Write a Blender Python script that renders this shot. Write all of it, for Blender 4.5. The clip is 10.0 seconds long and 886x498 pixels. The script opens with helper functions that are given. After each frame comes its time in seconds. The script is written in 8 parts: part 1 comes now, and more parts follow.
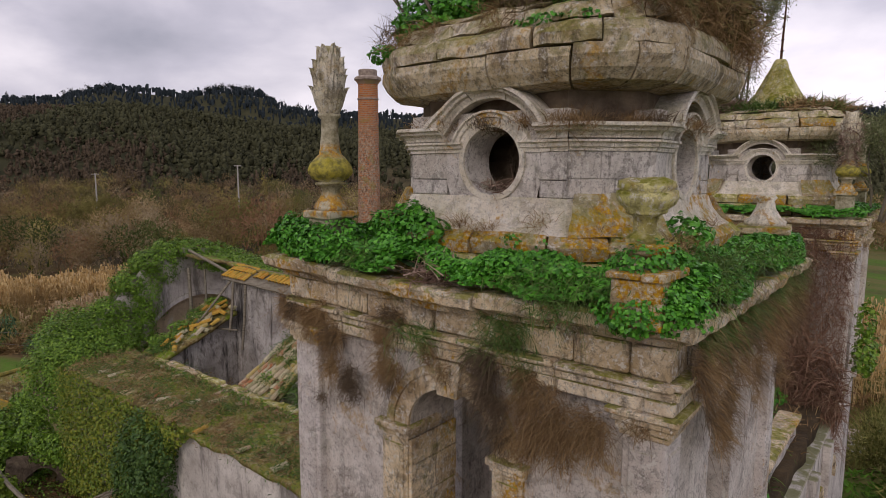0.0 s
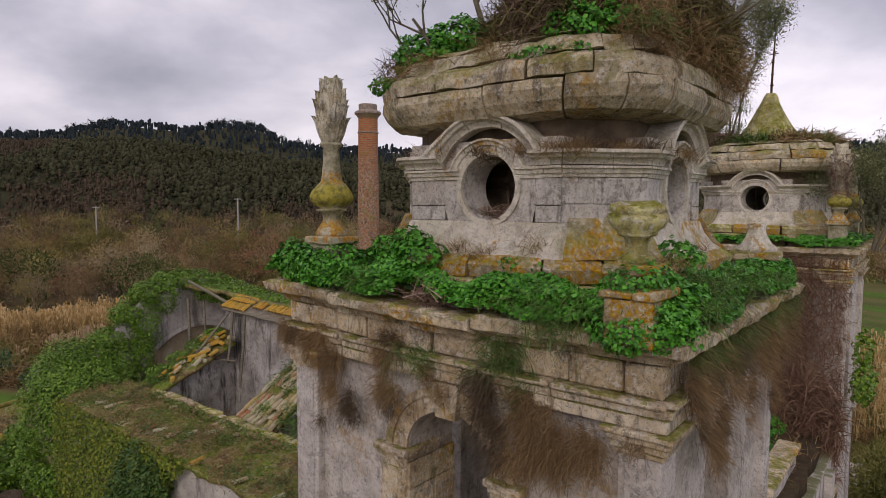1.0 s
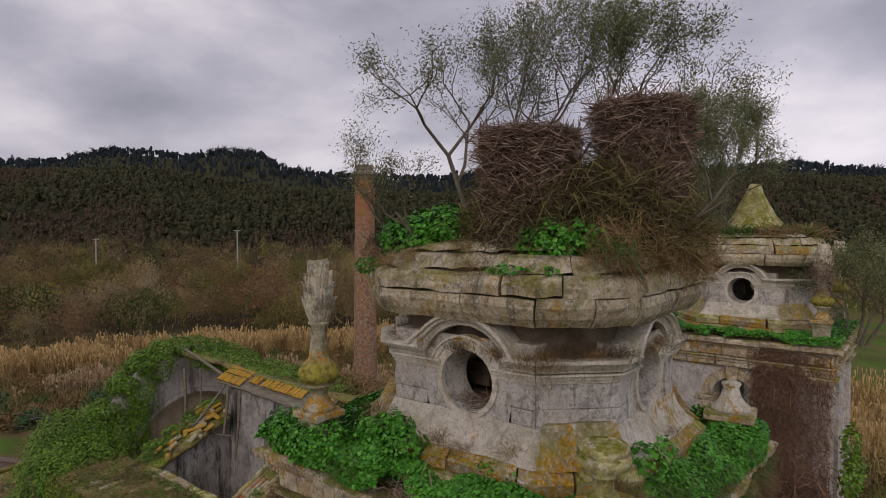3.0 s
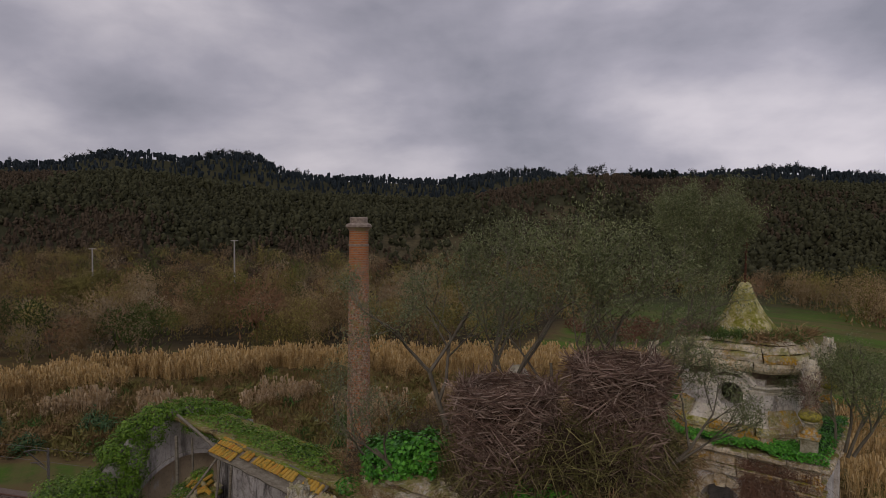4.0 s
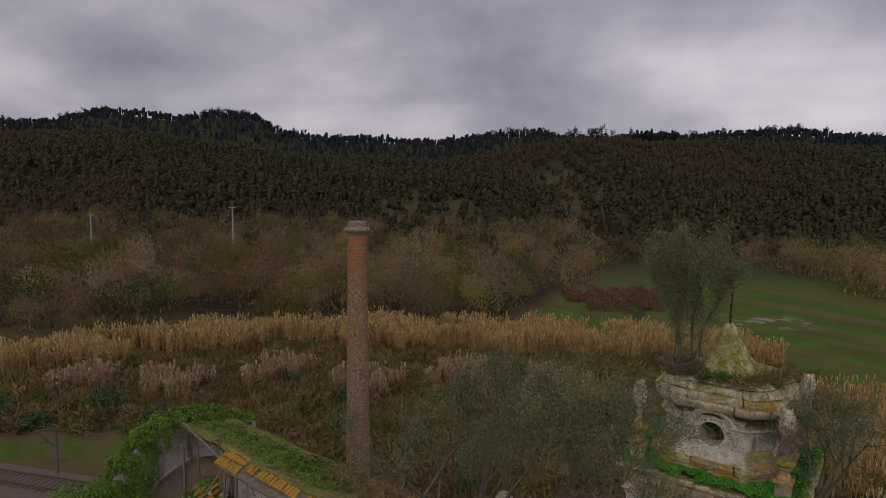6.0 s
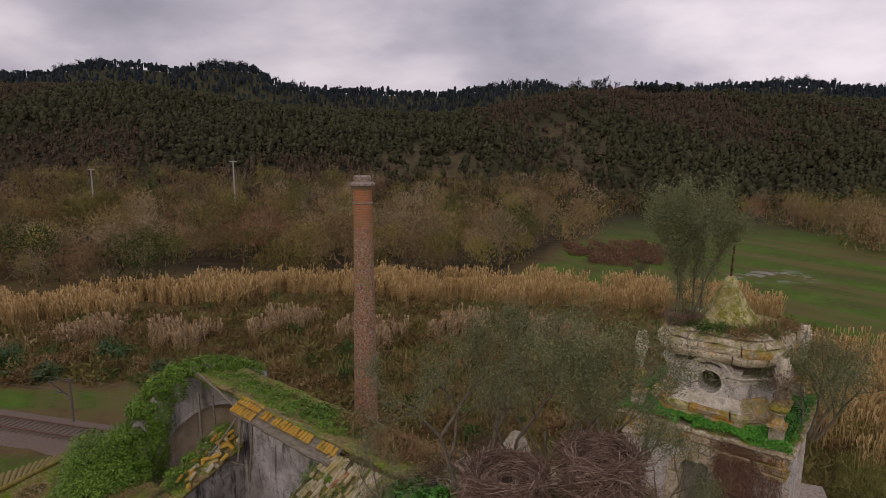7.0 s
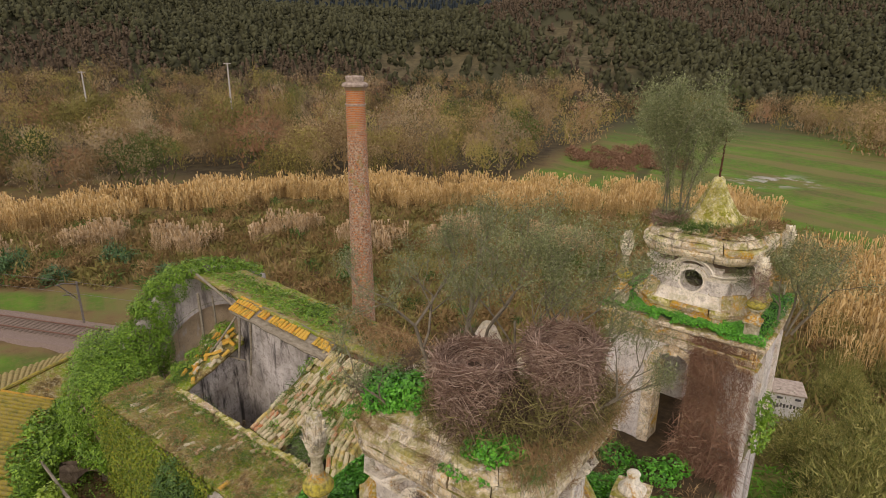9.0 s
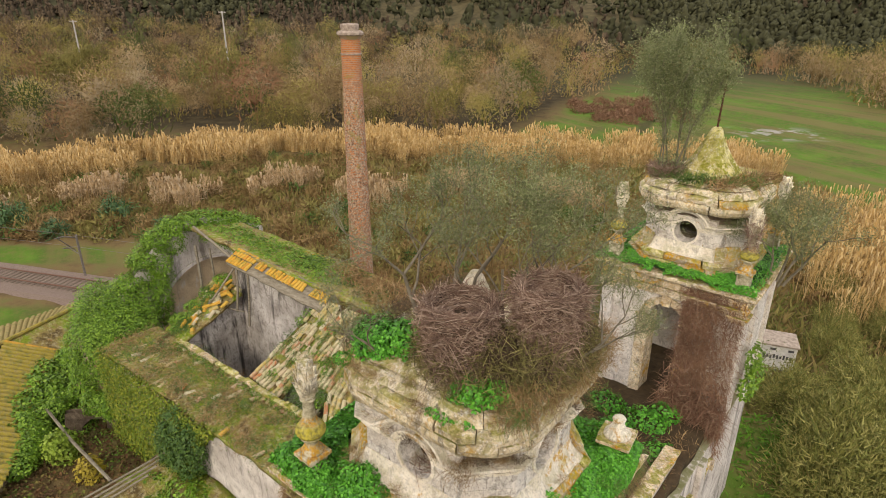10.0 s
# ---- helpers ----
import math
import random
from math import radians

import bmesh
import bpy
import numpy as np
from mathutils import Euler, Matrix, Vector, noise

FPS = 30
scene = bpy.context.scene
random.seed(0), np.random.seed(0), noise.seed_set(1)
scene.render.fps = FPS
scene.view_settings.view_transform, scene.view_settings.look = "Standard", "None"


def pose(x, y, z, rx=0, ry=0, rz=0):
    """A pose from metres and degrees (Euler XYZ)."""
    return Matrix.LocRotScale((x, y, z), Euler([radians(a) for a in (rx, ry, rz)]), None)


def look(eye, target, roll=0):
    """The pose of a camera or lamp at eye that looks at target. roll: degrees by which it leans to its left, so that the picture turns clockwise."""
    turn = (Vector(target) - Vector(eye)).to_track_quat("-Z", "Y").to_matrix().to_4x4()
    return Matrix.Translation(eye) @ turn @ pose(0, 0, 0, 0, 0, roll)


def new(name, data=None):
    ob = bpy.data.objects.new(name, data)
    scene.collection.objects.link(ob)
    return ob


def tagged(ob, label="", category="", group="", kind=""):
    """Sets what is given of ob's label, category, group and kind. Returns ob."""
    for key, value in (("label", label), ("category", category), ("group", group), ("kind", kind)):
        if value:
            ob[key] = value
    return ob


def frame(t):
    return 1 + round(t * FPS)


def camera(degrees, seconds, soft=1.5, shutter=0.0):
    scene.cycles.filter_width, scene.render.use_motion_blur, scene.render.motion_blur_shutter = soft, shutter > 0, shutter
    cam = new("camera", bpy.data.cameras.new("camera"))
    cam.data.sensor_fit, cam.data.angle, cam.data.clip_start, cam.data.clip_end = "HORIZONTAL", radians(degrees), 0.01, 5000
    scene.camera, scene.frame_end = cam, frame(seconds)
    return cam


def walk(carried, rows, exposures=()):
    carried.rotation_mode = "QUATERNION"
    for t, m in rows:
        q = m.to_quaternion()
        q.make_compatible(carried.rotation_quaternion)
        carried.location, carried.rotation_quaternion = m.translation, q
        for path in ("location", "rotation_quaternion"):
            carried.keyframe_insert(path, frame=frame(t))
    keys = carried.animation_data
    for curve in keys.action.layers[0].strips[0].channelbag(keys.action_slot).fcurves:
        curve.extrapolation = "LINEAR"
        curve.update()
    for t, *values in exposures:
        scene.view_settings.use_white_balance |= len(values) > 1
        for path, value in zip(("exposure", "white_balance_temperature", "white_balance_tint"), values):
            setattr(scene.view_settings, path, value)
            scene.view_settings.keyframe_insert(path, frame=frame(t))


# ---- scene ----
cam = camera(71.4, 10.0, 0.75)
PATH = [
    (0, (-1.632, 1.06, 12.908), (-2.876, 2.606, 12.655), 0.2),
    (0.5, (-1.618, 0.944, 12.856), (-2.862, 2.495, 12.638), 0.2),
    (1, (-1.502, 0.913, 12.816), (-2.75, 2.469, 12.67), 0.2),
    (1.5, (-1.399, 0.915, 12.791), (-2.648, 2.476, 12.716), 0.1),
    (2, (-1.334, 0.935, 12.781), (-2.582, 2.496, 12.705), 0.1),
    (2.5, (-1.265, 0.944, 13.5), (-2.514, 2.504, 13.425), 0.1),
    (3, (-1.162, 0.873, 14.993), (-2.412, 2.433, 14.926), 0.0),
    (4.5, (-0.88, 1.158, 19.558), (-2.123, 2.725, 19.5), 0.4),
    (5, (-0.721, 1.113, 20.506), (-1.963, 2.679, 20.451), 0.6),
    (5.5, (-0.713, 1.016, 20.958), (-1.952, 2.582, 20.844), 0.6),
    (7, (-0.624, 0.276, 21.167), (-1.848, 1.82, 20.827), 0.4),
    (7.5, (-0.543, 0.206, 21.144), (-1.759, 1.739, 20.728), 0.4),
    (8, (-0.354, 0.226, 21.101), (-1.562, 1.743, 20.612), 0.3),
    (8.5, (-0.225, 0.35, 21.037), (-1.422, 1.851, 20.474), 0.2),
    (9, (-0.117, 0.466, 21.0), (-1.3, 1.949, 20.367), 0.3),
    (9.5, (-0.009, 0.536, 20.963), (-1.176, 2.0, 20.259), 0.3),
    (10, (0.084, 0.584, 20.91), (-1.068, 2.025, 20.138), 0.3),
]

EXPOSURES = [(0.0, -0.03, 6800, 19), (2.0, -0.22, 6800, 19), (2.5, -0.3, 6800, 18), (3.0, -0.4, 6800, 18), (4.5, -0.88, 6750, 18), (5.5, -0.9, 6750, 18), (7.0, -0.42, 7000, 22), (8.0, 0.18, 7350, 23), (9.0, 0.71, 7600, 16), (10.0, 1.02, 7680, 10)]
walk(cam, [(t, look(eye, target, roll)) for t, eye, target, roll in PATH], EXPOSURES)

# ---- world and sun: heavy broken cloud ----
SUN_EL, SUN_AZ = radians(32), radians(160)
world = bpy.data.worlds.new("overcast_sky")
scene.world = world
world.use_nodes = True
wt = world.node_tree
wt.nodes.clear()


def wnode(kind, **kw):
    n = wt.nodes.new(kind)
    for k, v in kw.items():
        n.inputs[k].default_value = v
    return n


w_out, w_bg = wnode("ShaderNodeOutputWorld"), wnode("ShaderNodeBackground", Strength=1.0)
w_sky = wnode("ShaderNodeTexSky")
w_sky.sky_type, w_sky.sun_disc, w_sky.sun_elevation, w_sky.sun_rotation = "NISHITA", False, SUN_EL, SUN_AZ
w_sky.air_density, w_sky.dust_density = 1.0, 3.0
w_dim = wnode("ShaderNodeMixRGB", Fac=1.0, Color2=(0.07, 0.07, 0.07, 1))
w_dim.blend_type = "MULTIPLY"
w_co = wnode("ShaderNodeTexCoord")
w_map = wnode("ShaderNodeMapping", Scale=(1.0, 1.0, 2.1), Location=(0.75, 0.2, 0.4))
w_n1 = wnode("ShaderNodeTexNoise", Scale=2.7, Detail=8.0, Roughness=0.5, Distortion=0.12)
w_r1 = wnode("ShaderNodeValToRGB")
w_r1.color_ramp.elements[0].position, w_r1.color_ramp.elements[0].color = 0.34, (0.40, 0.425, 0.51, 1)
w_r1.color_ramp.elements[1].position, w_r1.color_ramp.elements[1].color = 0.68, (1.0, 1.0, 1.08, 1)
mid = w_r1.color_ramp.elements.new(0.5)
mid.color = (0.62, 0.635, 0.74, 1)
# the cloud thins towards the hidden sun and thickens overhead on the other side
w_dot = wnode("ShaderNodeVectorMath")
w_dot.operation, w_dot.inputs[1].default_value = "DOT_PRODUCT", (0.70, 0.62, -0.25)
w_glow = wnode("ShaderNodeMapRange", **{"From Min": -0.2, "From Max": 1.0, "To Min": 0.98, "To Max": 1.3})
w_lift = wnode("ShaderNodeMixRGB", Fac=1.0)
w_lift.blend_type = "MULTIPLY"
w_mix = wnode("ShaderNodeMixRGB", Fac=0.9)
wt.links.new(w_co.outputs["Generated"], w_dot.inputs[0])
wt.links.new(w_dot.outputs["Value"], w_glow.inputs["Value"])
wt.links.new(w_r1.outputs[0], w_lift.inputs["Color1"])
wt.links.new(w_glow.outputs[0], w_lift.inputs["Color2"])
wt.links.new(w_sky.outputs[0], w_dim.inputs["Color1"])
wt.links.new(w_co.outputs["Generated"], w_map.inputs[0])
wt.links.new(w_map.outputs[0], w_n1.inputs["Vector"])
wt.links.new(w_n1.outputs["Fac"], w_r1.inputs[0])
wt.links.new(w_dim.outputs[0], w_mix.inputs["Color1"])
wt.links.new(w_lift.outputs[0], w_mix.inputs["Color2"])
wt.links.new(w_mix.outputs[0], w_bg.inputs[0])
wt.links.new(w_bg.outputs[0], w_out.inputs[0])

sun_data = bpy.data.lights.new("sun", "SUN")
sun_data.energy, sun_data.angle, sun_data.color = 0.8, radians(22), (1.0, 0.93, 0.82)
sun = new("sun", sun_data)
sun.rotation_euler = Euler((radians(90) - SUN_EL, 0, radians(20)))

# ---- materials ----
class Nodes:
    """A small builder of node materials."""

    def __init__(self, name):
        self.mat = bpy.data.materials.new(name)
        self.mat.use_nodes = True
        self.t = self.mat.node_tree
        self.bsdf = self.t.nodes["Principled BSDF"]
        self.co = None

    def n(self, kind, **kw):
        node = self.t.nodes.new(kind)
        for k, v in kw.items():
            node.inputs[k.replace("_", " ")].default_value = v
        return node

    def link(self, a, b):
        self.t.links.new(a, b)

    def where(self):
        if not self.co:
            self.co = self.t.nodes.new("ShaderNodeNewGeometry")
        return self.co.outputs["Position"]

    def noise(self, scale, detail=4.0, rough=0.55, dist=0.0, stretch=None):
        node = self.n("ShaderNodeTexNoise", Scale=scale, Detail=detail, Roughness=rough, Distortion=dist)
        src = self.where()
        if stretch:
            m = self.n("ShaderNodeMapping", Scale=stretch)
            self.link(src, m.inputs[0])
            src = m.outputs[0]
        self.link(src, node.inputs["Vector"])
        return node.outputs["Fac"]

    def step(self, value, lo, hi):
        r = self.n("ShaderNodeMapRange", From_Min=lo, From_Max=hi)
        r.clamp = True
        self.link(value, r.inputs["Value"])
        return r.outputs[0]

    def ramp(self, value, *stops):
        r = self.t.nodes.new("ShaderNodeValToRGB")
        els = r.color_ramp.elements
        els[0].position, els[0].color = stops[0][0], (*stops[0][1], 1)
        els[1].position, els[1].color = stops[-1][0], (*stops[-1][1], 1)
        for p, c in stops[1:-1]:
            els.new(p).color = (*c, 1)
        self.link(value, r.inputs[0])
        return r.outputs[0]

    def mix(self, fac, a, b, mode="MIX"):
        m = self.t.nodes.new("ShaderNodeMixRGB")
        m.blend_type = mode
        for v, s in ((fac, "Fac"), (a, "Color1"), (b, "Color2")):
            if isinstance(v, (int, float)):
                m.inputs[s].default_value = v
            elif isinstance(v, tuple):
                m.inputs[s].default_value = (*v, 1)
            else:
                self.link(v, m.inputs[s])
        return m.outputs[0]

    def math(self, op, a, b):
        m = self.t.nodes.new("ShaderNodeMath")
        m.operation = op
        for v, i in ((a, 0), (b, 1)):
            if isinstance(v, (int, float)):
                m.inputs[i].default_value = v
            else:
                self.link(v, m.inputs[i])
        return m.outputs[0]

    def up(self):
        g = self.t.nodes.new("ShaderNodeNewGeometry")
        s = self.t.nodes.new("ShaderNodeSeparateXYZ")
        self.link(g.outputs["Normal"], s.inputs[0])
        return s.outputs["Z"]

    def done(self, colour, rough=0.9, bump=None, depth=0.02, spec=0.25):
        if isinstance(colour, tuple):
            self.bsdf.inputs["Base Color"].default_value = (*colour, 1)
        else:
            self.link(colour, self.bsdf.inputs["Base Color"])
        if isinstance(rough, (int, float)):
            self.bsdf.inputs["Roughness"].default_value = rough
        else:
            self.link(rough, self.bsdf.inputs["Roughness"])
        self.bsdf.inputs["Specular IOR Level"].default_value = spec
        if bump is not None:
            b = self.n("ShaderNodeBump", Strength=0.7, Distance=depth)
            self.link(bump, b.inputs["Height"])
            self.link(b.outputs[0], self.bsdf.inputs["Normal"])
        return self.mat


def stone_material(name, light, dark, moss=0.5, orange=0.3, black=0.5, lichen=0.56, ochre=0.55, vary=0.75):
    m = Nodes(name)
    base = m.ramp(m.noise(2.1, 9, 0.68), (0.36, dark), (0.6, light))
    rnd = m.t.nodes.new("ShaderNodeObjectInfo").outputs["Random"]
    base = m.mix(vary, base, m.ramp(rnd, (0.0, (0.66, 0.60, 0.50)), (0.4, (1.0, 0.93, 0.78)), (0.7, (0.95, 0.94, 0.95)), (1.0, (1.2, 1.16, 1.08))), "MULTIPLY")
    warm = m.step(m.noise(1.1, 6, 0.66, 0.4), 0.48, 0.58)
    base = m.mix(m.math("MULTIPLY", warm, ochre), base, m.ramp(m.noise(4.0, 4, 0.6), (0.35, (0.26, 0.15, 0.065)), (0.65, (0.46, 0.33, 0.17))))
    speck = m.step(m.noise(30, 8, 0.8), 0.54, 0.59)
    base = m.mix(m.math("MULTIPLY", speck, 0.5), base, (0.12, 0.105, 0.085))
    blot = m.math("MULTIPLY", m.step(m.noise(4.6, 10, 0.76, 0.5), 0.53, 0.57), 0.85)
    base = m.mix(m.math("MULTIPLY", blot, black), base, (0.10, 0.082, 0.062))
    streak = m.math("MULTIPLY", m.step(m.noise(2.6, 9, 0.76, 0.3, (1.7, 1.7, 0.4)), 0.545, 0.60), black)
    base = m.mix(streak, base, (0.065, 0.05, 0.038))
    pale = m.math("MULTIPLY", m.step(m.noise(9, 9, 0.76, 0.3), 0.545, 0.60), 0.6)
    base = m.mix(pale, base, (0.66, 0.63, 0.57))
    crust = m.math("MULTIPLY", m.step(m.noise(13, 9, 0.8, 0.2), 0.555, 0.585), 0.75)
    base = m.mix(crust, base, (0.78, 0.76, 0.70))
    spots = m.math("MULTIPLY", m.step(m.noise(16.5, 9, 0.8, 0.4), 0.56, 0.59), black)
    base = m.mix(spots, base, (0.055, 0.045, 0.035))
    o = m.math("MULTIPLY", m.step(m.noise(1.25, 7, 0.7, 0.5), lichen, lichen + 0.04), m.step(m.noise(15, 7, 0.78), 0.45, 0.52))
    base = m.mix(m.math("MULTIPLY", o, orange), base, m.ramp(m.noise(26, 4), (0.35, (0.36, 0.15, 0.006)), (0.62, (0.64, 0.38, 0.018))))
    upz = m.step(m.up(), 0.1, 0.6)
    g = m.math("MULTIPLY", m.math("MULTIPLY", m.step(m.noise(1.9, 9, 0.74, 0.3), 0.485, 0.53), upz), moss)
    green = m.ramp(m.noise(9, 7, 0.74), (0.36, (0.085, 0.10, 0.010)), (0.5, (0.25, 0.25, 0.025)), (0.64, (0.42, 0.38, 0.16)))
    base = m.mix(g, base, green)
    side = m.math("MULTIPLY", m.step(m.noise(1.5, 8, 0.72, 0.5), 0.57, 0.63), moss)
    base = m.mix(m.math("MULTIPLY", side, 0.7), base, m.ramp(m.noise(20, 5, 0.7), (0.35, (0.08, 0.085, 0.012)), (0.65, (0.24, 0.23, 0.04))))
    relief = m.mix(0.5, m.noise(7, 9, 0.74), m.noise(55, 6, 0.78))
    return m.done(base, 0.93, relief, 0.10)


def foliage_material(name, a, b, c, rough=0.55):
    m = Nodes(name)
    isl = m.t.nodes.new("ShaderNodeNewGeometry").outputs["Random Per Island"]
    col = m.ramp(isl, (0.0, a), (0.5, b), (1.0, c))
    col = m.mix(0.55, col, m.ramp(m.noise(0.9, 3), (0.3, (0.62, 0.62, 0.6)), (0.7, (1.15, 1.15, 1.1))), "MULTIPLY")
    return m.done(col, rough, None, 0.0, 0.3)


def plain_material(name, a, b, scale=6.0, rough=0.85, depth=0.01, stretch=None, metal=0.0):
    m = Nodes(name)
    v = m.noise(scale, 6, 0.6, 0.2, stretch)
    col = m.ramp(v, (0.3, a), (0.68, b))
    col = m.mix(0.4, col, m.ramp(m.noise(scale * 6, 4, 0.7), (0.3, (0.6, 0.6, 0.6)), (0.7, (1.15, 1.15, 1.15))), "MULTIPLY")
    m.bsdf.inputs["Metallic"].default_value = metal
    return m.done(col, rough, m.noise(scale * 4, 5, 0.65), depth)


STONE = stone_material("pale_limestone", (0.92, 0.81, 0.62), (0.57, 0.44, 0.27), 0.85, 0.95, 0.55, 0.56, 0.6, 0.6)
STONE_DRUM = stone_material("white_limestone", (0.93, 0.885, 0.79), (0.72, 0.655, 0.54), 0.3, 0.85, 0.3, 0.585, 0.08, 0.3)
STONE_BODY = stone_material("speckled_grey_limestone", (0.80, 0.765, 0.73), (0.55, 0.51, 0.475), 0.25, 0.7, 0.5, 0.585, 0.08, 0.35)
STONE_DOME = stone_material("grey_mossy_limestone", (0.92, 0.84, 0.65), (0.54, 0.45, 0.29), 0.75, 0.6, 0.6, 0.56, 0.4, 0.6)
STONE_VASE = stone_material("lichened_limestone", (0.93, 0.89, 0.76), (0.62, 0.57, 0.42), 0.5, 0.3, 0.6, 0.58, 0.2)
STONE_LICHEN = stone_material("orange_lichened_limestone", (0.62, 0.55, 0.40), (0.34, 0.28, 0.16), 0.55, 1.0, 0.4, 0.47)
STONE_MOSSY = stone_material("yellow_mossed_limestone", (0.76, 0.72, 0.36), (0.38, 0.38, 0.06), 1.0, 0.25, 0.4, 0.56, 0.4, 0.5)

# ---- building tools ----
RNG = np.random.default_rng(7)
UP = Vector((0, 0, 1))


def thing(name, label, category, place=(0, 0, 0), group="", kind="", turn=0.0):
    ob = new(name)
    ob.empty_display_size = 0.2
    ob.matrix_basis = pose(*place, 0, 0, turn)
    return tagged(ob, label, category, group, kind)


def link_mesh(name, me, material, parent=None, label=""):
    me.materials.clear()
    me.materials.append(material)
    ob = new(name, me)
    ob.parent = parent
    return tagged(ob, label) if label else ob


def part(name, bm, material, parent=None, label="", smooth=False):
    """One bmesh as one mesh object under a thing or a part."""
    bmesh.ops.recalc_face_normals(bm, faces=bm.faces)
    for f in bm.faces:
        f.smooth = smooth
    me = bpy.data.meshes.new(name)
    bm.to_mesh(me)
    bm.free()
    return link_mesh(name, me, material, parent, label)


def np_mesh(name, verts, faces, smooth=False):
    """A mesh from an array of places and an array of triangles or quads."""
    verts, faces = np.asarray(verts, np.float32), np.asarray(faces, np.int32)
    me = bpy.data.meshes.new(name)
    me.vertices.add(len(verts))
    me.vertices.foreach_set("co", verts.ravel())
    k = faces.shape[1]
    me.loops.add(faces.size)
    me.loops.foreach_set("vertex_index", faces.ravel())
    me.polygons.add(len(faces))
    me.polygons.foreach_set("loop_start", np.arange(0, faces.size, k, dtype=np.int32))
    me.polygons.foreach_set("use_smooth", np.full(len(faces), smooth))
    me.update(calc_edges=True)
    return me


def box(bm, x0, x1, y0, y1, z0, z1, bevel=0.0, jitter=0.0, seed=0):
    r = random.Random(seed)
    vs = [bm.verts.new((x + r.uniform(-jitter, jitter), y + r.uniform(-jitter, jitter), z + r.uniform(-jitter, jitter)))
          for z in (z0, z1) for y in (y0, y1) for x in (x0, x1)]
    fs = [bm.faces.new([vs[i] for i in q]) for q in ((0, 2, 3, 1), (4, 5, 7, 6), (0, 1, 5, 4), (2, 6, 7, 3), (0, 4, 6, 2), (1, 3, 7, 5))]
    if bevel:
        es = list({e for f in fs for e in f.edges})
        bmesh.ops.bevel(bm, geom=es, offset=bevel, segments=1, affect="EDGES")


def lathe(bm, profile, n=24, centre=(0, 0), wobble=0.0, lobes=0):
    rings = []
    for r, z in profile:
        ring = []
        for i in range(n):
            a = 2 * math.pi * i / n
            q = r * (1 + (wobble * math.cos(lobes * a) if lobes else 0))
            ring.append(bm.verts.new((centre[0] + q * math.cos(a), centre[1] + q * math.sin(a), z)))
        rings.append(ring)
    for a, b in zip(rings, rings[1:]):
        for i in range(n):
            bm.faces.new((a[i], a[(i + 1) % n], b[(i + 1) % n], b[i]))
    bm.faces.new(rings[0][::-1])
    bm.faces.new(rings[-1])


def tube(bm, pts, radii, n=6):
    pts = [Vector(p) for p in pts]
    rings = []
    for i, p in enumerate(pts):
        d = (pts[min(i + 1, len(pts) - 1)] - pts[max(i - 1, 0)]).normalized()
        a = d.orthogonal().normalized()
        b = d.cross(a)
        r = radii[i] if hasattr(radii, "__len__") else radii
        rings.append([bm.verts.new(p + r * (math.cos(2 * math.pi * k / n) * a + math.sin(2 * math.pi * k / n) * b)) for k in range(n)])
    for a, b in zip(rings, rings[1:]):
        off = min(range(n), key=lambda s: sum((a[i].co - b[(i + s) % n].co).length for i in range(n)))
        for i in range(n):
            bm.faces.new((a[i], a[(i + 1) % n], b[(i + 1 + off) % n], b[(i + off) % n]))
    bm.faces.new(rings[0][::-1])
    bm.faces.new(rings[-1])


def roughen(bm, amount, scale=1.5, seed=0.0):
    for v in bm.verts:
        v.co += amount * Vector(noise.noise_vector(v.co * scale + Vector((seed, seed * 0.7, 0))))


def blades(places, ways, length, width, droop, rng, bend=3):
    """Grass blades or twigs: tapered bent strips. places, ways: n x 3. Returns places and quads."""
    n = len(places)
    ways = ways / np.linalg.norm(ways, axis=1, keepdims=True)
    side = np.cross(ways, rng.normal(size=(n, 3)))
    side /= np.linalg.norm(side, axis=1, keepdims=True)
    ln = (length * rng.uniform(0.5, 1.15, n))[:, None]
    rows = []
    for k in range(bend):
        f = k / (bend - 1)
        mid = places + ways * ln * f
        mid[:, 2] -= (droop * ln[:, 0] * f * f)
        w = width * (1 - 0.8 * f)
        rows += [mid - side * w, mid + side * w]
    V = np.stack(rows, 1).reshape(-1, 3)
    k2 = 2 * bend
    base = (np.arange(n) * k2)[:, None, None]
    quad = np.array([[2 * k, 2 * k + 1, 2 * k + 3, 2 * k + 2] for k in range(bend - 1)])[None]
    return V, (base + quad).reshape(-1, 4)


def leaves(places, normals, size, rng, narrow=0.62, fold=0.25):
    """Small folded leaves, two quads each."""
    n = len(places)
    normals = normals + rng.normal(scale=0.45, size=(n, 3))
    normals /= np.linalg.norm(normals, axis=1, keepdims=True)
    along = np.cross(normals, rng.normal(size=(n, 3)))
    along /= np.linalg.norm(along, axis=1, keepdims=True)
    across = np.cross(normals, along)
    s = (size * rng.uniform(0.55, 1.3, n))[:, None]
    a, b = places - along * s * 0.5, places + along * s * 0.5
    m1 = places + across * s * narrow * 0.5 + normals * s * fold * 0.5 - along * s * 0.08
    m2 = places - across * s * narrow * 0.5 + normals * s * fold * 0.5 - along * s * 0.08
    V = np.stack([a, m1, b, m2], 1).reshape(-1, 3)
    i = (np.arange(n) * 4)[:, None]
    F = np.concatenate([i + np.array([[0, 1, 2]]), i + np.array([[0, 2, 3]])], 0)
    return V, F


def joined(*sets):
    """Several (places, faces) with faces of one size, as one."""
    V, F, k = [], [], 0
    for v, f in sets:
        V.append(v)
        F.append(f + k)
        k += len(v)
    return np.concatenate(V), np.concatenate(F)


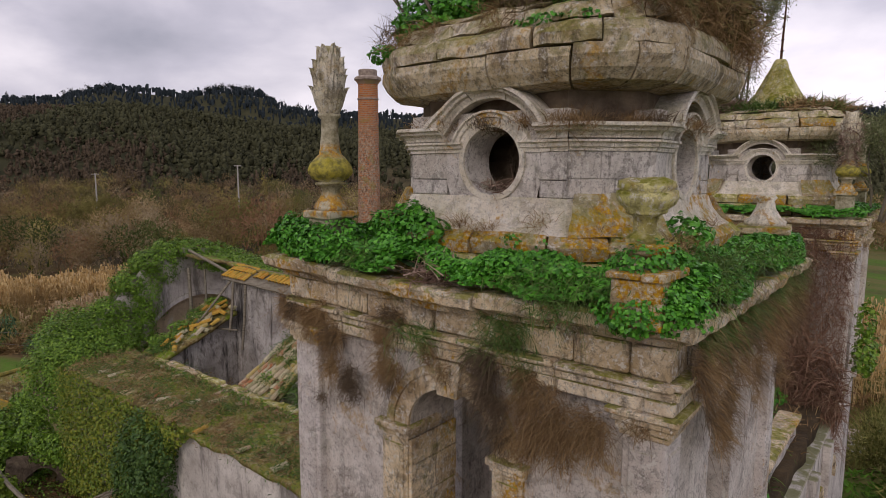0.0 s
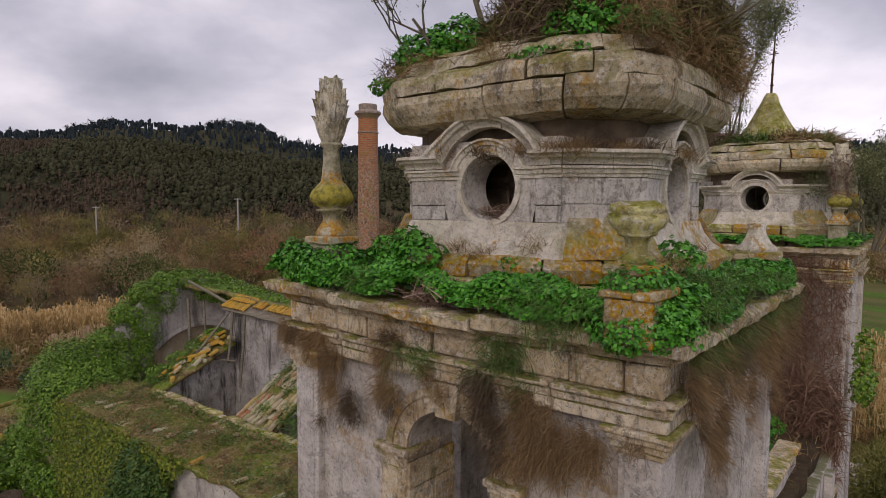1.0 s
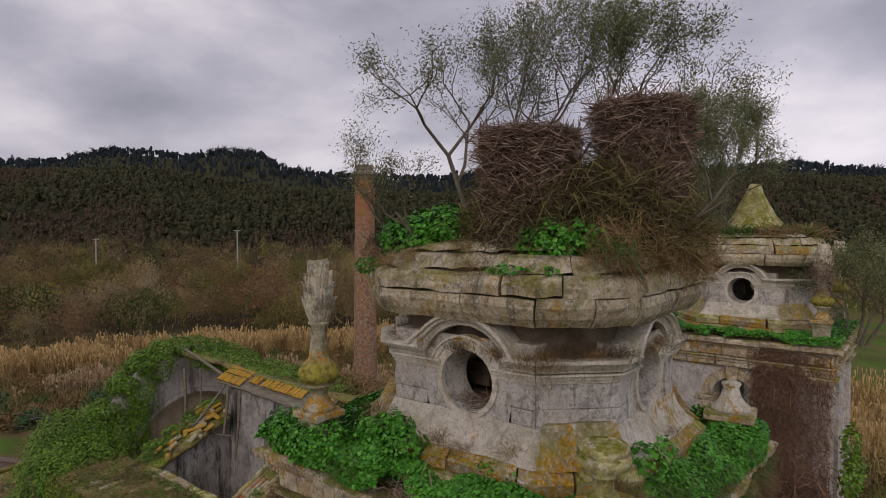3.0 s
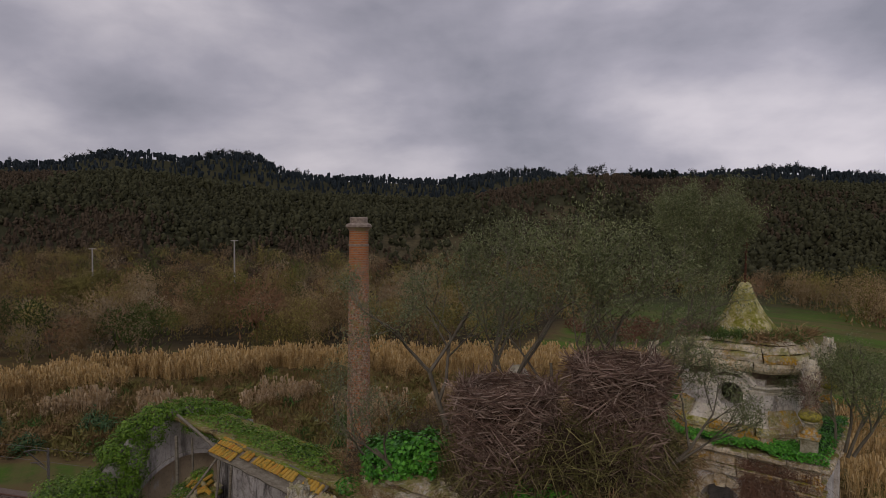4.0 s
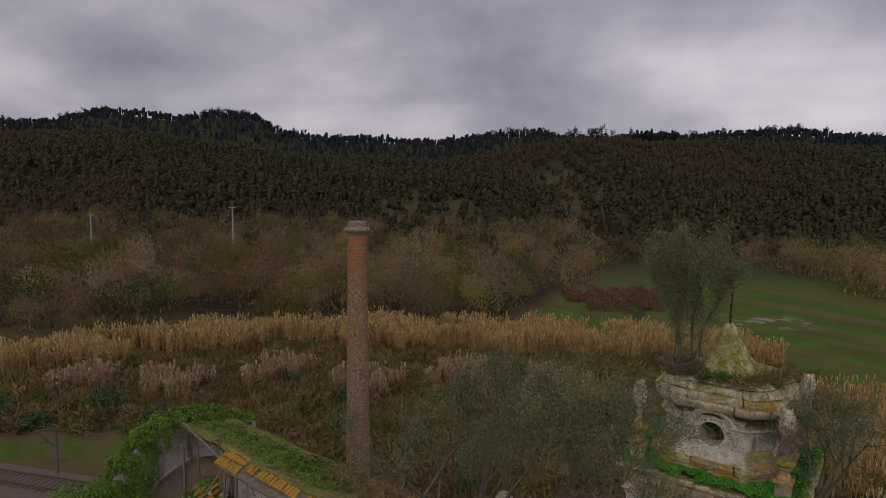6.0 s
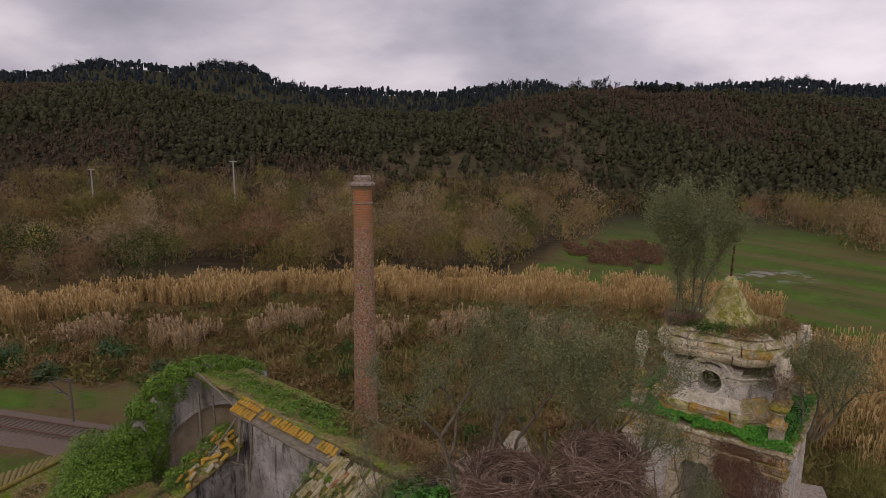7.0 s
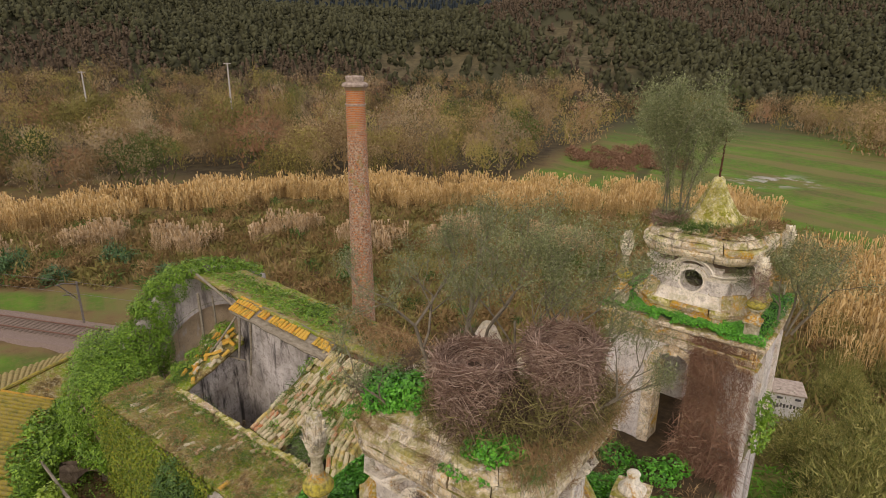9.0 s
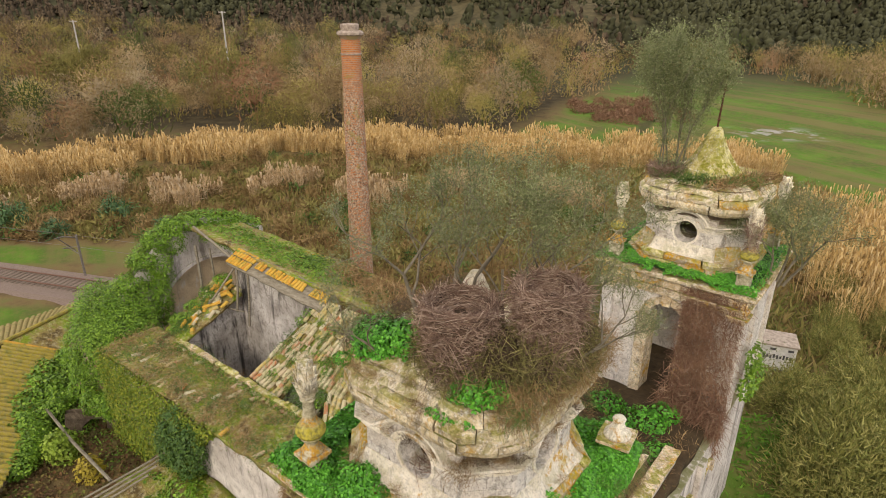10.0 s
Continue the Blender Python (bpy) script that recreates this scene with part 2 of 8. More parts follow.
def unit(v):
    return v / np.maximum(np.linalg.norm(v, axis=-1, keepdims=True), 1e-9)


def stuff(name, VF, material, label, category, smooth_it=False):
    """Uncountable stuff as one mesh; a third array is a tone for each vertex."""
    me = np_mesh(name, VF[0], VF[1], smooth_it)
    if len(VF) > 2:
        me.attributes.new("tone", "FLOAT", "POINT").data.foreach_set("value", np.asarray(VF[2], np.float32))
    ob = link_mesh(name, me, material)
    return tagged(ob, label, category, kind="stuff")

# ---- the ground: one sheet from the hill under the building over the valley to the hills ----
def smooth(a, b, v):
    t = np.clip((np.asarray(v, float) - a) / (b - a), 0, 1)
    return t * t * (3 - 2 * t)


WAVES = [(RNG.uniform(0, 6.28), RNG.uniform(0, 6.28), RNG.uniform(0, 6.28)) for _ in range(24)]


def waves(x, y, size, count, start):
    out = 0
    for k in range(count):
        a, p, _ = WAVES[start + k]
        q = size * (0.55 + 0.9 * k / max(count - 1, 1))
        out = out + np.sin((x * math.cos(a) + y * math.sin(a)) * 6.283 / q + p) / count
    return out


def ahead_side(x, y):
    """Along the valley's cross-section and along the valley."""
    return -0.624 * x + 0.781 * y, 0.781 * x + 0.624 * y


# crest heights of the nearer hill and of the dark ridge behind it, by bearing
FRONT_WAY = [-1.2, -0.72, -0.49, -0.35, -0.196, -0.077, 0.0, 0.06, 0.134, 0.203, 0.28, 0.335, 0.47, 0.72, 1.2]
FRONT_TOP = [78, 74, 73, 60, 51, 47, 46, 53, 63, 71, 74, 69, 68, 62, 66]
BACK_WAY = [-1.2, -0.72, -0.63, -0.58, -0.53, -0.46, -0.42, -0.35, -0.29, -0.262, -0.2, -0.08, 0.0, 0.06, 0.16, 0.19, 0.28, 0.335, 0.41, 0.50, 0.565, 0.64, 0.72, 1.2]
BACK_TOP = [112, 120, 120, 130, 139, 135, 128, 136, 129, 110, 101, 98, 96, 104, 112, 103, 103, 109, 107, 113, 118, 111, 106, 108]


def ground_height(x, y):
    x, y = np.asarray(x, float), np.asarray(y, float)
    f, s = ahead_side(x, y)
    near = 0.25 * waves(x, y, 9, 4, 0)
    z = -0.3 + near * smooth(4, 12, np.hypot(x + 6, y - 12))
    z = z - 9.7 * smooth(31, 50, f + 0.18 * np.abs(s)) - 6.0 * smooth(30, 75, s)
    z = np.maximum(z, -10.2 + 0.3 * near)
    way = s / np.maximum(f, 60.0)
    front = np.interp(way, FRONT_WAY, FRONT_TOP) + 8
    back = np.interp(way, BACK_WAY, BACK_TOP) + 2
    rise = front * (0.8 * smooth(285, 650, f - 16 * waves(x, y, 260, 3, 4)) + 0.2 * smooth(235, 430, f))
    rise = rise + smooth(300, 420, f) * (1 - smooth(520, 640, f)) * (5 * waves(x, y, 190, 5, 7) + 3 * waves(x, y, 80, 4, 12))
    rise = rise - 16 * smooth(640, 720, f) * (1 - smooth(740, 860, f))
    rise = rise + (back - front) * smooth(740, 960, f) - 130 * smooth(1000, 2400, f)
    return z + rise


def sheet(name, fr, sr, material):
    fr, sr = np.asarray(fr, float), np.asarray(sr, float)
    F, S = np.meshgrid(fr, sr, indexing="ij")
    X, Y = -0.624 * F + 0.781 * S, 0.781 * F + 0.624 * S
    V = np.stack([X, Y, ground_height(X, Y)], -1).reshape(-1, 3)
    n, m = len(fr), len(sr)
    i = (np.arange(n - 1)[:, None] * m + np.arange(m - 1)[None]).ravel()
    return link_mesh(name, np_mesh(name, V, np.stack([i, i + 1, i + m + 1, i + m], 1), True), material)


def spaced(*runs):
    out = [runs[0][0]]
    for a, b, step in runs:
        out += list(np.arange(a + step, b + step * 0.5, step))
    return np.array(out)


def ground_material():
    m = Nodes("winter_ground")
    g = m.t.nodes.new("ShaderNodeNewGeometry").outputs["Position"]
    dot = m.t.nodes.new("ShaderNodeVectorMath")
    dot.operation, dot.inputs[1].default_value = "DOT_PRODUCT", (-0.624, 0.781, 0)
    m.link(g, dot.inputs[0])
    dos = m.t.nodes.new("ShaderNodeVectorMath")
    dos.operation, dos.inputs[1].default_value = "DOT_PRODUCT", (0.781, 0.624, 0)
    m.link(g, dos.inputs[0])
    f, s = dot.outputs["Value"], dos.outputs["Value"]
    brown = m.ramp(m.noise(0.35, 6, 0.65), (0.3, (0.08, 0.055, 0.028)), (0.5, (0.14, 0.10, 0.045)), (0.74, (0.12, 0.125, 0.04)))
    green = m.ramp(m.noise(0.10, 7, 0.66, 0.3, (1.0, 1.0, 1.0)), (0.34, (0.085, 0.085, 0.03)), (0.5, (0.068, 0.13, 0.018)), (0.68, (0.09, 0.18, 0.022)))
    row = m.n("ShaderNodeTexNoise", Scale=1.0, Detail=5.0, Roughness=0.6)
    rows_ = m.n("ShaderNodeCombineXYZ")
    m.link(m.math("MULTIPLY", m.math("ADD", m.math("MULTIPLY", f, 0.505), m.math("MULTIPLY", s, 0.868)), 0.11), rows_.inputs[0])
    m.link(m.math("MULTIPLY", m.math("SUBTRACT", m.math("MULTIPLY", s, 0.505), m.math("MULTIPLY", f, 0.868)), 0.008), rows_.inputs[1])
    m.link(rows_.outputs[0], row.inputs["Vector"])
    green = m.mix(m.math("MULTIPLY", m.step(row.outputs["Fac"], 0.49, 0.56), 0.75), green, (0.15, 0.118, 0.05))
    green = m.mix(m.math("MULTIPLY", m.step(m.noise(0.9, 8, 0.8), 0.47, 0.6), 0.6), green, (0.135, 0.125, 0.04))
    # the meadow: beyond the reeds and along the foot of the wood
    edge = m.math("SUBTRACT", s, m.math("MULTIPLY", f, 0.5))
    edge = m.math("ADD", edge, m.math("MULTIPLY", m.noise(0.05, 3), 14.0))
    meadow = m.math("MULTIPLY", m.step(edge, -48.0, -44.0), m.step(f, 88.0, 92.0))
    ditch = m.math("MULTIPLY", m.step(edge, -22.0, -20.5), m.step(edge, -17.5, -19.0))
    green = m.mix(m.math("MULTIPLY", ditch, 0.8), green, (0.05, 0.045, 0.02))
    puddle = m.math("MULTIPLY", m.step(m.noise(0.16, 4, 0.6), 0.48, 0.56), m.math("MULTIPLY", m.math("MULTIPLY", m.step(f, 138.0, 144.0), m.step(f, 156.0, 150.0)), m.math("MULTIPLY", m.step(s, 68.0, 72.0), m.step(s, 92.0, 86.0))))
    green = m.mix(puddle, green, (0.30, 0.29, 0.26))
    lawn = m.math("MULTIPLY", m.step(s, 12.0, 13.5), m.step(f, 29.0, 26.5))
    meadow = m.math("MAXIMUM", meadow, m.math("MULTIPLY", lawn, 0.9))
    strip = m.math("MULTIPLY", m.step(f, 68.5, 69.5), m.step(f, 75.0, 73.5))
    strip = m.math("MULTIPLY", strip, m.step(s, -30.0, -36.0))
    meadow = m.math("MAXIMUM", meadow, strip)
    verge = m.math("MULTIPLY", m.math("MULTIPLY", m.step(f, 50.0, 51.0), m.step(f, 58.5, 57.0)), m.step(s, -34.0, -37.0))
    meadow = m.math("MAXIMUM", meadow, verge)
    col = m.mix(meadow, brown, green)
    hill = m.ramp(m.noise(0.02, 6, 0.6), (0.35, (0.04, 0.042, 0.022)), (0.6, (0.06, 0.058, 0.03)))
    for cf, cs, wf, ws in ((385.0, -8.0, 60.0, 42.0), (410.0, 92.0, 75.0, 34.0)):
        a = m.math("POWER", m.math("ABSOLUTE", m.math("DIVIDE", m.math("SUBTRACT", f, cf), wf), 0.0), 2.0)
        b = m.math("POWER", m.math("ABSOLUTE", m.math("DIVIDE", m.math("SUBTRACT", s, cs), ws), 0.0), 2.0)
        spot = m.step(m.math("ADD", m.math("ADD", a, b), m.math("MULTIPLY", m.noise(0.05, 4), 0.8)), 1.3, 1.0)
        hill = m.mix(spot, hill, m.ramp(m.noise(0.3, 4), (0.35, (0.065, 0.055, 0.03)), (0.65, (0.115, 0.095, 0.05))))
    # ground under the wood painted darker, as the shade between its trees
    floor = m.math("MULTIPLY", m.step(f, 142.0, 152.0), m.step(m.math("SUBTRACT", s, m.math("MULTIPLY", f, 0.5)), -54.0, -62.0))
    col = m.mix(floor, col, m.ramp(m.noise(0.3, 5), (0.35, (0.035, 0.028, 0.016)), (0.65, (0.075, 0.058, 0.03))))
    col = m.mix(m.step(f, 200.0, 260.0), col, hill)
    return m.done(col, 0.97, m.noise(2.5, 6, 0.7), 0.12, 0.1)


GROUND = ground_material()
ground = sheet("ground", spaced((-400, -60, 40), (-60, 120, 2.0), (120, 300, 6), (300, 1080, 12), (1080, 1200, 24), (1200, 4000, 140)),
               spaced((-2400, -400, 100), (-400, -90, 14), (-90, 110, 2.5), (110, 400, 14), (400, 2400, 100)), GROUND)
tagged(ground, "valley ground of winter grass, brown scrub soil and green meadow rising to hills", "ground", kind="structure")

# ---- the two roof pavilions ----
CX1, CY1 = -5.87, 8.98
CX2, CY2 = -6.0, 23.8
FLOOR = 6.3


def ring_point(h, c, u, soft=0.0):
    """A point on a square of half-width h with cut corners (straight sides run to +-c), u in 0..8: side, corner, side ..."""
    k, f = int(u) % 8, u - int(u)
    a = math.pi / 2 * (k // 2)
    p, q = ((h, -c), (h, c)) if k % 2 == 0 else ((h, c), (c, h))
    x, y = p[0] + (q[0] - p[0]) * f, p[1] + (q[1] - p[1]) * f
    if k % 2 and soft:
        lift = soft * 4 * f * (1 - f) * 0.5
        x, y = x + (h - x) * lift, y + (h - y) * lift
    return x * math.cos(a) - y * math.sin(a), x * math.sin(a) + y * math.cos(a)


def loft_octagon(bm, rows, close=True):
    """Rings of eight corners: rows of half-width, side's half-length, height."""
    rings = [[bm.verts.new((*ring_point(h, c, k), z)) for k in range(8)] for h, c, z in rows]
    for a, b in zip(rings, rings[1:]):
        for i in range(8):
            bm.faces.new((a[i], a[(i + 1) % 8], b[(i + 1) % 8], b[i]))
    if close:
        bm.faces.new(rings[0][::-1])
        bm.faces.new(rings[-1])


def course_block(bm, u0, u1, rows, thick=0.35, steps=3, puff=0.02, gap=0.012, soft=0.0):
    """A bent stone of a course between the perimeter marks u0 and u1, with joints left open."""
    us = [u0 + (u1 - u0) * i / steps for i in range(steps + 1)]
    for k in range(int(u0) + 1, int(math.ceil(u1))):
        us.append(float(k))
    us = sorted(set(us))
    eps = gap / 2
    us[0], us[-1] = us[0] + eps, us[-1] - eps
    grid = []
    for j, (h, c, z) in enumerate(rows):
        push = puff if 0 < j < len(rows) - 1 else 0.0
        zz = z + (0.006 if j == 0 else -0.006 if j == len(rows) - 1 else 0)
        grid.append([bm.verts.new((*ring_point(h + push - (0.012 if i in (0, len(us) - 1) else 0), c, u, soft), zz)) for i, u in enumerate(us)])
    inner = [[bm.verts.new((*ring_point(h - thick, max(c - thick * 0.4, 0.1), u), z)) for u in us] for h, c, z in (rows[0], rows[-1])]
    for a, b in zip(grid, grid[1:]):
        for i in range(len(us) - 1):
            bm.faces.new((a[i], a[i + 1], b[i + 1], b[i]))
    for i in range(len(us) - 1):
        bm.faces.new((inner[0][i], inner[0][i + 1], grid[0][i + 1], grid[0][i]))
        bm.faces.new((grid[-1][i], grid[-1][i + 1], inner[1][i + 1], inner[1][i]))
    for e in (0, -1):
        bm.faces.new([g[e] for g in grid] + [inner[1][e], inner[0][e]])


def arch_wall(bm, x0, x1, y0, y1, z0, z1, cx, r, spring, n=14):
    """A wall along x between y0 and y1 with a round-headed opening through it."""
    prof = [(cx - r, z0)] + [(cx - r * math.cos(math.pi * i / n), spring + r * math.sin(math.pi * i / n)) for i in range(n + 1)] + [(cx + r, z0)]
    front, back = [[bm.verts.new((x, y, z)) for x, z in prof] for y in (y0, y1)]
    for a, b in zip(range(len(prof) - 1), range(1, len(prof))):
        bm.faces.new((front[a], front[b], back[b], back[a]))
    for y, arch in ((y0, front), (y1, back)):
        bl, br = bm.verts.new((x0, y, z0)), bm.verts.new((x1, y, z0))
        ml, mr = bm.verts.new((x0, y, spring)), bm.verts.new((x1, y, spring))
        bm.faces.new((bl, arch[0], arch[1], ml))
        bm.faces.new((arch[-1], br, mr, arch[-2]))
        tops = [bm.verts.new((x0 + (x1 - x0) * i / n, y, z1)) for i in range(n + 1)]
        bm.faces.new((ml, arch[1], tops[0]))
        bm.faces.new((arch[-2], mr, tops[-1]))
        for i in range(n):
            bm.faces.new((arch[1 + i], arch[2 + i], tops[i + 1], tops[i]))
    for x in (x0, x1):
        bm.faces.new([bm.verts.new(p) for p in ((x, y0, z0), (x, y1, z0), (x, y1, z1), (x, y0, z1))])


def sector(bm, cx, cz, r0, r1, a0, a1, y0, y1, n=18):
    """A flat ring piece standing in the x-z plane, from y0 (front) to y1."""
    rows = []
    for i in range(n + 1):
        a = a0 + (a1 - a0) * i / n
        c, s = math.cos(a), math.sin(a)
        rows.append([bm.verts.new((cx + r * c, y, cz + r * s)) for r, y in ((r0, y1), (r0, y0), (r1, y0), (r1, y1))])
    for a, b in zip(rows, rows[1:]):
        for k in range(4):
            bm.faces.new((a[k], a[(k + 1) % 4], b[(k + 1) % 4], b[k]))
    bm.faces.new(rows[0])
    bm.faces.new(rows[-1][::-1])


SPREAD = {"left": 1.0, "right": 1.0, "lift": 0.0}


def turned(bm, quarter):
    """Turns a piece to its side of the pavilion and fits it to the body's true width and settlement."""
    bmesh.ops.rotate(bm, verts=bm.verts, cent=(0, 0, 0), matrix=Matrix.Rotation(quarter * math.pi / 2, 3, "Z"))
    for v in bm.verts:
        v.co.z += SPREAD["lift"] * max(0.0, -v.co.x) * min(1.0, max(0.0, (v.co.z - 10.0) / 1.0))
        v.co.x *= SPREAD["left"] if v.co.x < 0 else SPREAD["right"]


def cornice_slabs(owner, rng):
    """Lip of the main cornice: worn slabs, each moulded underneath."""
    for q in range(4):
        cuts = [-2.78]
        while cuts[-1] < 2.0:
            cuts.append(cuts[-1] + rng.uniform(0.75, 1.25))
        cuts[-1] = 2.78
        for i, (a, b) in enumerate(zip(cuts, cuts[1:])):
            bm = bmesh.new()
            dz, dy = rng.uniform(-0.022, 0.018), rng.uniform(-0.05, 0.03)
            prof = ((-2.30, 11.34), (-2.55, 11.34), (-2.58, 11.40), (-2.66, 11.43), (-2.74, 11.47), (-2.76, 11.58), (-2.70, 11.62), (-2.30, 11.62))
            n = 7
            rows = []
            for k in range(n + 1):
                x = a + 0.009 + (b - a - 0.018) * k / n
                row = []
                for y, z in prof:
                    lim = -y + 0.0
                    xx = max(-lim, min(lim, x)) if (i == 0 or i == len(cuts) - 2) else x
                    row.append(bm.verts.new((xx, y + dy + rng.uniform(-0.018, 0.018), z + dz + rng.uniform(-0.011, 0.011))))
                rows.append(row)
            for r0, r1 in zip(rows, rows[1:]):
                for k in range(len(prof)):
                    bm.faces.new((r0[k], r0[(k + 1) % len(prof)], r1[(k + 1) % len(prof)], r1[k]))
            bm.faces.new(rows[0])
            bm.faces.new(rows[-1][::-1])
            turned(bm, q)
            part("cornice_slab", bm, STONE, owner)


def frieze_blocks(owner, rng):
    for q in range(4):
        for z0, z1, d, lo, hi in ((11.03, 11.335, 2.52, 0.5, 0.95), (10.72, 11.02, 2.56, 0.8, 1.3)):
            x = -d
            while x < d - 0.02:
                e = x + rng.uniform(lo, hi)
                if d - e < 0.4:
                    e = d
                bm = bmesh.new()
                out = rng.uniform(-0.03, 0.03)
                g = rng.uniform(0.009, 0.018)
                if z0 > 11:
                    box(bm, x + g, e - g, -d - out, -d + 0.3, z0 + 0.004, z1, 0.022, 0.012, int(rng.integers(1e6)))
                else:
                    box(bm, x + g, e - g, -d - out + 0.03, -d + 0.3, z0, z0 + 0.136, 0.012, 0.007, int(rng.integers(1e6)))
                    box(bm, x + g, e - g, -d - out, -d + 0.3, z0 + 0.142, z0 + 0.226, 0.012, 0.007, int(rng.integers(1e6)))
                    box(bm, x + g, e - g, -d - out - 0.05, -d + 0.3, z0 + 0.232, z1, 0.022, 0.008, int(rng.integers(1e6)))
                turned(bm, q)
                part("frieze_block" if z0 > 11 else "architrave_block", bm, STONE, owner)
                x = e


CORNICE_PROFILE = [(0.0, -0.26), (0.0, 0.19), (0.04, 0.205), (0.052, 0.165), (0.085, 0.15), (0.10, 0.105), (0.14, 0.08), (0.17, 0.075), (0.17, -0.1)]
ARCHITRAVE_PROFILE = [(0.0, -0.06), (0.0, 0.085), (0.026, 0.092), (0.036, 0.062), (0.08, 0.052), (0.088, 0.028), (0.13, 0.022), (0.13, -0.06)]


def moulding(bm, rows):
    """Skins the rows of a swept profile and closes the ends."""
    m = len(rows[0])
    for p, q in zip(rows, rows[1:]):
        for k in range(m):
            bm.faces.new((p[k], p[(k + 1) % m], q[(k + 1) % m], q[k]))
    bm.faces.new(rows[0])
    bm.faces.new(rows[-1][::-1])


def widen_left(owner, before):
    """The drum's straight side runs further to one corner than to the other."""
    for ob in owner.children_recursive:
        if ob not in before and ob.type == "MESH":
            for v in ob.data.vertices:
                if v.co.x < 0:
                    x = -v.co.x
                    v.co.x = -(x if x < 0.62 else 0.62 + (x - 0.62) * 1.7 if x < 1.0 else 1.266 + (x - 1.0) * 0.95)


RUBBLE_RECESS = plain_material("brown_rubble_and_recess", (0.07, 0.05, 0.035), (0.26, 0.20, 0.14), 2.6, 0.95, 0.05)


def thing_part_rubble(rng):
    """Rough stones heaped against the back of the drum."""
    bm = bmesh.new()
    for k in range(150):
        a, f = rng.uniform(0, 6.283), rng.uniform()
        r = 1.15 * math.sqrt(rng.uniform()) * (1 - 0.45 * f)
        c = (r * math.cos(a), 0.25 + r * math.sin(a), 12.36 + 1.3 * f)
        w, d, h = rng.uniform(0.12, 0.26, 3) * np.array([1, 1, 0.7])
        box(bm, c[0] - w, c[0] + w, c[1] - d, c[1] + d, c[2] - h, c[2] + h, 0.0, 0.05, int(rng.integers(1e6)))
    return bm


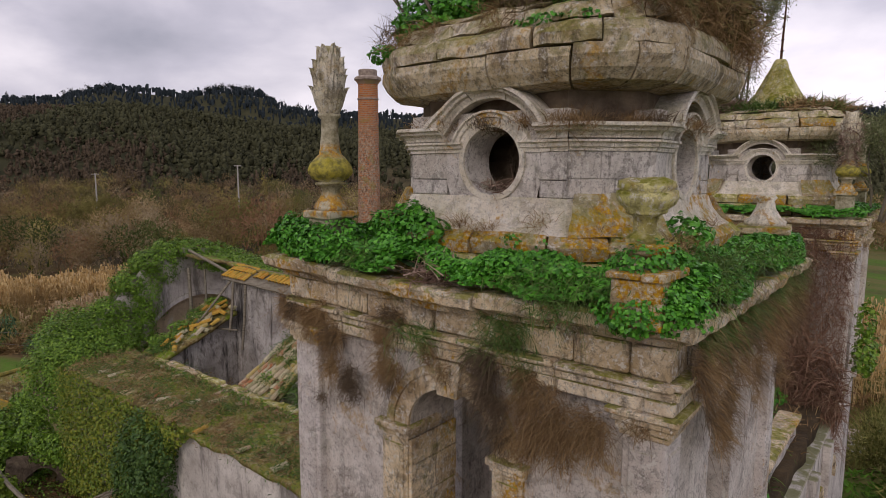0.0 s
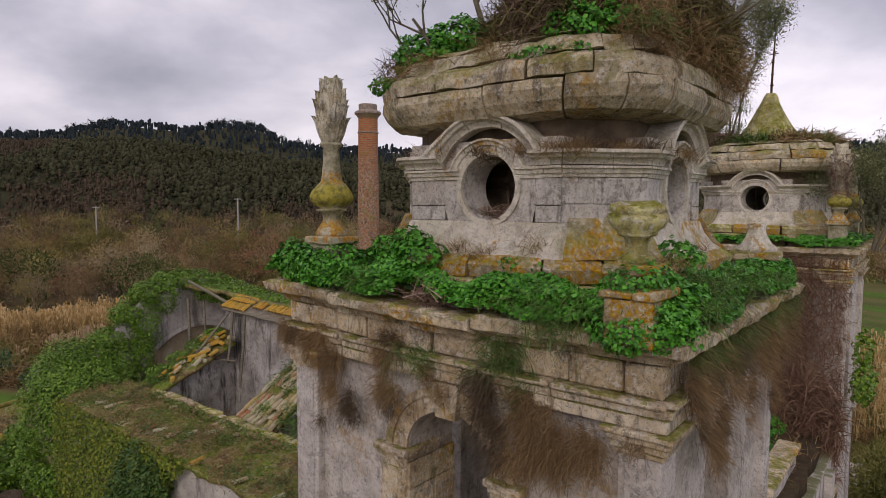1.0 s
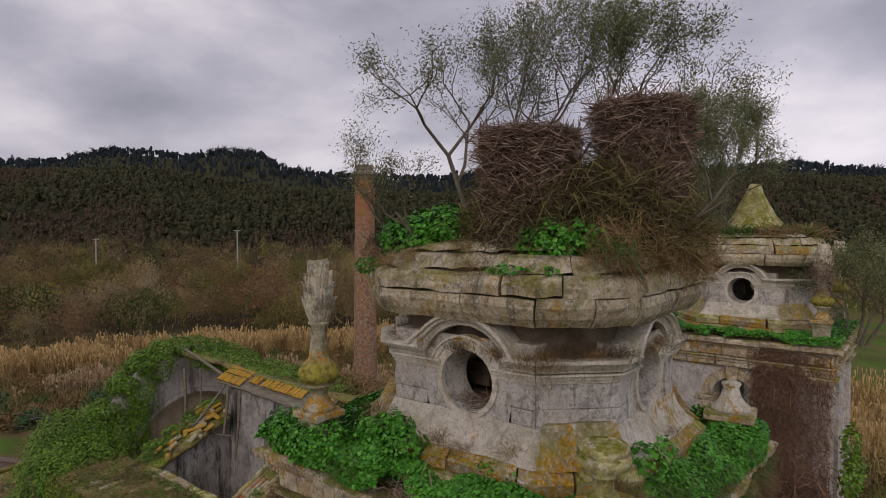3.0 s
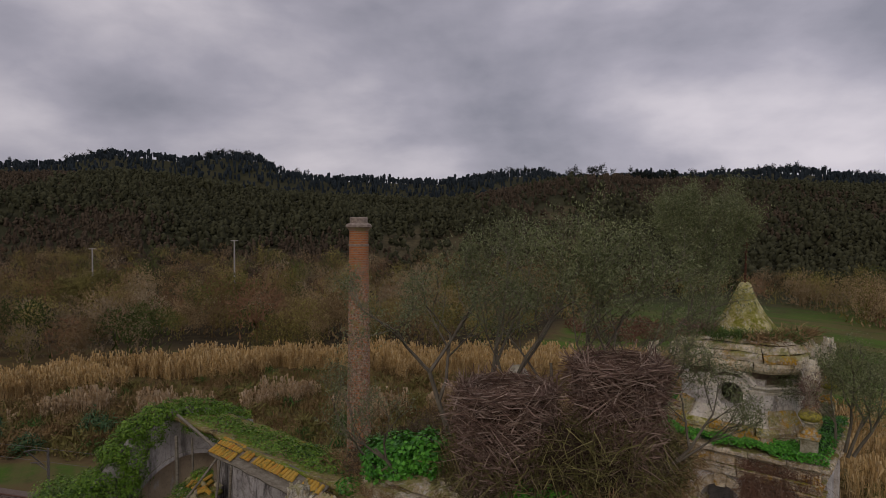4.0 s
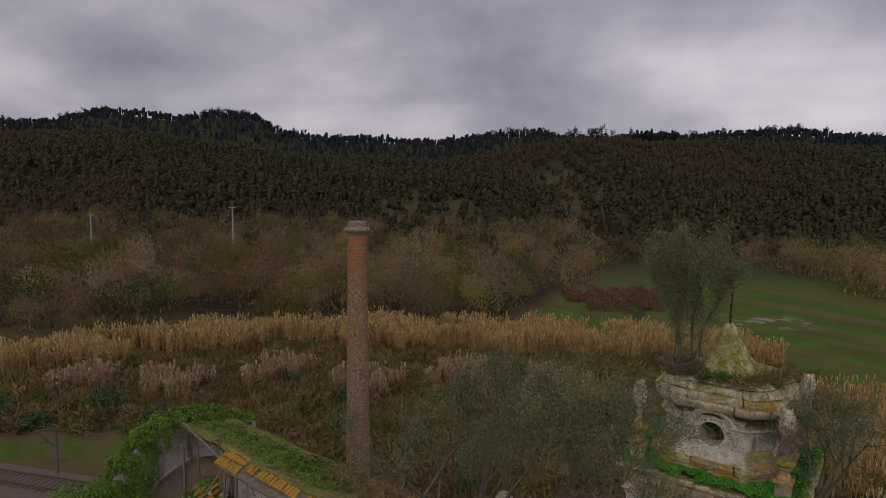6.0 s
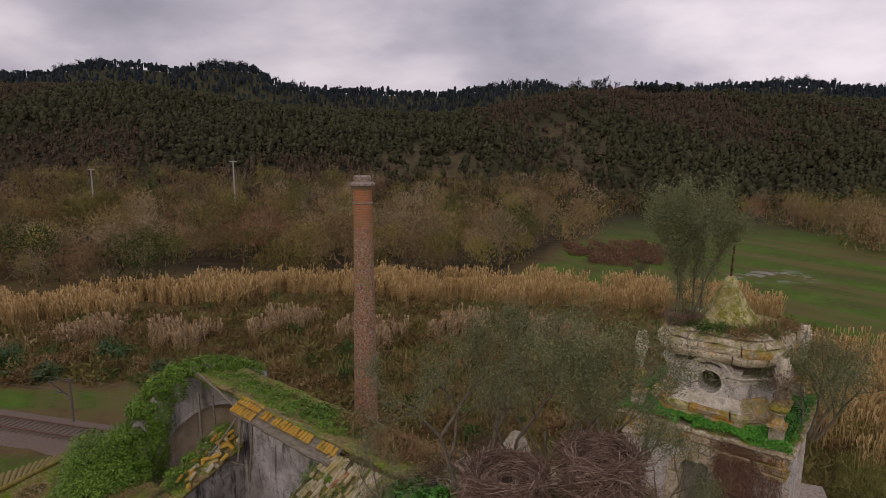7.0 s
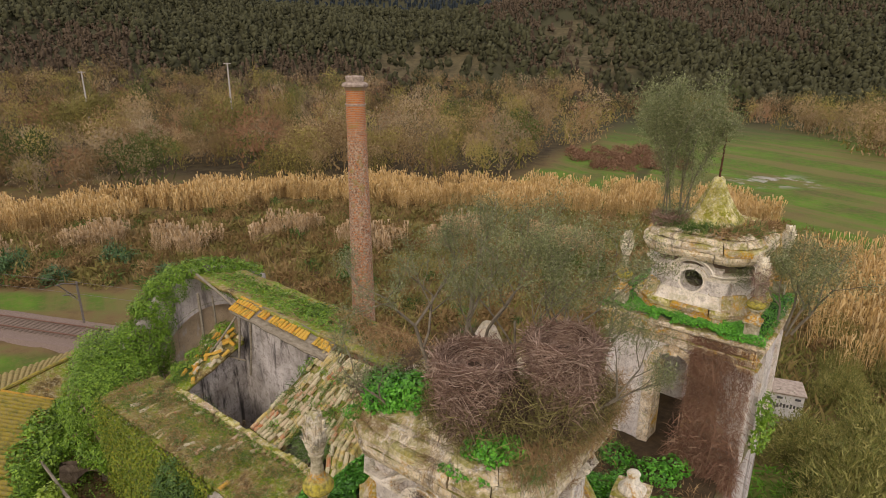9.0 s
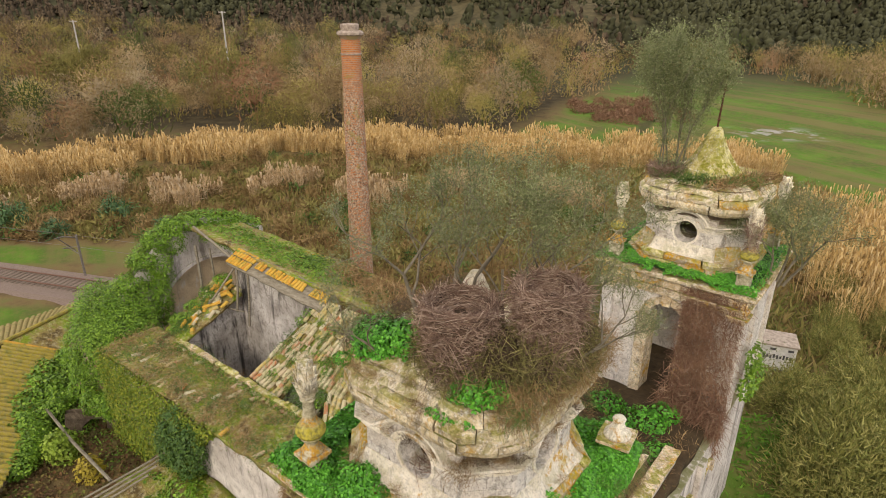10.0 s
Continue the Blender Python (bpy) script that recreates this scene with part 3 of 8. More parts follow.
def drum(owner, rng, rubble=False):
    SPREAD.update(left=1.0, right=1.0, lift=0.0)
    body = bmesh.new()
    loft_octagon(body, [(2.02, 1.16, 12.2), (1.90, 1.10, 12.28), (1.80, 1.05, 12.42), (1.74, 1.02, 12.58), (1.72, 1.0, 12.6)], False)
    part("drum_foot", body, STONE_DRUM, owner, "flared white stone foot of the drum")
    for q in range(4):
        body = bmesh.new()
        a, b = [Vector((*ring_point(1.72, 1.0, 2 * q + k), 0)) for k in (1, 2)]
        body.faces.new([body.verts.new((p.x * 0.99, p.y * 0.99, z)) for p, z in ((a, 12.6), (b, 12.6), (b, 13.4), (a, 13.4))])
        panel = part("corner_panel", body, STONE_BODY, owner)
        for u0, u1, z0, z1 in ((0.0, 0.55, 12.6, 12.82), (0.55, 1.0, 12.6, 12.82), (0.0, 0.38, 12.82, 13.13), (0.38, 1.0, 12.82, 13.13)):
            bm = bmesh.new()
            h = 1.72 + rng.uniform(-0.004, 0.010)
            course_block(bm, 2 * q + 1 + u0, 2 * q + 1 + u1, [(h, h * 0.581, z0), (h, h * 0.581, (z0 + z1) / 2), (h, h * 0.581, z1)], 0.2, 2, 0.0, 0.012)
            part("drum_block", bm, STONE_BODY, panel)
    for q in range(4):
        bm = bmesh.new()
        cz, r, n = 13.02, 0.40, 32
        rim, deep, edge = [], [], []
        for i in range(n):
            a = 2 * math.pi * i / n
            c, s = math.cos(a), math.sin(a)
            rim.append(bm.verts.new((r * c, -1.72, cz + r * s)))
            deep.append(bm.verts.new((r * 0.93 * c, -1.25, cz + r * 0.93 * s)))
            k = min(0.66 / max(abs(c), 1e-6), (0.58 if s > 0 else 0.42) / max(abs(s), 1e-6))
            edge.append(bm.verts.new((k * c, -1.72, cz + k * s)))
        for i in range(n):
            j = (i + 1) % n
            bm.faces.new((rim[i], rim[j], deep[j], deep[i]))
            bm.faces.new((edge[i], edge[j], rim[j], rim[i]))
        turned(bm, q)
        face = part("drum_panel", bm, STONE_BODY, owner)
        for sx in (-1, 1):
            for z0, z1 in ((12.6, 12.80 + rng.uniform(-0.04, 0.04)), (None, 13.13), (13.131, 13.60)):
                z0 = z0 or top_z
                top_z = z1
                bm = bmesh.new()
                box(bm, *sorted((sx * 0.662, sx * 1.0)), -1.72 - rng.uniform(0.0, 0.012), -1.4, z0 + 0.004, z1 - 0.004, 0.008, 0.003, int(rng.integers(1e6)))
                turned(bm, q)
                part("drum_block", bm, STONE_BODY, face)
        ring = bmesh.new()
        sector(ring, 0, cz, 0.405, 0.475, 0, 2 * math.pi, -1.755, -1.6, 40)
        turned(ring, q)
        part("oculus_ring", ring, STONE_DRUM, face, "carved white stone ring of the round window")
        # two mouldings run level from the corners and arch over the window
        for name, r, top, prof in (("drum_cornice", 0.90, 0.415, CORNICE_PROFILE), ("drum_architrave", 0.60, 0.235, ARCHITRAVE_PROFILE)):
            spring = math.asin(top / r)
            foot = r * math.cos(spring)
            for sx in (-1, 1):
                cut = 0.5 * (foot + 1.0) + rng.uniform(-0.05, 0.05)
                for x0, x1 in ((foot - 0.14, cut - 0.004), (cut + 0.004, None)):
                    bm = bmesh.new()
                    rows = []
                    for x in np.linspace(x0, x1 or 1.0, 5):
                        rows.append([bm.verts.new((sx * (x if x1 or x < 0.999 else 1.0 + 0.58 * out), -1.72 - out, cz + top - n)) for n, out in prof])
                    moulding(bm, rows)
                    roughen(bm, 0.006, 5.0, q + x0)
                    turned(bm, q)
                    part(name, bm, STONE_DRUM, face)
            marks = [spring - 0.02, radians(68) + rng.uniform(-0.06, 0.06), radians(112) + rng.uniform(-0.06, 0.06), math.pi - spring + 0.02]
            for a0, a1 in zip(marks, marks[1:]):
                bm = bmesh.new()
                rows = []
                for a in np.linspace(a0 + 0.006, a1 - 0.006, 9):
                    rows.append([bm.verts.new(((r - n) * math.cos(a), -1.732 - out, cz + (r - n) * math.sin(a))) for n, out in prof])
                moulding(bm, rows)
                roughen(bm, 0.005, 5.0, q + a0)
                turned(bm, q)
                part("hood_moulding", bm, STONE_DRUM, face)
    for k in (1, 3, 5, 7):
        for name, top, prof in (("drum_cornice", 0.415, CORNICE_PROFILE), ("drum_architrave", 0.235, ARCHITRAVE_PROFILE)):
            rows = [(1.72 + out, 1.0 + 0.58 * out, 13.02 + top - n) for n, out in prof[1:-1]][::-1]
            rows.append((1.5, 0.88, 13.02 + top))
            for a, b in ((k + 0.0, k + 0.5), (k + 0.5, k + 1.0)):
                bm = bmesh.new()
                course_block(bm, a, b, rows, 0.3, 2, 0.0, 0.006)
                roughen(bm, 0.006, 5.0, k)
                part(name, bm, STONE_DRUM, owner)
    for q in range(4):
        bm = bmesh.new()
        base = [(1.22, -2.06), (2.06, -1.22), (1.3, -1.05), (1.05, -1.3)]
        top = [(1.10, -1.74), (1.74, -1.10), (1.3, -1.05), (1.05, -1.3)]
        rows = []
        for f, z in ((0.0, 12.2), (0.3, 12.32), (0.62, 12.46), (1.0, 12.66)):
            g = f ** 0.7
            rows.append([bm.verts.new((a[0] + (b[0] - a[0]) * g, a[1] + (b[1] - a[1]) * g, z)) for a, b in zip(base, top)])
        for r0, r1 in zip(rows, rows[1:]):
            for k in range(4):
                bm.faces.new((r0[k], r0[(k + 1) % 4], r1[(k + 1) % 4], r1[k]))
        bm.faces.new(rows[-1])
        bmesh.ops.subdivide_edges(bm, edges=bm.edges, cuts=2, use_grid_fill=True)
        roughen(bm, 0.03, 4.0, q)
        turned(bm, q)
        part("corner_spur", bm, STONE_LICHEN, owner, "sloped corner stone with orange lichen")
    inner = bmesh.new()
    loft_octagon(inner, [(1.55, 0.9, 13.38), (1.55, 0.9, 13.86)])
    # dark colour on the neck carries the shade of the recess below the dome
    part("neck", inner, RUBBLE_RECESS, owner)
    heap = thing_part_rubble(rng) if rubble else None
    if heap:
        part("rubble_fill", heap, RUBBLE_RECESS, owner, "dark rubble masonry filling the drum")
    floor = bmesh.new()
    loft_octagon(floor, [(1.5, 0.9, 12.3), (1.5, 0.9, 12.34)])
    part("drum_floor", floor, STONE_DOME, owner)


def base_courses(owner, rng, lichen):
    for rows, lo, hi in (([(2.20, 1.26, 11.62), (2.22, 1.27, 11.8), (2.20, 1.26, 11.93)], 0.3, 0.5), ([(2.12, 1.22, 11.94), (2.15, 1.24, 12.1), (2.05, 1.18, 12.21)], 0.35, 0.6)):
        u = 0.0
        while u < 8:
            e = min(u + rng.uniform(lo, hi), 8)
            if 8 - e < 0.2:
                e = 8
            bm = bmesh.new()
            h = rng.uniform(-0.03, 0.02)
            course_block(bm, u, e, [(a + h, c, z) for a, c, z in rows], 0.5, 2, 0.01, 0.02)
            roughen(bm, 0.03, 3.0, u)
            roughen(bm, 0.012, 9.0, u)
            part("plinth_block", bm, (STONE_LICHEN if rng.uniform() < lichen else STONE_MOSSY), owner)
            u = e


def dome(owner, rng, lichen):
    courses = [
        ([(1.60, 1.0, 13.80), (1.93, 1.14, 13.85), (2.03, 1.19, 13.96), (2.08, 1.22, 14.09), (2.08, 1.22, 14.2)], 0.36, 0.55),
        ([(2.08, 1.22, 14.21), (2.08, 1.22, 14.33), (2.04, 1.2, 14.42), (1.99, 1.17, 14.47)], 0.3, 0.6),
        ([(1.96, 1.16, 14.48), (1.9, 1.12, 14.58), (1.86, 1.1, 14.66), (1.80, 1.06, 14.69)], 0.28, 0.5),
        ([(1.76, 1.04, 14.70), (1.62, 0.96, 14.78), (1.36, 0.8, 14.86)], 0.4, 0.8),
    ]
    for n, (rows, lo, hi) in enumerate(courses):
        u = 0.07 * n
        end = u + 8
        while u < end - 1e-6:
            e = u + rng.uniform(lo, hi) * (1.7 if lichen else 1.15)
            if end - e < lo:
                e = end
            bm = bmesh.new()
            h, dz = rng.uniform(-0.03, 0.02), rng.uniform(-0.012, 0.012)
            course_block(bm, u, e, [(a + h, c, z + dz) for a, c, z in rows], 0.45, 6, 0.015, rng.uniform(0.006, 0.016), 0.45)
            roughen(bm, 0.016 + 0.016 * n, 2.6, u + n)
            roughen(bm, 0.010 + 0.006 * n, 8.0, u)
            part("dome_block", bm, STONE_LICHEN if rng.uniform() < lichen else STONE_DOME, owner)
            u = e
    core = bmesh.new()
    loft_octagon(core, [(1.5, 0.9, 13.84), (1.7, 1.0, 14.1), (1.5, 0.9, 14.45), (1.1, 0.65, 14.72), (0.75, 0.44, 14.9), (0.55, 0.33, 15.15)])
    roughen(core, 0.05, 1.8)
    part("dome_core", core, STONE_DOME, owner)


def spire(owner, top=16.5):
    bm = bmesh.new()
    loft_octagon(bm, [(1.0, 0.6, 14.85), (0.86, 0.5, 15.05), (0.62, 0.36, 15.4), (0.42, 0.25, 15.8), (0.27, 0.16, 16.15), (0.19, 0.11, top - 0.08), (0.13, 0.08, top)])
    roughen(bm, 0.04, 2.0)
    return part("spire", bm, STONE_MOSSY, owner, "curved conical stone spire with yellow lichen")


def pedestal(owner, material, label, z1=12.22, half=0.27):
    """Base, die and cap of a square pedestal."""
    for k, (name, o, za, zb) in enumerate((("pedestal", 0.0, 11.7, z1 - 0.098), ("pedestal_base", 0.06, 11.6, 11.74), ("pedestal_cap", 0.07, z1 - 0.1, z1))):
        bm = bmesh.new()
        box(bm, -half - o, half + o, -half - o, half + o, za, zb, 0.02, 0.01, k + 1)
        bmesh.ops.subdivide_edges(bm, edges=bm.edges, cuts=2, use_grid_fill=True)
        roughen(bm, 0.02, 5.0, k)
        part(name, bm, material, owner, label if k == 0 else "")


VASE_PROFILE = [(0.225, 12.36), (0.225, 12.41), (0.18, 12.49), (0.13, 12.57), (0.126, 12.63), (0.145, 12.69), (0.216, 12.715), (0.216, 12.74), (0.16, 12.75), (0.243, 12.79),
                (0.302, 12.867), (0.306, 12.915), (0.27, 12.99), (0.198, 13.07), (0.15, 13.116), (0.135, 13.20), (0.117, 13.39), (0.112, 13.585), (0.153, 13.614), (0.153, 13.65)]


def acanthus(owner, z0, height, seed):
    """Bundle of carved acanthus leaves: two flaring tiers below, straight leaves closing above."""
    bm = bmesh.new()
    r = random.Random(seed)
    lathe(bm, [(0.12, z0), (0.18, z0 + 0.3 * height), (0.185, z0 + 0.65 * height), (0.13, z0 + 0.9 * height), (0.05, z0 + 0.95 * height)], 14)
    core = part("acanthus_top", bm, STONE_VASE, owner, "bundle of carved stone acanthus leaves", True)
    for n, base, ln, r0, r1, r2 in ((8, 0.0, 0.38, 0.115, 0.20, 0.255), (8, 0.10, 0.50, 0.15, 0.195, 0.245), (8, 0.24, 0.54, 0.165, 0.185, 0.205), (7, 0.42, 0.56, 0.12, 0.135, 0.145)):
        for i in range(n):
            bm = bmesh.new()
            a = 2 * math.pi * (i + 0.5 * (base > 0.05) + 0.25 * (base > 0.3)) / n + r.uniform(-0.1, 0.1)
            ca, sa = math.cos(a), math.sin(a)
            h = height * (ln + r.uniform(-0.05, 0.04))
            rows = []
            for t, w, rr in ((0, 0.05, r0), (0.35, 0.08, r0 + (r1 - r0) * 0.6), (0.7, 0.075, r1), (0.88, 0.055, r1 + (r2 - r1) * 0.45), (0.97, 0.03, r2 - 0.01), (1.0, 0.008, r2 + 0.012)):
                c = Vector((rr * ca, rr * sa, z0 + base * height + h * t))
                side = Vector((-sa, ca, 0)) * w
                out = Vector((ca, sa, 0)) * 0.035
                rows.append([bm.verts.new(c - side), bm.verts.new(c - side * 0.35 + out * 0.6), bm.verts.new(c + out * 0.1), bm.verts.new(c + side * 0.35 + out * 0.6), bm.verts.new(c + side), bm.verts.new(c - out)])
            for p, q in zip(rows, rows[1:]):
                for k in range(6):
                    bm.faces.new((p[k], p[(k + 1) % 6], q[(k + 1) % 6], q[k]))
            bm.faces.new(rows[-1])
            bm.faces.new(rows[0][::-1])
            part("acanthus_leaf", bm, STONE_VASE, core)


def vase_material():
    m = Nodes("lichened_vase_stone")
    sep = m.t.nodes.new("ShaderNodeSeparateXYZ")
    m.link(m.where(), sep.inputs[0])
    z = m.math("ADD", sep.outputs["Z"], m.math("MULTIPLY", m.noise(9, 4), 0.2))
    base = m.ramp(m.noise(5, 6, 0.65), (0.36, (0.16, 0.14, 0.07)), (0.58, (0.50, 0.46, 0.34)))
    green = m.math("MULTIPLY", m.step(z, 12.82, 12.90), m.step(z, 13.25, 13.14))
    base = m.mix(m.math("MULTIPLY", green, 0.85), base, m.ramp(m.noise(14, 4), (0.36, (0.13, 0.12, 0.006)), (0.6, (0.40, 0.34, 0.02))))
    orange = m.math("MULTIPLY", m.math("ADD", m.math("MULTIPLY", m.step(z, 12.73, 12.66), m.step(z, 12.36, 12.44)), m.math("MULTIPLY", m.step(z, 13.17, 13.23), m.step(z, 13.37, 13.31))), m.step(m.noise(9, 7, 0.76), 0.45, 0.52))
    base = m.mix(m.math("MULTIPLY", orange, 0.85), base, m.ramp(m.noise(24, 5, 0.7), (0.38, (0.30, 0.12, 0.006)), (0.6, (0.60, 0.33, 0.012))))
    base = m.mix(m.math("MULTIPLY", m.step(m.noise(30, 4, 0.7), 0.52, 0.66), 0.4), base, (0.08, 0.075, 0.05))
    return m.done(base, 0.93, m.noise(40, 5, 0.7), 0.015)


VASE_STONE = vase_material()


def corner_vase(place, kind, seed, turn=0.0):
    """Corner finial on its pedestal: whole, broken to a bulb, or a bell-shaped stump."""
    if kind == "whole":
        t = thing("corner_vase", "tall carved stone finial vase with green mossy bulb, orange lichen foot", "vase", (*place, 0), "corner finials", turn=turn)
        pedestal(t, VASE_STONE, "square mossy stone pedestal", 12.36, 0.21)
        bm = bmesh.new()
        lathe(bm, VASE_PROFILE, 28)
        roughen(bm, 0.01, 5, seed)
        part("bulb", bm, VASE_STONE, t, "round green mossy bulb and shaft", True)
        acanthus(t, 13.66, 0.92, seed)
    elif kind == "broken":
        t = thing("broken_urn", "broken stone urn bulb with yellow moss on an orange-lichened pedestal", "urn", (*place, 0), "corner finials", turn=turn)
        pedestal(t, STONE_LICHEN, "chipped pedestal with orange lichen", 12.25, 0.2)
        bm = bmesh.new()
        lathe(bm, [(0.18, 12.24), (0.17, 12.3), (0.11, 12.35), (0.105, 12.44), (0.115, 12.5), (0.165, 12.52), (0.175, 12.54), (0.165, 12.55), (0.235, 12.6), (0.262, 12.66), (0.255, 12.71), (0.22, 12.725), (0.255, 12.75), (0.245, 12.81), (0.16, 12.845), (0.05, 12.85)], 28)
        roughen(bm, 0.03, 3.2, seed)
        roughen(bm, 0.012, 9.0, seed)
        part("bulb", bm, STONE_MOSSY, t, "broken rounded bulb", True)
    else:
        t = thing("urn_stump", "pale bell-shaped stump of a stone urn on a square pedestal", "urn", (*place, 0), "corner finials", turn=turn)
        pedestal(t, STONE, "square stone pedestal", 12.1, 0.30)
        bm = bmesh.new()
        lathe(bm, [(0.29, 12.1), (0.29, 12.16), (0.22, 12.22), (0.15, 12.34), (0.12, 12.46), (0.15, 12.52), (0.13, 12.55)], 24)
        roughen(bm, 0.02, 4, seed)
        part("stump", bm, STONE_DRUM, t, "pale bell-shaped stump", True)
    return t


def pavilion(place, seed, label, with_spire, wall_stone, left, right, lift):
    rng = np.random.default_rng(seed)
    SPREAD.update(left=left, right=right, lift=lift)
    t = thing("pavilion", label, "pavilion", (*place, 0), "roof pavilions")
    for q, arched in ((0, True), (1, False), (2, True), (3, False)):
        bm = bmesh.new()
        if arched:
            arch_wall(bm, -2.36, 2.36, -2.36, -1.46, FLOOR - 0.4, 10.72, -0.05, 0.60, 9.72)
        else:
            arch_wall(bm, -1.455, 1.455, -2.36, -1.86, FLOOR - 0.4, 10.72, -0.05, 0.55, 9.6)
        turned(bm, q)
        part("wall", bm, wall_stone, t)
        if arched:
            for r0, r1, y in ((0.605, 0.80, -2.40), (0.80, 0.90, -2.43)):
                ring = bmesh.new()
                sector(ring, -0.05, 9.72, r0, r1, 0, math.pi, y, -2.3, 20)
                turned(ring, q)
                part("archivolt", ring, STONE, t)
            key = bmesh.new()
            vs = [(-0.13, 10.28), (0.13, 10.28), (0.18, 10.70), (-0.18, 10.70)]
            fr = [key.verts.new((x - 0.05, -2.5, z)) for x, z in vs]
            bk = [key.verts.new((x - 0.05, -2.3, z)) for x, z in vs]
            key.faces.new(fr)
            for i in range(4):
                key.faces.new((fr[i], fr[(i + 1) % 4], bk[(i + 1) % 4], bk[i]))
            turned(key, q)
            part("keystone", key, STONE, t)
            for sx in (-1, 1):
                jamb = bmesh.new()
                a, b = sorted((sx * 0.60 - 0.05, sx * 0.98 - 0.05))
                a, b = (a, b - 0.004) if sx < 0 else (a, b)
                if sx < 0:
                    b = -0.65
                else:
                    a = 0.55
                box(jamb, a, b, -2.42, -2.3, FLOOR - 0.4, 9.55, 0.01)
                box(jamb, a + 0.05, b - 0.05, -2.445, -2.42, FLOOR + 0.2, 9.45, 0.008)
                turned(jamb, q)
                part("jamb_pilaster", jamb, STONE, t)
                imp = bmesh.new()
                box(imp, a - 0.03, b + 0.04, -2.46, -1.84, 9.552, 9.62, 0.01)
                box(imp, a - 0.07, b + 0.07, -2.50, -1.82, 9.622, 9.715, 0.015)
                turned(imp, q)
                part("impost", imp, STONE, t)
        for sx in (-1, 1):
            pil = bmesh.new()
            a, b = sorted((sx * 2.06, sx * 2.47))
            if sx > 0:
                b = 2.44
            box(pil, a, b, -2.48, -2.3, FLOOR - 0.4, 10.44, 0.012)
            box(pil, a + 0.07, b - 0.07, -2.50, -2.47, FLOOR + 0.2, 10.3, 0.01)
            turned(pil, q)
            part("pilaster", pil, wall_stone, t)
            cap = bmesh.new()
            for k, (o, z0, z1) in enumerate(((0.03, 10.44, 10.50), (0.06, 10.502, 10.58), (0.10, 10.582, 10.65), (0.14, 10.652, 10.715))):
                box(cap, a - o, b + (o if sx < 0 else o * 0.98), -2.48 - o, -2.3, z0 - 0.006 * q, z1 - 0.006 * q, 0.012)
            turned(cap, q)
            part("capital", cap, STONE, t)
    bm = bmesh.new()
    box(bm, -2.43, 2.43, -2.43, 2.43, 10.66, 11.335)
    turned(bm, 0)
    part("entablature_core", bm, STONE, t)
    for sx in (-1, 1):
        z = FLOOR - 0.1
        while z < 9.5:
            top = min(z + rng.uniform(0.36, 0.5), 9.54)
            for y0, y1 in ((-2.40, -1.9), (-1.89, -1.47)):
                bm = bmesh.new()
                a, b = sorted((sx * 0.60 - 0.05, sx * (0.56 + rng.uniform(-0.008, 0.008)) - 0.05))
                box(bm, a, b, y0, y1, z, top - 0.012, 0.008)
                turned(bm, 0)
                part("reveal_block", bm, STONE, t)
            z = top
    slab = bmesh.new()
    box(slab, -2.3, 2.3, -2.3, 2.3, 11.3, 11.61)
    turned(slab, 0)
    part("ledge_slab", slab, STONE_DOME, t)
    vault = bmesh.new()
    box(vault, -1.45, 1.45, -1.45, 1.45, 10.5, 10.7)
    part("vault", vault, wall_stone, t)
    base_courses(t, rng, 0.5)
    before = set(t.children_recursive)
    drum(t, rng, not with_spire)
    if not with_spire:
        widen_left(t, before)
    dome(t, rng, 0.12 if with_spire else 0.0)
    if with_spire:
        s = spire(t)
        rod = bmesh.new()
        tube(rod, [(0, 0, 16.4), (0.02, 0.0, 17.3), (0.05, 0.03, 18.4)], [0.042, 0.035, 0.025], 6)
        for z, r in ((16.75, 0.06), (17.1, 0.05), (17.5, 0.05)):
            lathe(rod, [(0.02, z - 0.05), (r * 1.2, z), (0.02, z + 0.05)], 8, (0.012, 0))
        tube(rod, [(-0.11, 0.02, 17.75), (0.17, 0.02, 17.77)], 0.015, 5)
        part("finial_rod", rod, IRON, s, "rusty iron rod with knobs and a small cross")
    else:
        stump = bmesh.new()
        loft_octagon(stump, [(0.6, 0.35, 14.85), (0.5, 0.3, 15.1), (0.34, 0.2, 15.5), (0.22, 0.13, 15.85), (0.13, 0.08, 16.08), (0.06, 0.04, 16.2)])
        roughen(stump, 0.05, 2.4)
        part("spire", stump, STONE_DRUM, t, "broken pale stone spire tip")
    SPREAD.update(left=left, right=right, lift=lift)
    cornice_slabs(t, rng)
    frieze_blocks(t, rng)
    return t


IRON = plain_material("rusty_iron", (0.06, 0.03, 0.02), (0.14, 0.06, 0.03), 12, 0.8)
WALL_1 = stone_material("grey_white_render", (0.84, 0.80, 0.775), (0.58, 0.53, 0.50), 0.2, 0.4, 0.42, 0.58, 0.10, 0.3)
near_pavilion = pavilion((CX1, CY1), 3, "weathered baroque stone roof pavilion overgrown with weeds, grass and stork nests", False, WALL_1, 1.16, 1.0, 0.036)
far_pavilion = pavilion((CX2, CY2), 8, "weathered baroque stone roof pavilion with spire, brown creeper on one wall", True, WALL_1, 1.03, 1.05, 0.0)
for (cx, cy), kinds in (((CX1, CY1), ("whole", "broken", "stump")), ((CX2, CY2), ("whole", "whole", "whole"))):
    for (dx, dy), kind in zip(((-2.25, -2.3), (2.3, -2.28) if kinds[1] == "whole" else (2.12, -2.28), (2.2, 2.35)), kinds):
        corner_vase((cx + dx, cy + dy), kind, cx + dx * 3 + cy, 0 if kind == "whole" else 8)

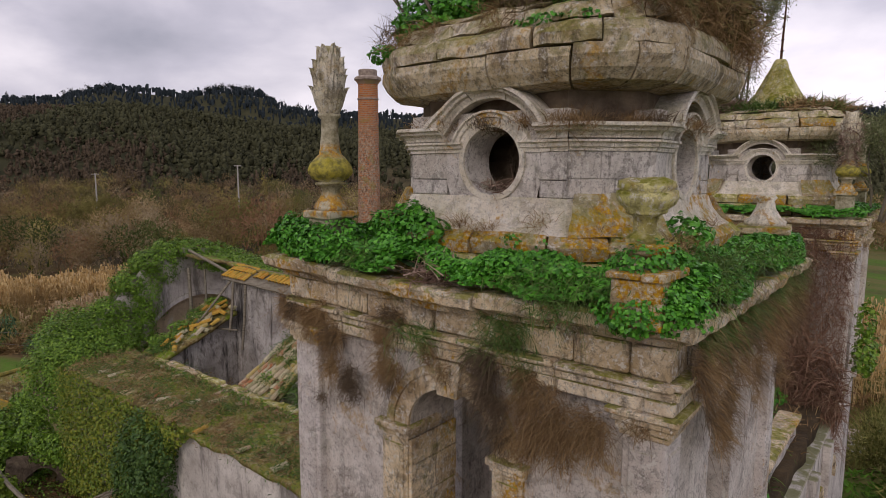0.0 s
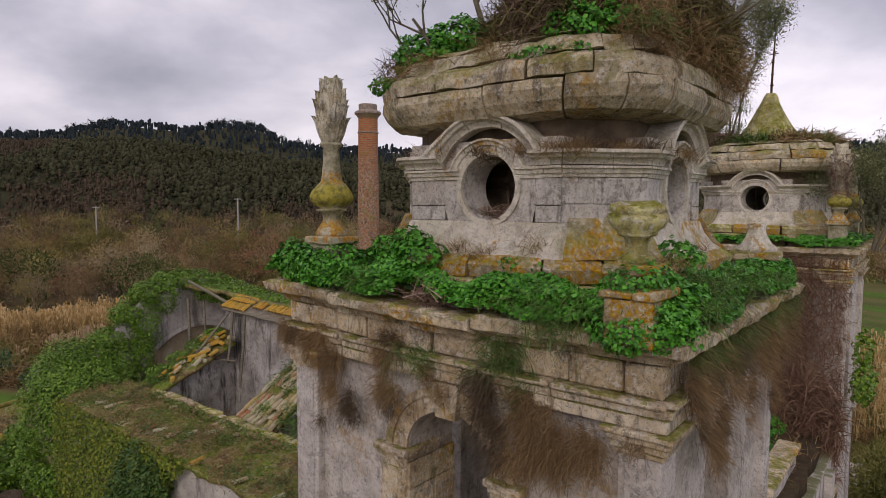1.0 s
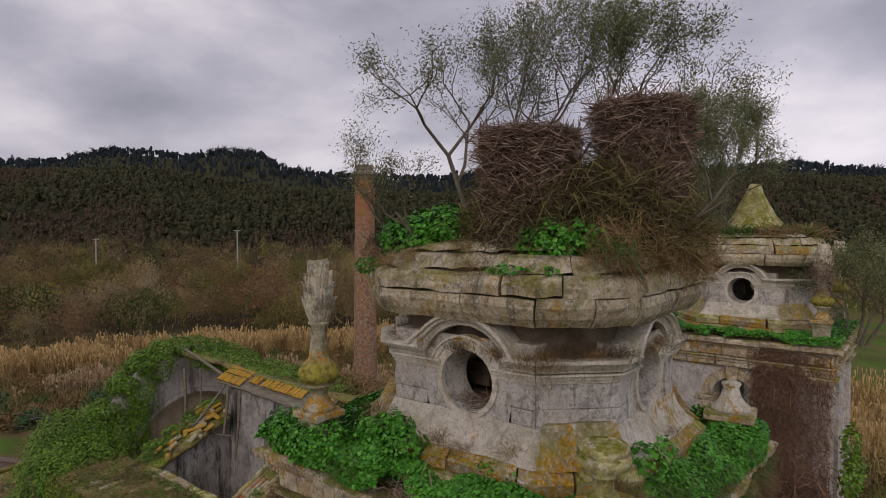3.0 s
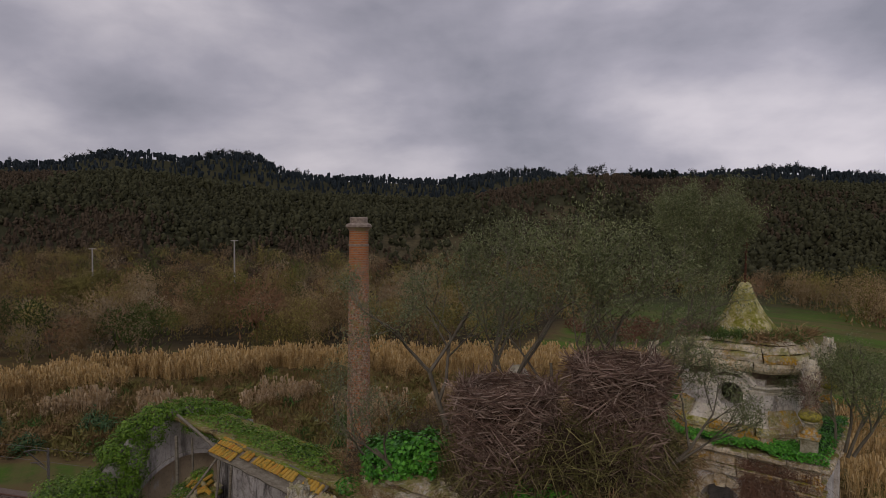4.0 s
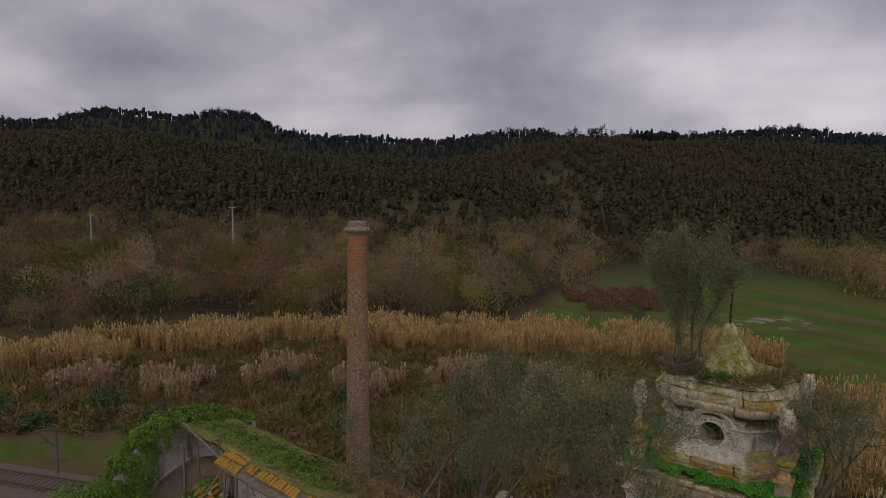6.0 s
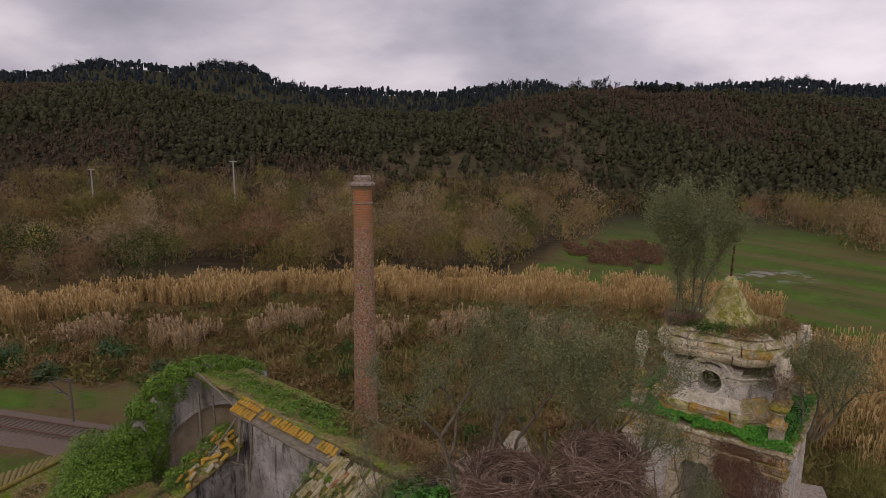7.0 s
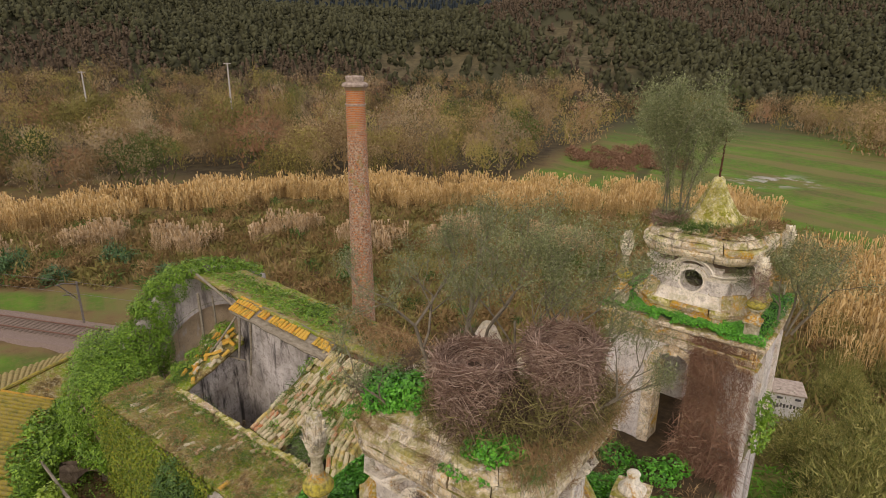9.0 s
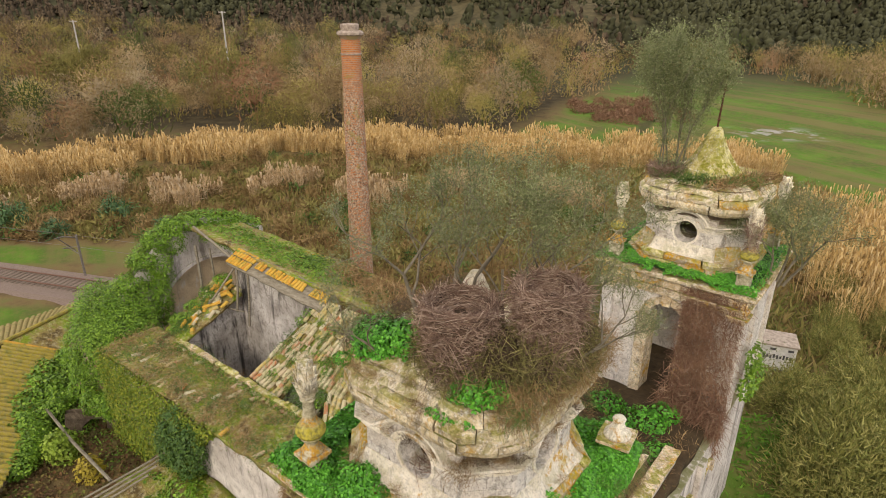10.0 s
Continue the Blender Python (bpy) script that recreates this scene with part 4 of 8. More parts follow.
corner_block = thing("corner_pedestal", "broken corner pedestal with orange lichen, weeds growing on top", "pedestal", (CX1 + 2.28, CY1 - 2.85, 0))
for name, b, seed in (("die", (-0.24, 0.22, 0.0, 0.6, 11.56, 11.97), 3), ("cap_stone", (-0.28, 0.02, -0.03, 0.34, 11.975, 12.04), 5), ("cap_stone", (0.03, 0.25, -0.02, 0.63, 11.975, 12.05), 7)):
    bm = bmesh.new()
    box(bm, *b, 0.012, 0.01, seed)
    bmesh.ops.subdivide_edges(bm, edges=bm.edges, cuts=2, use_grid_fill=True)
    roughen(bm, 0.007, 6.0, seed)
    part(name, bm, STONE_LICHEN, corner_block)

# ---- building under the pavilions and the ruined wing beside it ----
def plaster_material(name, light, dark, streaks):
    m = Nodes(name)
    base = m.ramp(m.noise(0.9, 6, 0.62), (0.3, dark), (0.62, light))
    run = m.step(m.noise(0.8, 8, 0.72, 0.6, (1.5, 1.5, 0.28)), 0.5, 0.6)
    base = m.mix(m.math("MULTIPLY", run, streaks), base, (0.045, 0.042, 0.04))
    pale = m.step(m.noise(1.6, 5, 0.6, 0.3, (1.0, 1.0, 0.4)), 0.58, 0.66)
    base = m.mix(m.math("MULTIPLY", pale, 0.5), base, (0.50, 0.48, 0.45))
    flake = m.step(m.noise(3.4, 9, 0.76, 0.3), 0.53, 0.57)
    base = m.mix(m.math("MULTIPLY", flake, 0.5 * streaks), base, (0.14, 0.115, 0.095))
    speck = m.step(m.noise(17, 8, 0.8), 0.55, 0.60)
    base = m.mix(m.math("MULTIPLY", speck, 0.45), base, (0.09, 0.08, 0.07))
    moss = m.math("MULTIPLY", m.step(m.up(), 0.3, 0.8), m.step(m.noise(3, 4), 0.35, 0.5))
    base = m.mix(m.math("MULTIPLY", moss, 0.8), base, (0.14, 0.15, 0.04))
    return m.done(base, 0.95, m.noise(14, 6, 0.7), 0.03)


def moss_roof_material():
    m = Nodes("mossy_collapsed_roof")
    base = m.ramp(m.noise(0.8, 6, 0.66), (0.38, (0.10, 0.068, 0.026)), (0.47, (0.27, 0.21, 0.075)), (0.58, (0.17, 0.24, 0.018)))
    base = m.mix(m.math("MULTIPLY", m.step(m.noise(4.5, 8, 0.76), 0.52, 0.57), 0.55), base, (0.44, 0.39, 0.24))
    base = m.mix(m.math("MULTIPLY", m.step(m.noise(2.7, 7, 0.7), 0.62, 0.66), 0.6), base, (0.34, 0.13, 0.04))
    base = m.mix(m.math("MULTIPLY", m.step(m.noise(11, 8, 0.8), 0.53, 0.58), 0.6), base, (0.045, 0.035, 0.015))
    return m.done(base, 0.97, m.noise(9, 6, 0.75), 0.12)


def tile_material(name, fresh, pale, yellow):
    m = Nodes(name)
    rnd = m.t.nodes.new("ShaderNodeObjectInfo").outputs["Random"]
    isl = m.t.nodes.new("ShaderNodeNewGeometry").outputs["Random Per Island"]
    both = m.math("FRACT", m.math("ADD", rnd, isl), 0.0)
    base = m.ramp(both, (0.0, fresh), (0.35, pale), (0.7, yellow), (1.0, pale))
    base = m.mix(m.step(m.noise(6, 5, 0.7), 0.45, 0.62), base, pale)
    base = m.mix(m.math("MULTIPLY", m.step(m.noise(3, 5, 0.65), 0.5, 0.64), 0.7), base, (0.13, 0.14, 0.03))
    base = m.mix(m.math("MULTIPLY", m.step(m.noise(25, 4, 0.7), 0.52, 0.68), 0.5), base, (0.06, 0.05, 0.035))
    return m.done(base, 0.92, m.noise(30, 5, 0.7), 0.012)


WHITEWASH = plaster_material("stained_whitewash", (0.66, 0.62, 0.58), (0.38, 0.34, 0.31), 0.6)
GREY_PLASTER = plaster_material("grey_stained_plaster", (0.52, 0.49, 0.46), (0.24, 0.22, 0.20), 0.95)
BEIGE_PLASTER = plaster_material("beige_plaster", (0.50, 0.39, 0.26), (0.36, 0.28, 0.18), 0.3)
MOSS_ROOF = moss_roof_material()
TILE = tile_material("lichened_roof_tile", (0.36, 0.13, 0.05), (0.46, 0.42, 0.29), (0.40, 0.30, 0.09))
TILE_YELLOW = tile_material("yellow_lichened_tile", (0.48, 0.20, 0.03), (0.50, 0.32, 0.06), (0.52, 0.27, 0.03))
TIMBER = plain_material("grey_weathered_timber", (0.13, 0.11, 0.08), (0.28, 0.25, 0.19), 3, 0.9, 0.01, (1, 1, 6))
SOIL = plain_material("dark_leafy_soil", (0.035, 0.025, 0.014), (0.09, 0.06, 0.03), 2.5, 0.97, 0.06)
BRICK_TRIM = plain_material("pale_chimney_cap", (0.20, 0.15, 0.12), (0.42, 0.35, 0.29), 5, 0.9)


def uneven_slab(name, corners, thick, nx, ny, bump, material, parent, label="", seed=0.0):
    """A worn slab over four corners (two along the eave, two along the top), with a broken uneven surface."""
    a, b, c, d = [Vector(p) for p in corners]
    bm = bmesh.new()
    top, bot = [], []
    for j in range(ny + 1):
        v = j / ny
        rt, rb = [], []
        for i in range(nx + 1):
            u = i / nx
            p = (a * (1 - u) + b * u) * (1 - v) + (d * (1 - u) + c * u) * v
            rim = i in (0, nx) or j in (0, ny)
            q = p + Vector((noise.noise(p * 1.1 + Vector((seed, 0, 0))) * 0.12 * rim, noise.noise(p * 0.9 + Vector((0, seed, 3))) * 0.12 * rim,
                            bump * (noise.noise(p * 0.8 + Vector((seed, 5, 0))) + 0.5 * noise.noise(p * 2.7) + 0.35 * noise.noise(p * 6.0))))
            rt.append(bm.verts.new(q))
            rb.append(bm.verts.new(q - Vector((0, 0, thick))))
        top.append(rt)
        bot.append(rb)
    for j in range(ny):
        for i in range(nx):
            bm.faces.new((top[j][i], top[j][i + 1], top[j + 1][i + 1], top[j + 1][i]))
            bm.faces.new((bot[j][i], bot[j + 1][i], bot[j + 1][i + 1], bot[j][i + 1]))
    for i in range(nx):
        bm.faces.new((top[0][i], bot[0][i], bot[0][i + 1], top[0][i + 1]))
        bm.faces.new((top[ny][i], top[ny][i + 1], bot[ny][i + 1], bot[ny][i]))
    for j in range(ny):
        bm.faces.new((top[j][0], top[j + 1][0], bot[j + 1][0], bot[j][0]))
        bm.faces.new((top[j][nx], bot[j][nx], bot[j + 1][nx], top[j + 1][nx]))
    return part(name, bm, material, parent, label, True)


def block_part(name, x0, x1, y0, y1, z0, z1, material, parent, label="", bevel=0.02):
    bm = bmesh.new()
    box(bm, x0, x1, y0, y1, z0, z1, bevel)
    return part(name, bm, material, parent, label)


def canal_tile_mesh(length=0.46, width=0.2, rise=0.075):
    bm = bmesh.new()
    rows = []
    for y, k in ((0, 1.08), (length, 0.9)):
        rows.append([[bm.verts.new((width / 2 * k * math.cos(a), y, rise * k * math.sin(a) - t)) for a in (math.pi * i / 4 for i in range(5))] for t in (0, 0.018)])
    (o0, i0), (o1, i1) = rows
    for k in range(4):
        bm.faces.new((o0[k], o0[k + 1], o1[k + 1], o1[k]))
        bm.faces.new((i0[k], i1[k], i1[k + 1], i0[k + 1]))
        bm.faces.new((o0[k], i0[k], i0[k + 1], o0[k + 1]))
    bmesh.ops.recalc_face_normals(bm, faces=bm.faces)
    me = bpy.data.meshes.new("roof_tile")
    bm.to_mesh(me)
    bm.free()
    return me


TILE_MESH, TILE_MESH_YELLOW = canal_tile_mesh(), canal_tile_mesh()
TILE_MESH.materials.append(TILE)
TILE_MESH_YELLOW.materials.append(TILE_YELLOW)


def lay_tiles(parent, eave_a, eave_b, top_a, top_b, rng, mesh, pitch=0.235, course=0.38, drop=0.1, skew=4.0, lift=0.03, limit=400):
    """Rows of canal tiles over a slope, some lost or slipped."""
    ea, eb, ta, tb = [Vector(p) for p in (eave_a, eave_b, top_a, top_b)]
    count = int((eb - ea).length / pitch)
    rows = max(1, int(((ta - ea).length + (tb - eb).length) / 2 / course))
    made = 0
    for j in range(rows):
        for i in range(count):
            if rng.uniform() < drop or made >= limit:
                continue
            u, v = (i + 0.5) / count, j / rows
            p = (ea * (1 - u) + eb * u) * (1 - v) + (ta * (1 - u) + tb * u) * v
            up_way = ((ta * (1 - u) + tb * u) - (ea * (1 - u) + eb * u)).normalized()
            across = (eb - ea).normalized()
            nrm = across.cross(up_way).normalized()
            across = up_way.cross(nrm)
            m = Matrix((across, up_way, nrm)).transposed().to_4x4()
            m.translation = p + nrm * (lift + rng.uniform(-0.012, 0.02))
            ob = new("roof_tile", mesh)
            ob.parent = parent
            ob.matrix_basis = m @ pose(0, 0, 0, rng.normal() * 2, rng.normal() * skew, rng.normal() * skew)
            made += 1


def timber(parent, pts, r, name="rafter"):
    bm = bmesh.new()
    tube(bm, pts, [r] * len(pts), 6)
    return part(name, bm, TIMBER, parent)


RU = np.random.default_rng(31)

# the block that carries the pavilions
palace = thing("palace_wing", "stained whitewashed palace wing with a weed-grown roof terrace between pavilions", "building", (0, 0, 0))
block_part("outer_wall", -9.2, -3.5, 6.65, 26.2, -2.0, FLOOR - 0.45, WHITEWASH, palace, "tall stained outer wall")
uneven_slab("terrace", [(-9.2, 6.7, FLOOR), (-3.75, 6.7, FLOOR), (-3.75, 26.2, FLOOR), (-9.2, 26.2, FLOOR)], 0.5, 24, 70, 0.10, SOIL, palace, "earth-covered roof terrace")
block_part("parapet", -4.32, -4.0, 12.6, 18.3, FLOOR - 0.5, FLOOR + 0.42, WHITEWASH, palace, "low stone parapet")
block_part("parapet_cap", -4.42, -3.90, 12.6, 18.3, FLOOR + 0.422, FLOOR + 0.56, STONE, palace, "flat pale parapet capping", 0.03)
for k in range(4):
    y = 12.6 + 2.3 * k
    bm = bmesh.new()
    box(bm, -3.5, -3.30, y - 0.28, y + 0.28, -1.0, FLOOR - 0.47, 0.02)
    part("wall_pilaster", bm, WHITEWASH, palace)
    bm = bmesh.new()
    sector(bm, 0, 4.2, 0.62, 0.82, 0, math.pi, -0.1, 0.12, 14)
    bmesh.ops.rotate(bm, verts=bm.verts, cent=(0, 0, 0), matrix=Matrix.Rotation(math.pi / 2, 3, "Z"))
    bmesh.ops.translate(bm, verts=bm.verts, vec=(-3.46, y + 1.15, 0))
    part("window_arch", bm, STONE, palace)

# the roofless wing
ruin = thing("ruined_wing", "roofless ruined wing with stained plaster walls and a collapsed tiled roof", "ruin", (0, 0, 0))
block_part("front_wall", -28.7, -9.3, 10.42, 10.95, -1.2, 4.72, WHITEWASH, ruin, "peeling whitewashed front wall")
block_part("inner_wall", -26.2, -14.2, 12.55, 12.95, -1.2, 4.75, WHITEWASH, ruin)
uneven_slab("moss_roof", [(-28.9, 10.25, 4.92), (-9.3, 10.2, 4.92), (-9.3, 12.95, 5.1), (-28.4, 12.95, 5.1)], 0.16, 110, 16, 0.14, MOSS_ROOF, ruin, "flat strip of roof thick with moss and grass", 2.0)
RC = np.random.default_rng(77)
x = -26.3
while x < -13.2:
    ln = RC.uniform(0.6, 1.3)
    bm = bmesh.new()
    box(bm, x, x + ln - 0.02, 12.72 + RC.uniform(-0.04, 0.03), 13.02 + RC.uniform(-0.03, 0.05), 4.76, 5.24 + RC.uniform(-0.05, 0.06), 0.03, 0.02, int(RC.integers(1e6)))
    part("curb_stone", bm, STONE_MOSSY if RC.uniform() < 0.6 else STONE, ruin)
    x += ln
# end wall of the open room, its top following the lost roof
bm = bmesh.new()
prof = [(12.9, -1.2), (16.4, -1.2), (16.4, 6.75), (15.2, 6.3), (13.9, 5.7), (12.9, 5.1)]
fr = [bm.verts.new((-25.95, y, z)) for y, z in prof]
bk = [bm.verts.new((-26.35, y, z)) for y, z in prof]
bm.faces.new(fr)
bm.faces.new(bk[::-1])
for i in range(len(prof)):
    bm.faces.new((fr[i], fr[(i + 1) % len(prof)], bk[(i + 1) % len(prof)], bk[i]))
part("cross_wall", bm, GREY_PLASTER, ruin, "stained plaster cross wall")
block_part("spine_wall", -26.3, -18.9, 16.42, 16.85, -1.2, 8.05, GREY_PLASTER, ruin, "grey plaster wall with black water stains")
block_part("east_wall", -19.2, -18.8, 12.96, 16.41, -1.2, 5.2, GREY_PLASTER, ruin)
block_part("room_floor", -26.0, -19.0, 12.9, 16.5, -1.4, -0.9, SOIL, ruin)
# far end wall with a blind arch
gable = block_part("end_wall", -31.9, -31.45, 14.6, 21.6, -1.2, 7.0, BEIGE_PLASTER, ruin, "beige end wall with a wide blind arch")
block_part("end_wall", -31.9, -31.45, 12.0, 14.59, -1.2, 5.3, BEIGE_PLASTER, ruin)
bm = bmesh.new()
n = 22
arch = [(17.6 - 3.2 * math.cos(math.pi * i / n), 3.3 + 3.2 * math.sin(math.pi * i / n)) for i in range(n + 1)]
for x in (-31.44, -31.1):
    va = [bm.verts.new((x, y, z)) for y, z in arch]
    vo = [bm.verts.new((x, 12.0 + 9.6 * i / n, 7.4 + 1.6 * math.sin(math.pi * i / n) - 2.1 * max(0.0, 1 - i / n / 0.36))) for i in range(n + 1)]
    for i in range(n):
        bm.faces.new((va[i], va[i + 1], vo[i + 1], vo[i]))
    low = [bm.verts.new(p) for p in ((x, 12.0, 3.3), (x, 21.6, 3.3))]
    bm.faces.new((va[0], vo[0], low[0]))
    bm.faces.new((va[-1], low[1], vo[-1]))
    if x == -31.44:
        first = va
for i in range(n):
    bm.faces.new((first[i], first[i + 1], va[i + 1], va[i]))
part("arch_spandrel", bm, WHITEWASH, gable, "wall above the arch")
bm = bmesh.new()
sector(bm, 0, 3.3, 3.2, 3.42, 0, math.pi, -0.05, 0.2, 26)
bmesh.ops.rotate(bm, verts=bm.verts, cent=(0, 0, 0), matrix=Matrix.Rotation(math.pi / 2, 3, "Z"))
bmesh.ops.translate(bm, verts=bm.verts, vec=(-31.1, 17.6, 0))
part("arch_ring", bm, WHITEWASH, gable)
# roofs that still stand
uneven_slab("rubble_roof", [(-27.6, 12.9, 5.15), (-25.75, 12.9, 5.2), (-25.4, 16.2, 6.75), (-27.6, 16.2, 7.0)], 0.14, 14, 18, 0.10, MOSS_ROOF, ruin, "fallen strip of roof with broken tiles", 4.0)
uneven_slab("back_roof", [(-31.5, 16.75, 8.75), (-11.0, 16.5, 8.35), (-11.0, 19.9, 7.95), (-31.5, 19.9, 8.2)], 0.14, 60, 10, 0.07, MOSS_ROOF, ruin, "mossy rear slope of the roof", 6.0)
front = uneven_slab("front_roof", [(-20.5, 13.95, 5.89), (-10.2, 13.95, 5.89), (-10.2, 16.4, 8.3), (-19.2, 16.4, 8.3)], 0.12, 34, 9, 0.03, MOSS_ROOF, ruin, "standing front slope of lichened clay tiles", 8.0)
low_a = uneven_slab("front_roof", [(-20.9, 13.2, 5.15), (-18.7, 13.1, 5.05), (-18.3, 13.93, 5.87), (-20.5, 13.93, 5.87)], 0.12, 8, 4, 0.04, MOSS_ROOF, ruin, "", 8.0)
low_b = uneven_slab("front_roof", [(-16.0, 13.1, 5.05), (-10.2, 13.2, 5.15), (-10.2, 13.93, 5.87), (-16.5, 13.93, 5.87)], 0.12, 18, 4, 0.03, MOSS_ROOF, ruin, "", 8.0)
lay_tiles(front, (-20.5, 13.95, 5.92), (-13.5, 13.95, 5.92), (-19.2, 16.3, 8.28), (-13.5, 16.3, 8.28), RU, TILE_MESH, 0.24, 0.40, 0.24, 5.0, 0.03, 260)
lay_tiles(low_a, (-20.9, 13.2, 5.18), (-18.7, 13.1, 5.08), (-20.5, 13.93, 5.9), (-18.3, 13.93, 5.9), RU, TILE_MESH, 0.24, 0.38, 0.12, 7.0, 0.03)
lay_tiles(low_b, (-16.0, 13.1, 5.08), (-13.0, 13.2, 5.18), (-16.5, 13.93, 5.9), (-13.0, 13.93, 5.9), RU, TILE_MESH, 0.24, 0.38, 0.15, 7.0, 0.03)
lay_tiles(ruin, (-28.4, 10.35, 4.98), (-10.0, 10.3, 4.98), (-28.2, 12.7, 5.14), (-10.0, 12.7, 5.14), RU, TILE_MESH, 0.42, 0.42, 0.86, 14.0, -0.045)
for x in (-18.0, -17.2, -16.7):
    timber(ruin, [(x, 13.0, 4.85), (x + 0.1, 13.6, 5.4), (x + 0.05, 14.3, 6.05)], 0.05)
block_part("attic_floor", -18.75, -10.0, 12.97, 16.4, 3.4, 3.6, SOIL, ruin)
for k in range(16):
    ob = new("broken_tile", TILE_MESH)
    ob.parent = ruin
    ob.matrix_basis = Matrix.Translation((RU.uniform(-18.4, -16.4), RU.uniform(13.1, 14.6), 3.68 + RU.uniform(0, 0.1))) @ pose(0, 0, 0, RU.uniform(-20, 20), RU.uniform(-30, 30), RU.uniform(0, 360))
ridge = uneven_slab("ridge_strip", [(-26.4, 16.05, 8.12), (-18.9, 15.75, 8.0), (-18.9, 16.75, 8.5), (-26.4, 16.95, 8.6)], 0.06, 20, 3, 0.02, TIMBER, ruin, "sagging ridge boards", 1.0)
lay_tiles(ridge, (-26.4, 16.05, 8.16), (-24.6, 16.0, 8.14), (-26.4, 16.95, 8.63), (-24.6, 16.9, 8.6), RU, TILE_MESH_YELLOW, 0.22, 0.42, 0.0, 2.0, 0.03)
lay_tiles(ridge, (-24.6, 16.3, 8.3), (-18.9, 16.1, 8.2), (-24.6, 16.9, 8.6), (-18.9, 16.75, 8.5), RU, TILE_MESH_YELLOW, 0.23, 0.42, 0.22, 6.0, 0.03)
lay_tiles(ruin, (-22.4, 10.22, 4.98), (-10.0, 10.18, 4.98), (-22.4, 10.6, 5.06), (-10.0, 10.6, 5.06), RU, TILE_MESH_YELLOW, 0.24, 0.4, 0.95, 9.0, 0.02)
lay_tiles(ruin, (-26.3, 12.95, 5.16), (-14.5, 12.95, 5.16), (-26.3, 12.5, 5.2), (-14.5, 12.5, 5.2), RU, TILE_MESH, 0.26, 0.4, 0.25, 9.0, 0.03)
lay_tiles(ruin, (-31.3, 19.9, 8.2), (-11.5, 19.9, 8.0), (-31.3, 19.5, 8.3), (-11.5, 19.5, 8.1), RU, TILE_MESH_YELLOW, 0.3, 0.4, 0.3, 6.0, 0.06)
for k in range(34):
    p = Vector((RU.uniform(-27.1, -25.5), RU.uniform(13.4, 16.1), 0))
    p.z = 5.28 + (p.y - 12.9) * 0.5 + RU.uniform(0, 0.12)
    ob = new("broken_tile", TILE_MESH_YELLOW if RU.uniform() < 0.5 else TILE_MESH)
    ob.parent = ruin
    ob.matrix_basis = Matrix.Translation(p) @ pose(0, 0, 0, 26, RU.uniform(-10, 10), 0) @ pose(0, 0, 0, RU.uniform(-8, 8), RU.uniform(-12, 12), RU.uniform(0, 360))
for a, b, r in (((-30.3, 16.7, 8.95), (-26.3, 16.3, 8.35), 0.07), ((-25.7, 16.1, 8.1), (-26.5, 14.6, 6.0), 0.05), ((-25.4, 16.0, 8.1), (-25.2, 15.6, 5.9), 0.06),
                ((-24.5, 16.0, 8.0), (-24.6, 15.8, 5.2), 0.06), ((-25.9, 15.4, 6.0), (-24.6, 15.6, 6.1), 0.04), ((-29.5, 16.2, 8.2), (-29.1, 16.0, 5.0), 0.08), ((-28.6, 16.5, 8.2), (-28.4, 16.4, 5.6), 0.05),
                ((-19.6, 15.7, 7.9), (-20.3, 14.6, 6.0), 0.05)):
    timber(ruin, [a, ((a[0] + b[0]) / 2 + 0.05, (a[1] + b[1]) / 2, (a[2] + b[2]) / 2), b], r)

# lean-to below the front wall
lean = thing("lean_to_shed", "low mossy lean-to roof with bare rafters against the whitewashed wall", "shed", (0, 0, 0))
uneven_slab("shed_roof", [(-24.0, 6.6, 0.75), (-13.0, 6.6, 0.75), (-13.0, 10.35, 1.9), (-23.4, 10.35, 1.9)], 0.12, 40, 14, 0.09, MOSS_ROOF, lean, "sunken mossy roof", 3.0)
block_part("shed_wall", -23.6, -13.0, 6.8, 7.1, -1.2, 0.62, WHITEWASH, lean)
block_part("shed_end_wall", -23.6, -23.3, 7.1, 10.35, -1.2, 0.62, WHITEWASH, lean)
for k in range(4):
    timber(lean, [(-24.3 + 0.3 * k, 6.5 + 0.12 * k, 0.95), (-23.0 + 0.25 * k, 10.2 - 0.5 * k, 2.02)], 0.05)


# lower tiled roofs
def ribbed_roof(name, corners, parent, material, pitch=0.24, label=""):
    a, b, c, d = [np.array(p, float) for p in corners]
    cols, rows = int(np.linalg.norm(b - a) / pitch) * 4, 14
    U, V = np.meshgrid(np.linspace(0, 1, cols + 1), np.linspace(0, 1, rows + 1), indexing="ij")
    P = (a * (1 - U[..., None]) + b * U[..., None]) * (1 - V[..., None]) + (d * (1 - U[..., None]) + c * U[..., None]) * V[..., None]
    P[..., 2] += 0.15 * np.array([0, 0.8, 1.0, 0.8])[np.arange(cols + 1) % 4][:, None] + 0.02 * ((V * rows) % 2) + 0.03 * np.sin(P[..., 0] * 1.3) * np.cos(P[..., 1] * 1.1)
    i = (np.arange(cols)[:, None] * (rows + 1) + np.arange(rows)[None]).ravel()
    me = np_mesh(name, P.reshape(-1, 3), np.stack([i, i + rows + 1, i + rows + 2, i + 1], 1))
    return link_mesh(name, me, material, parent, label)


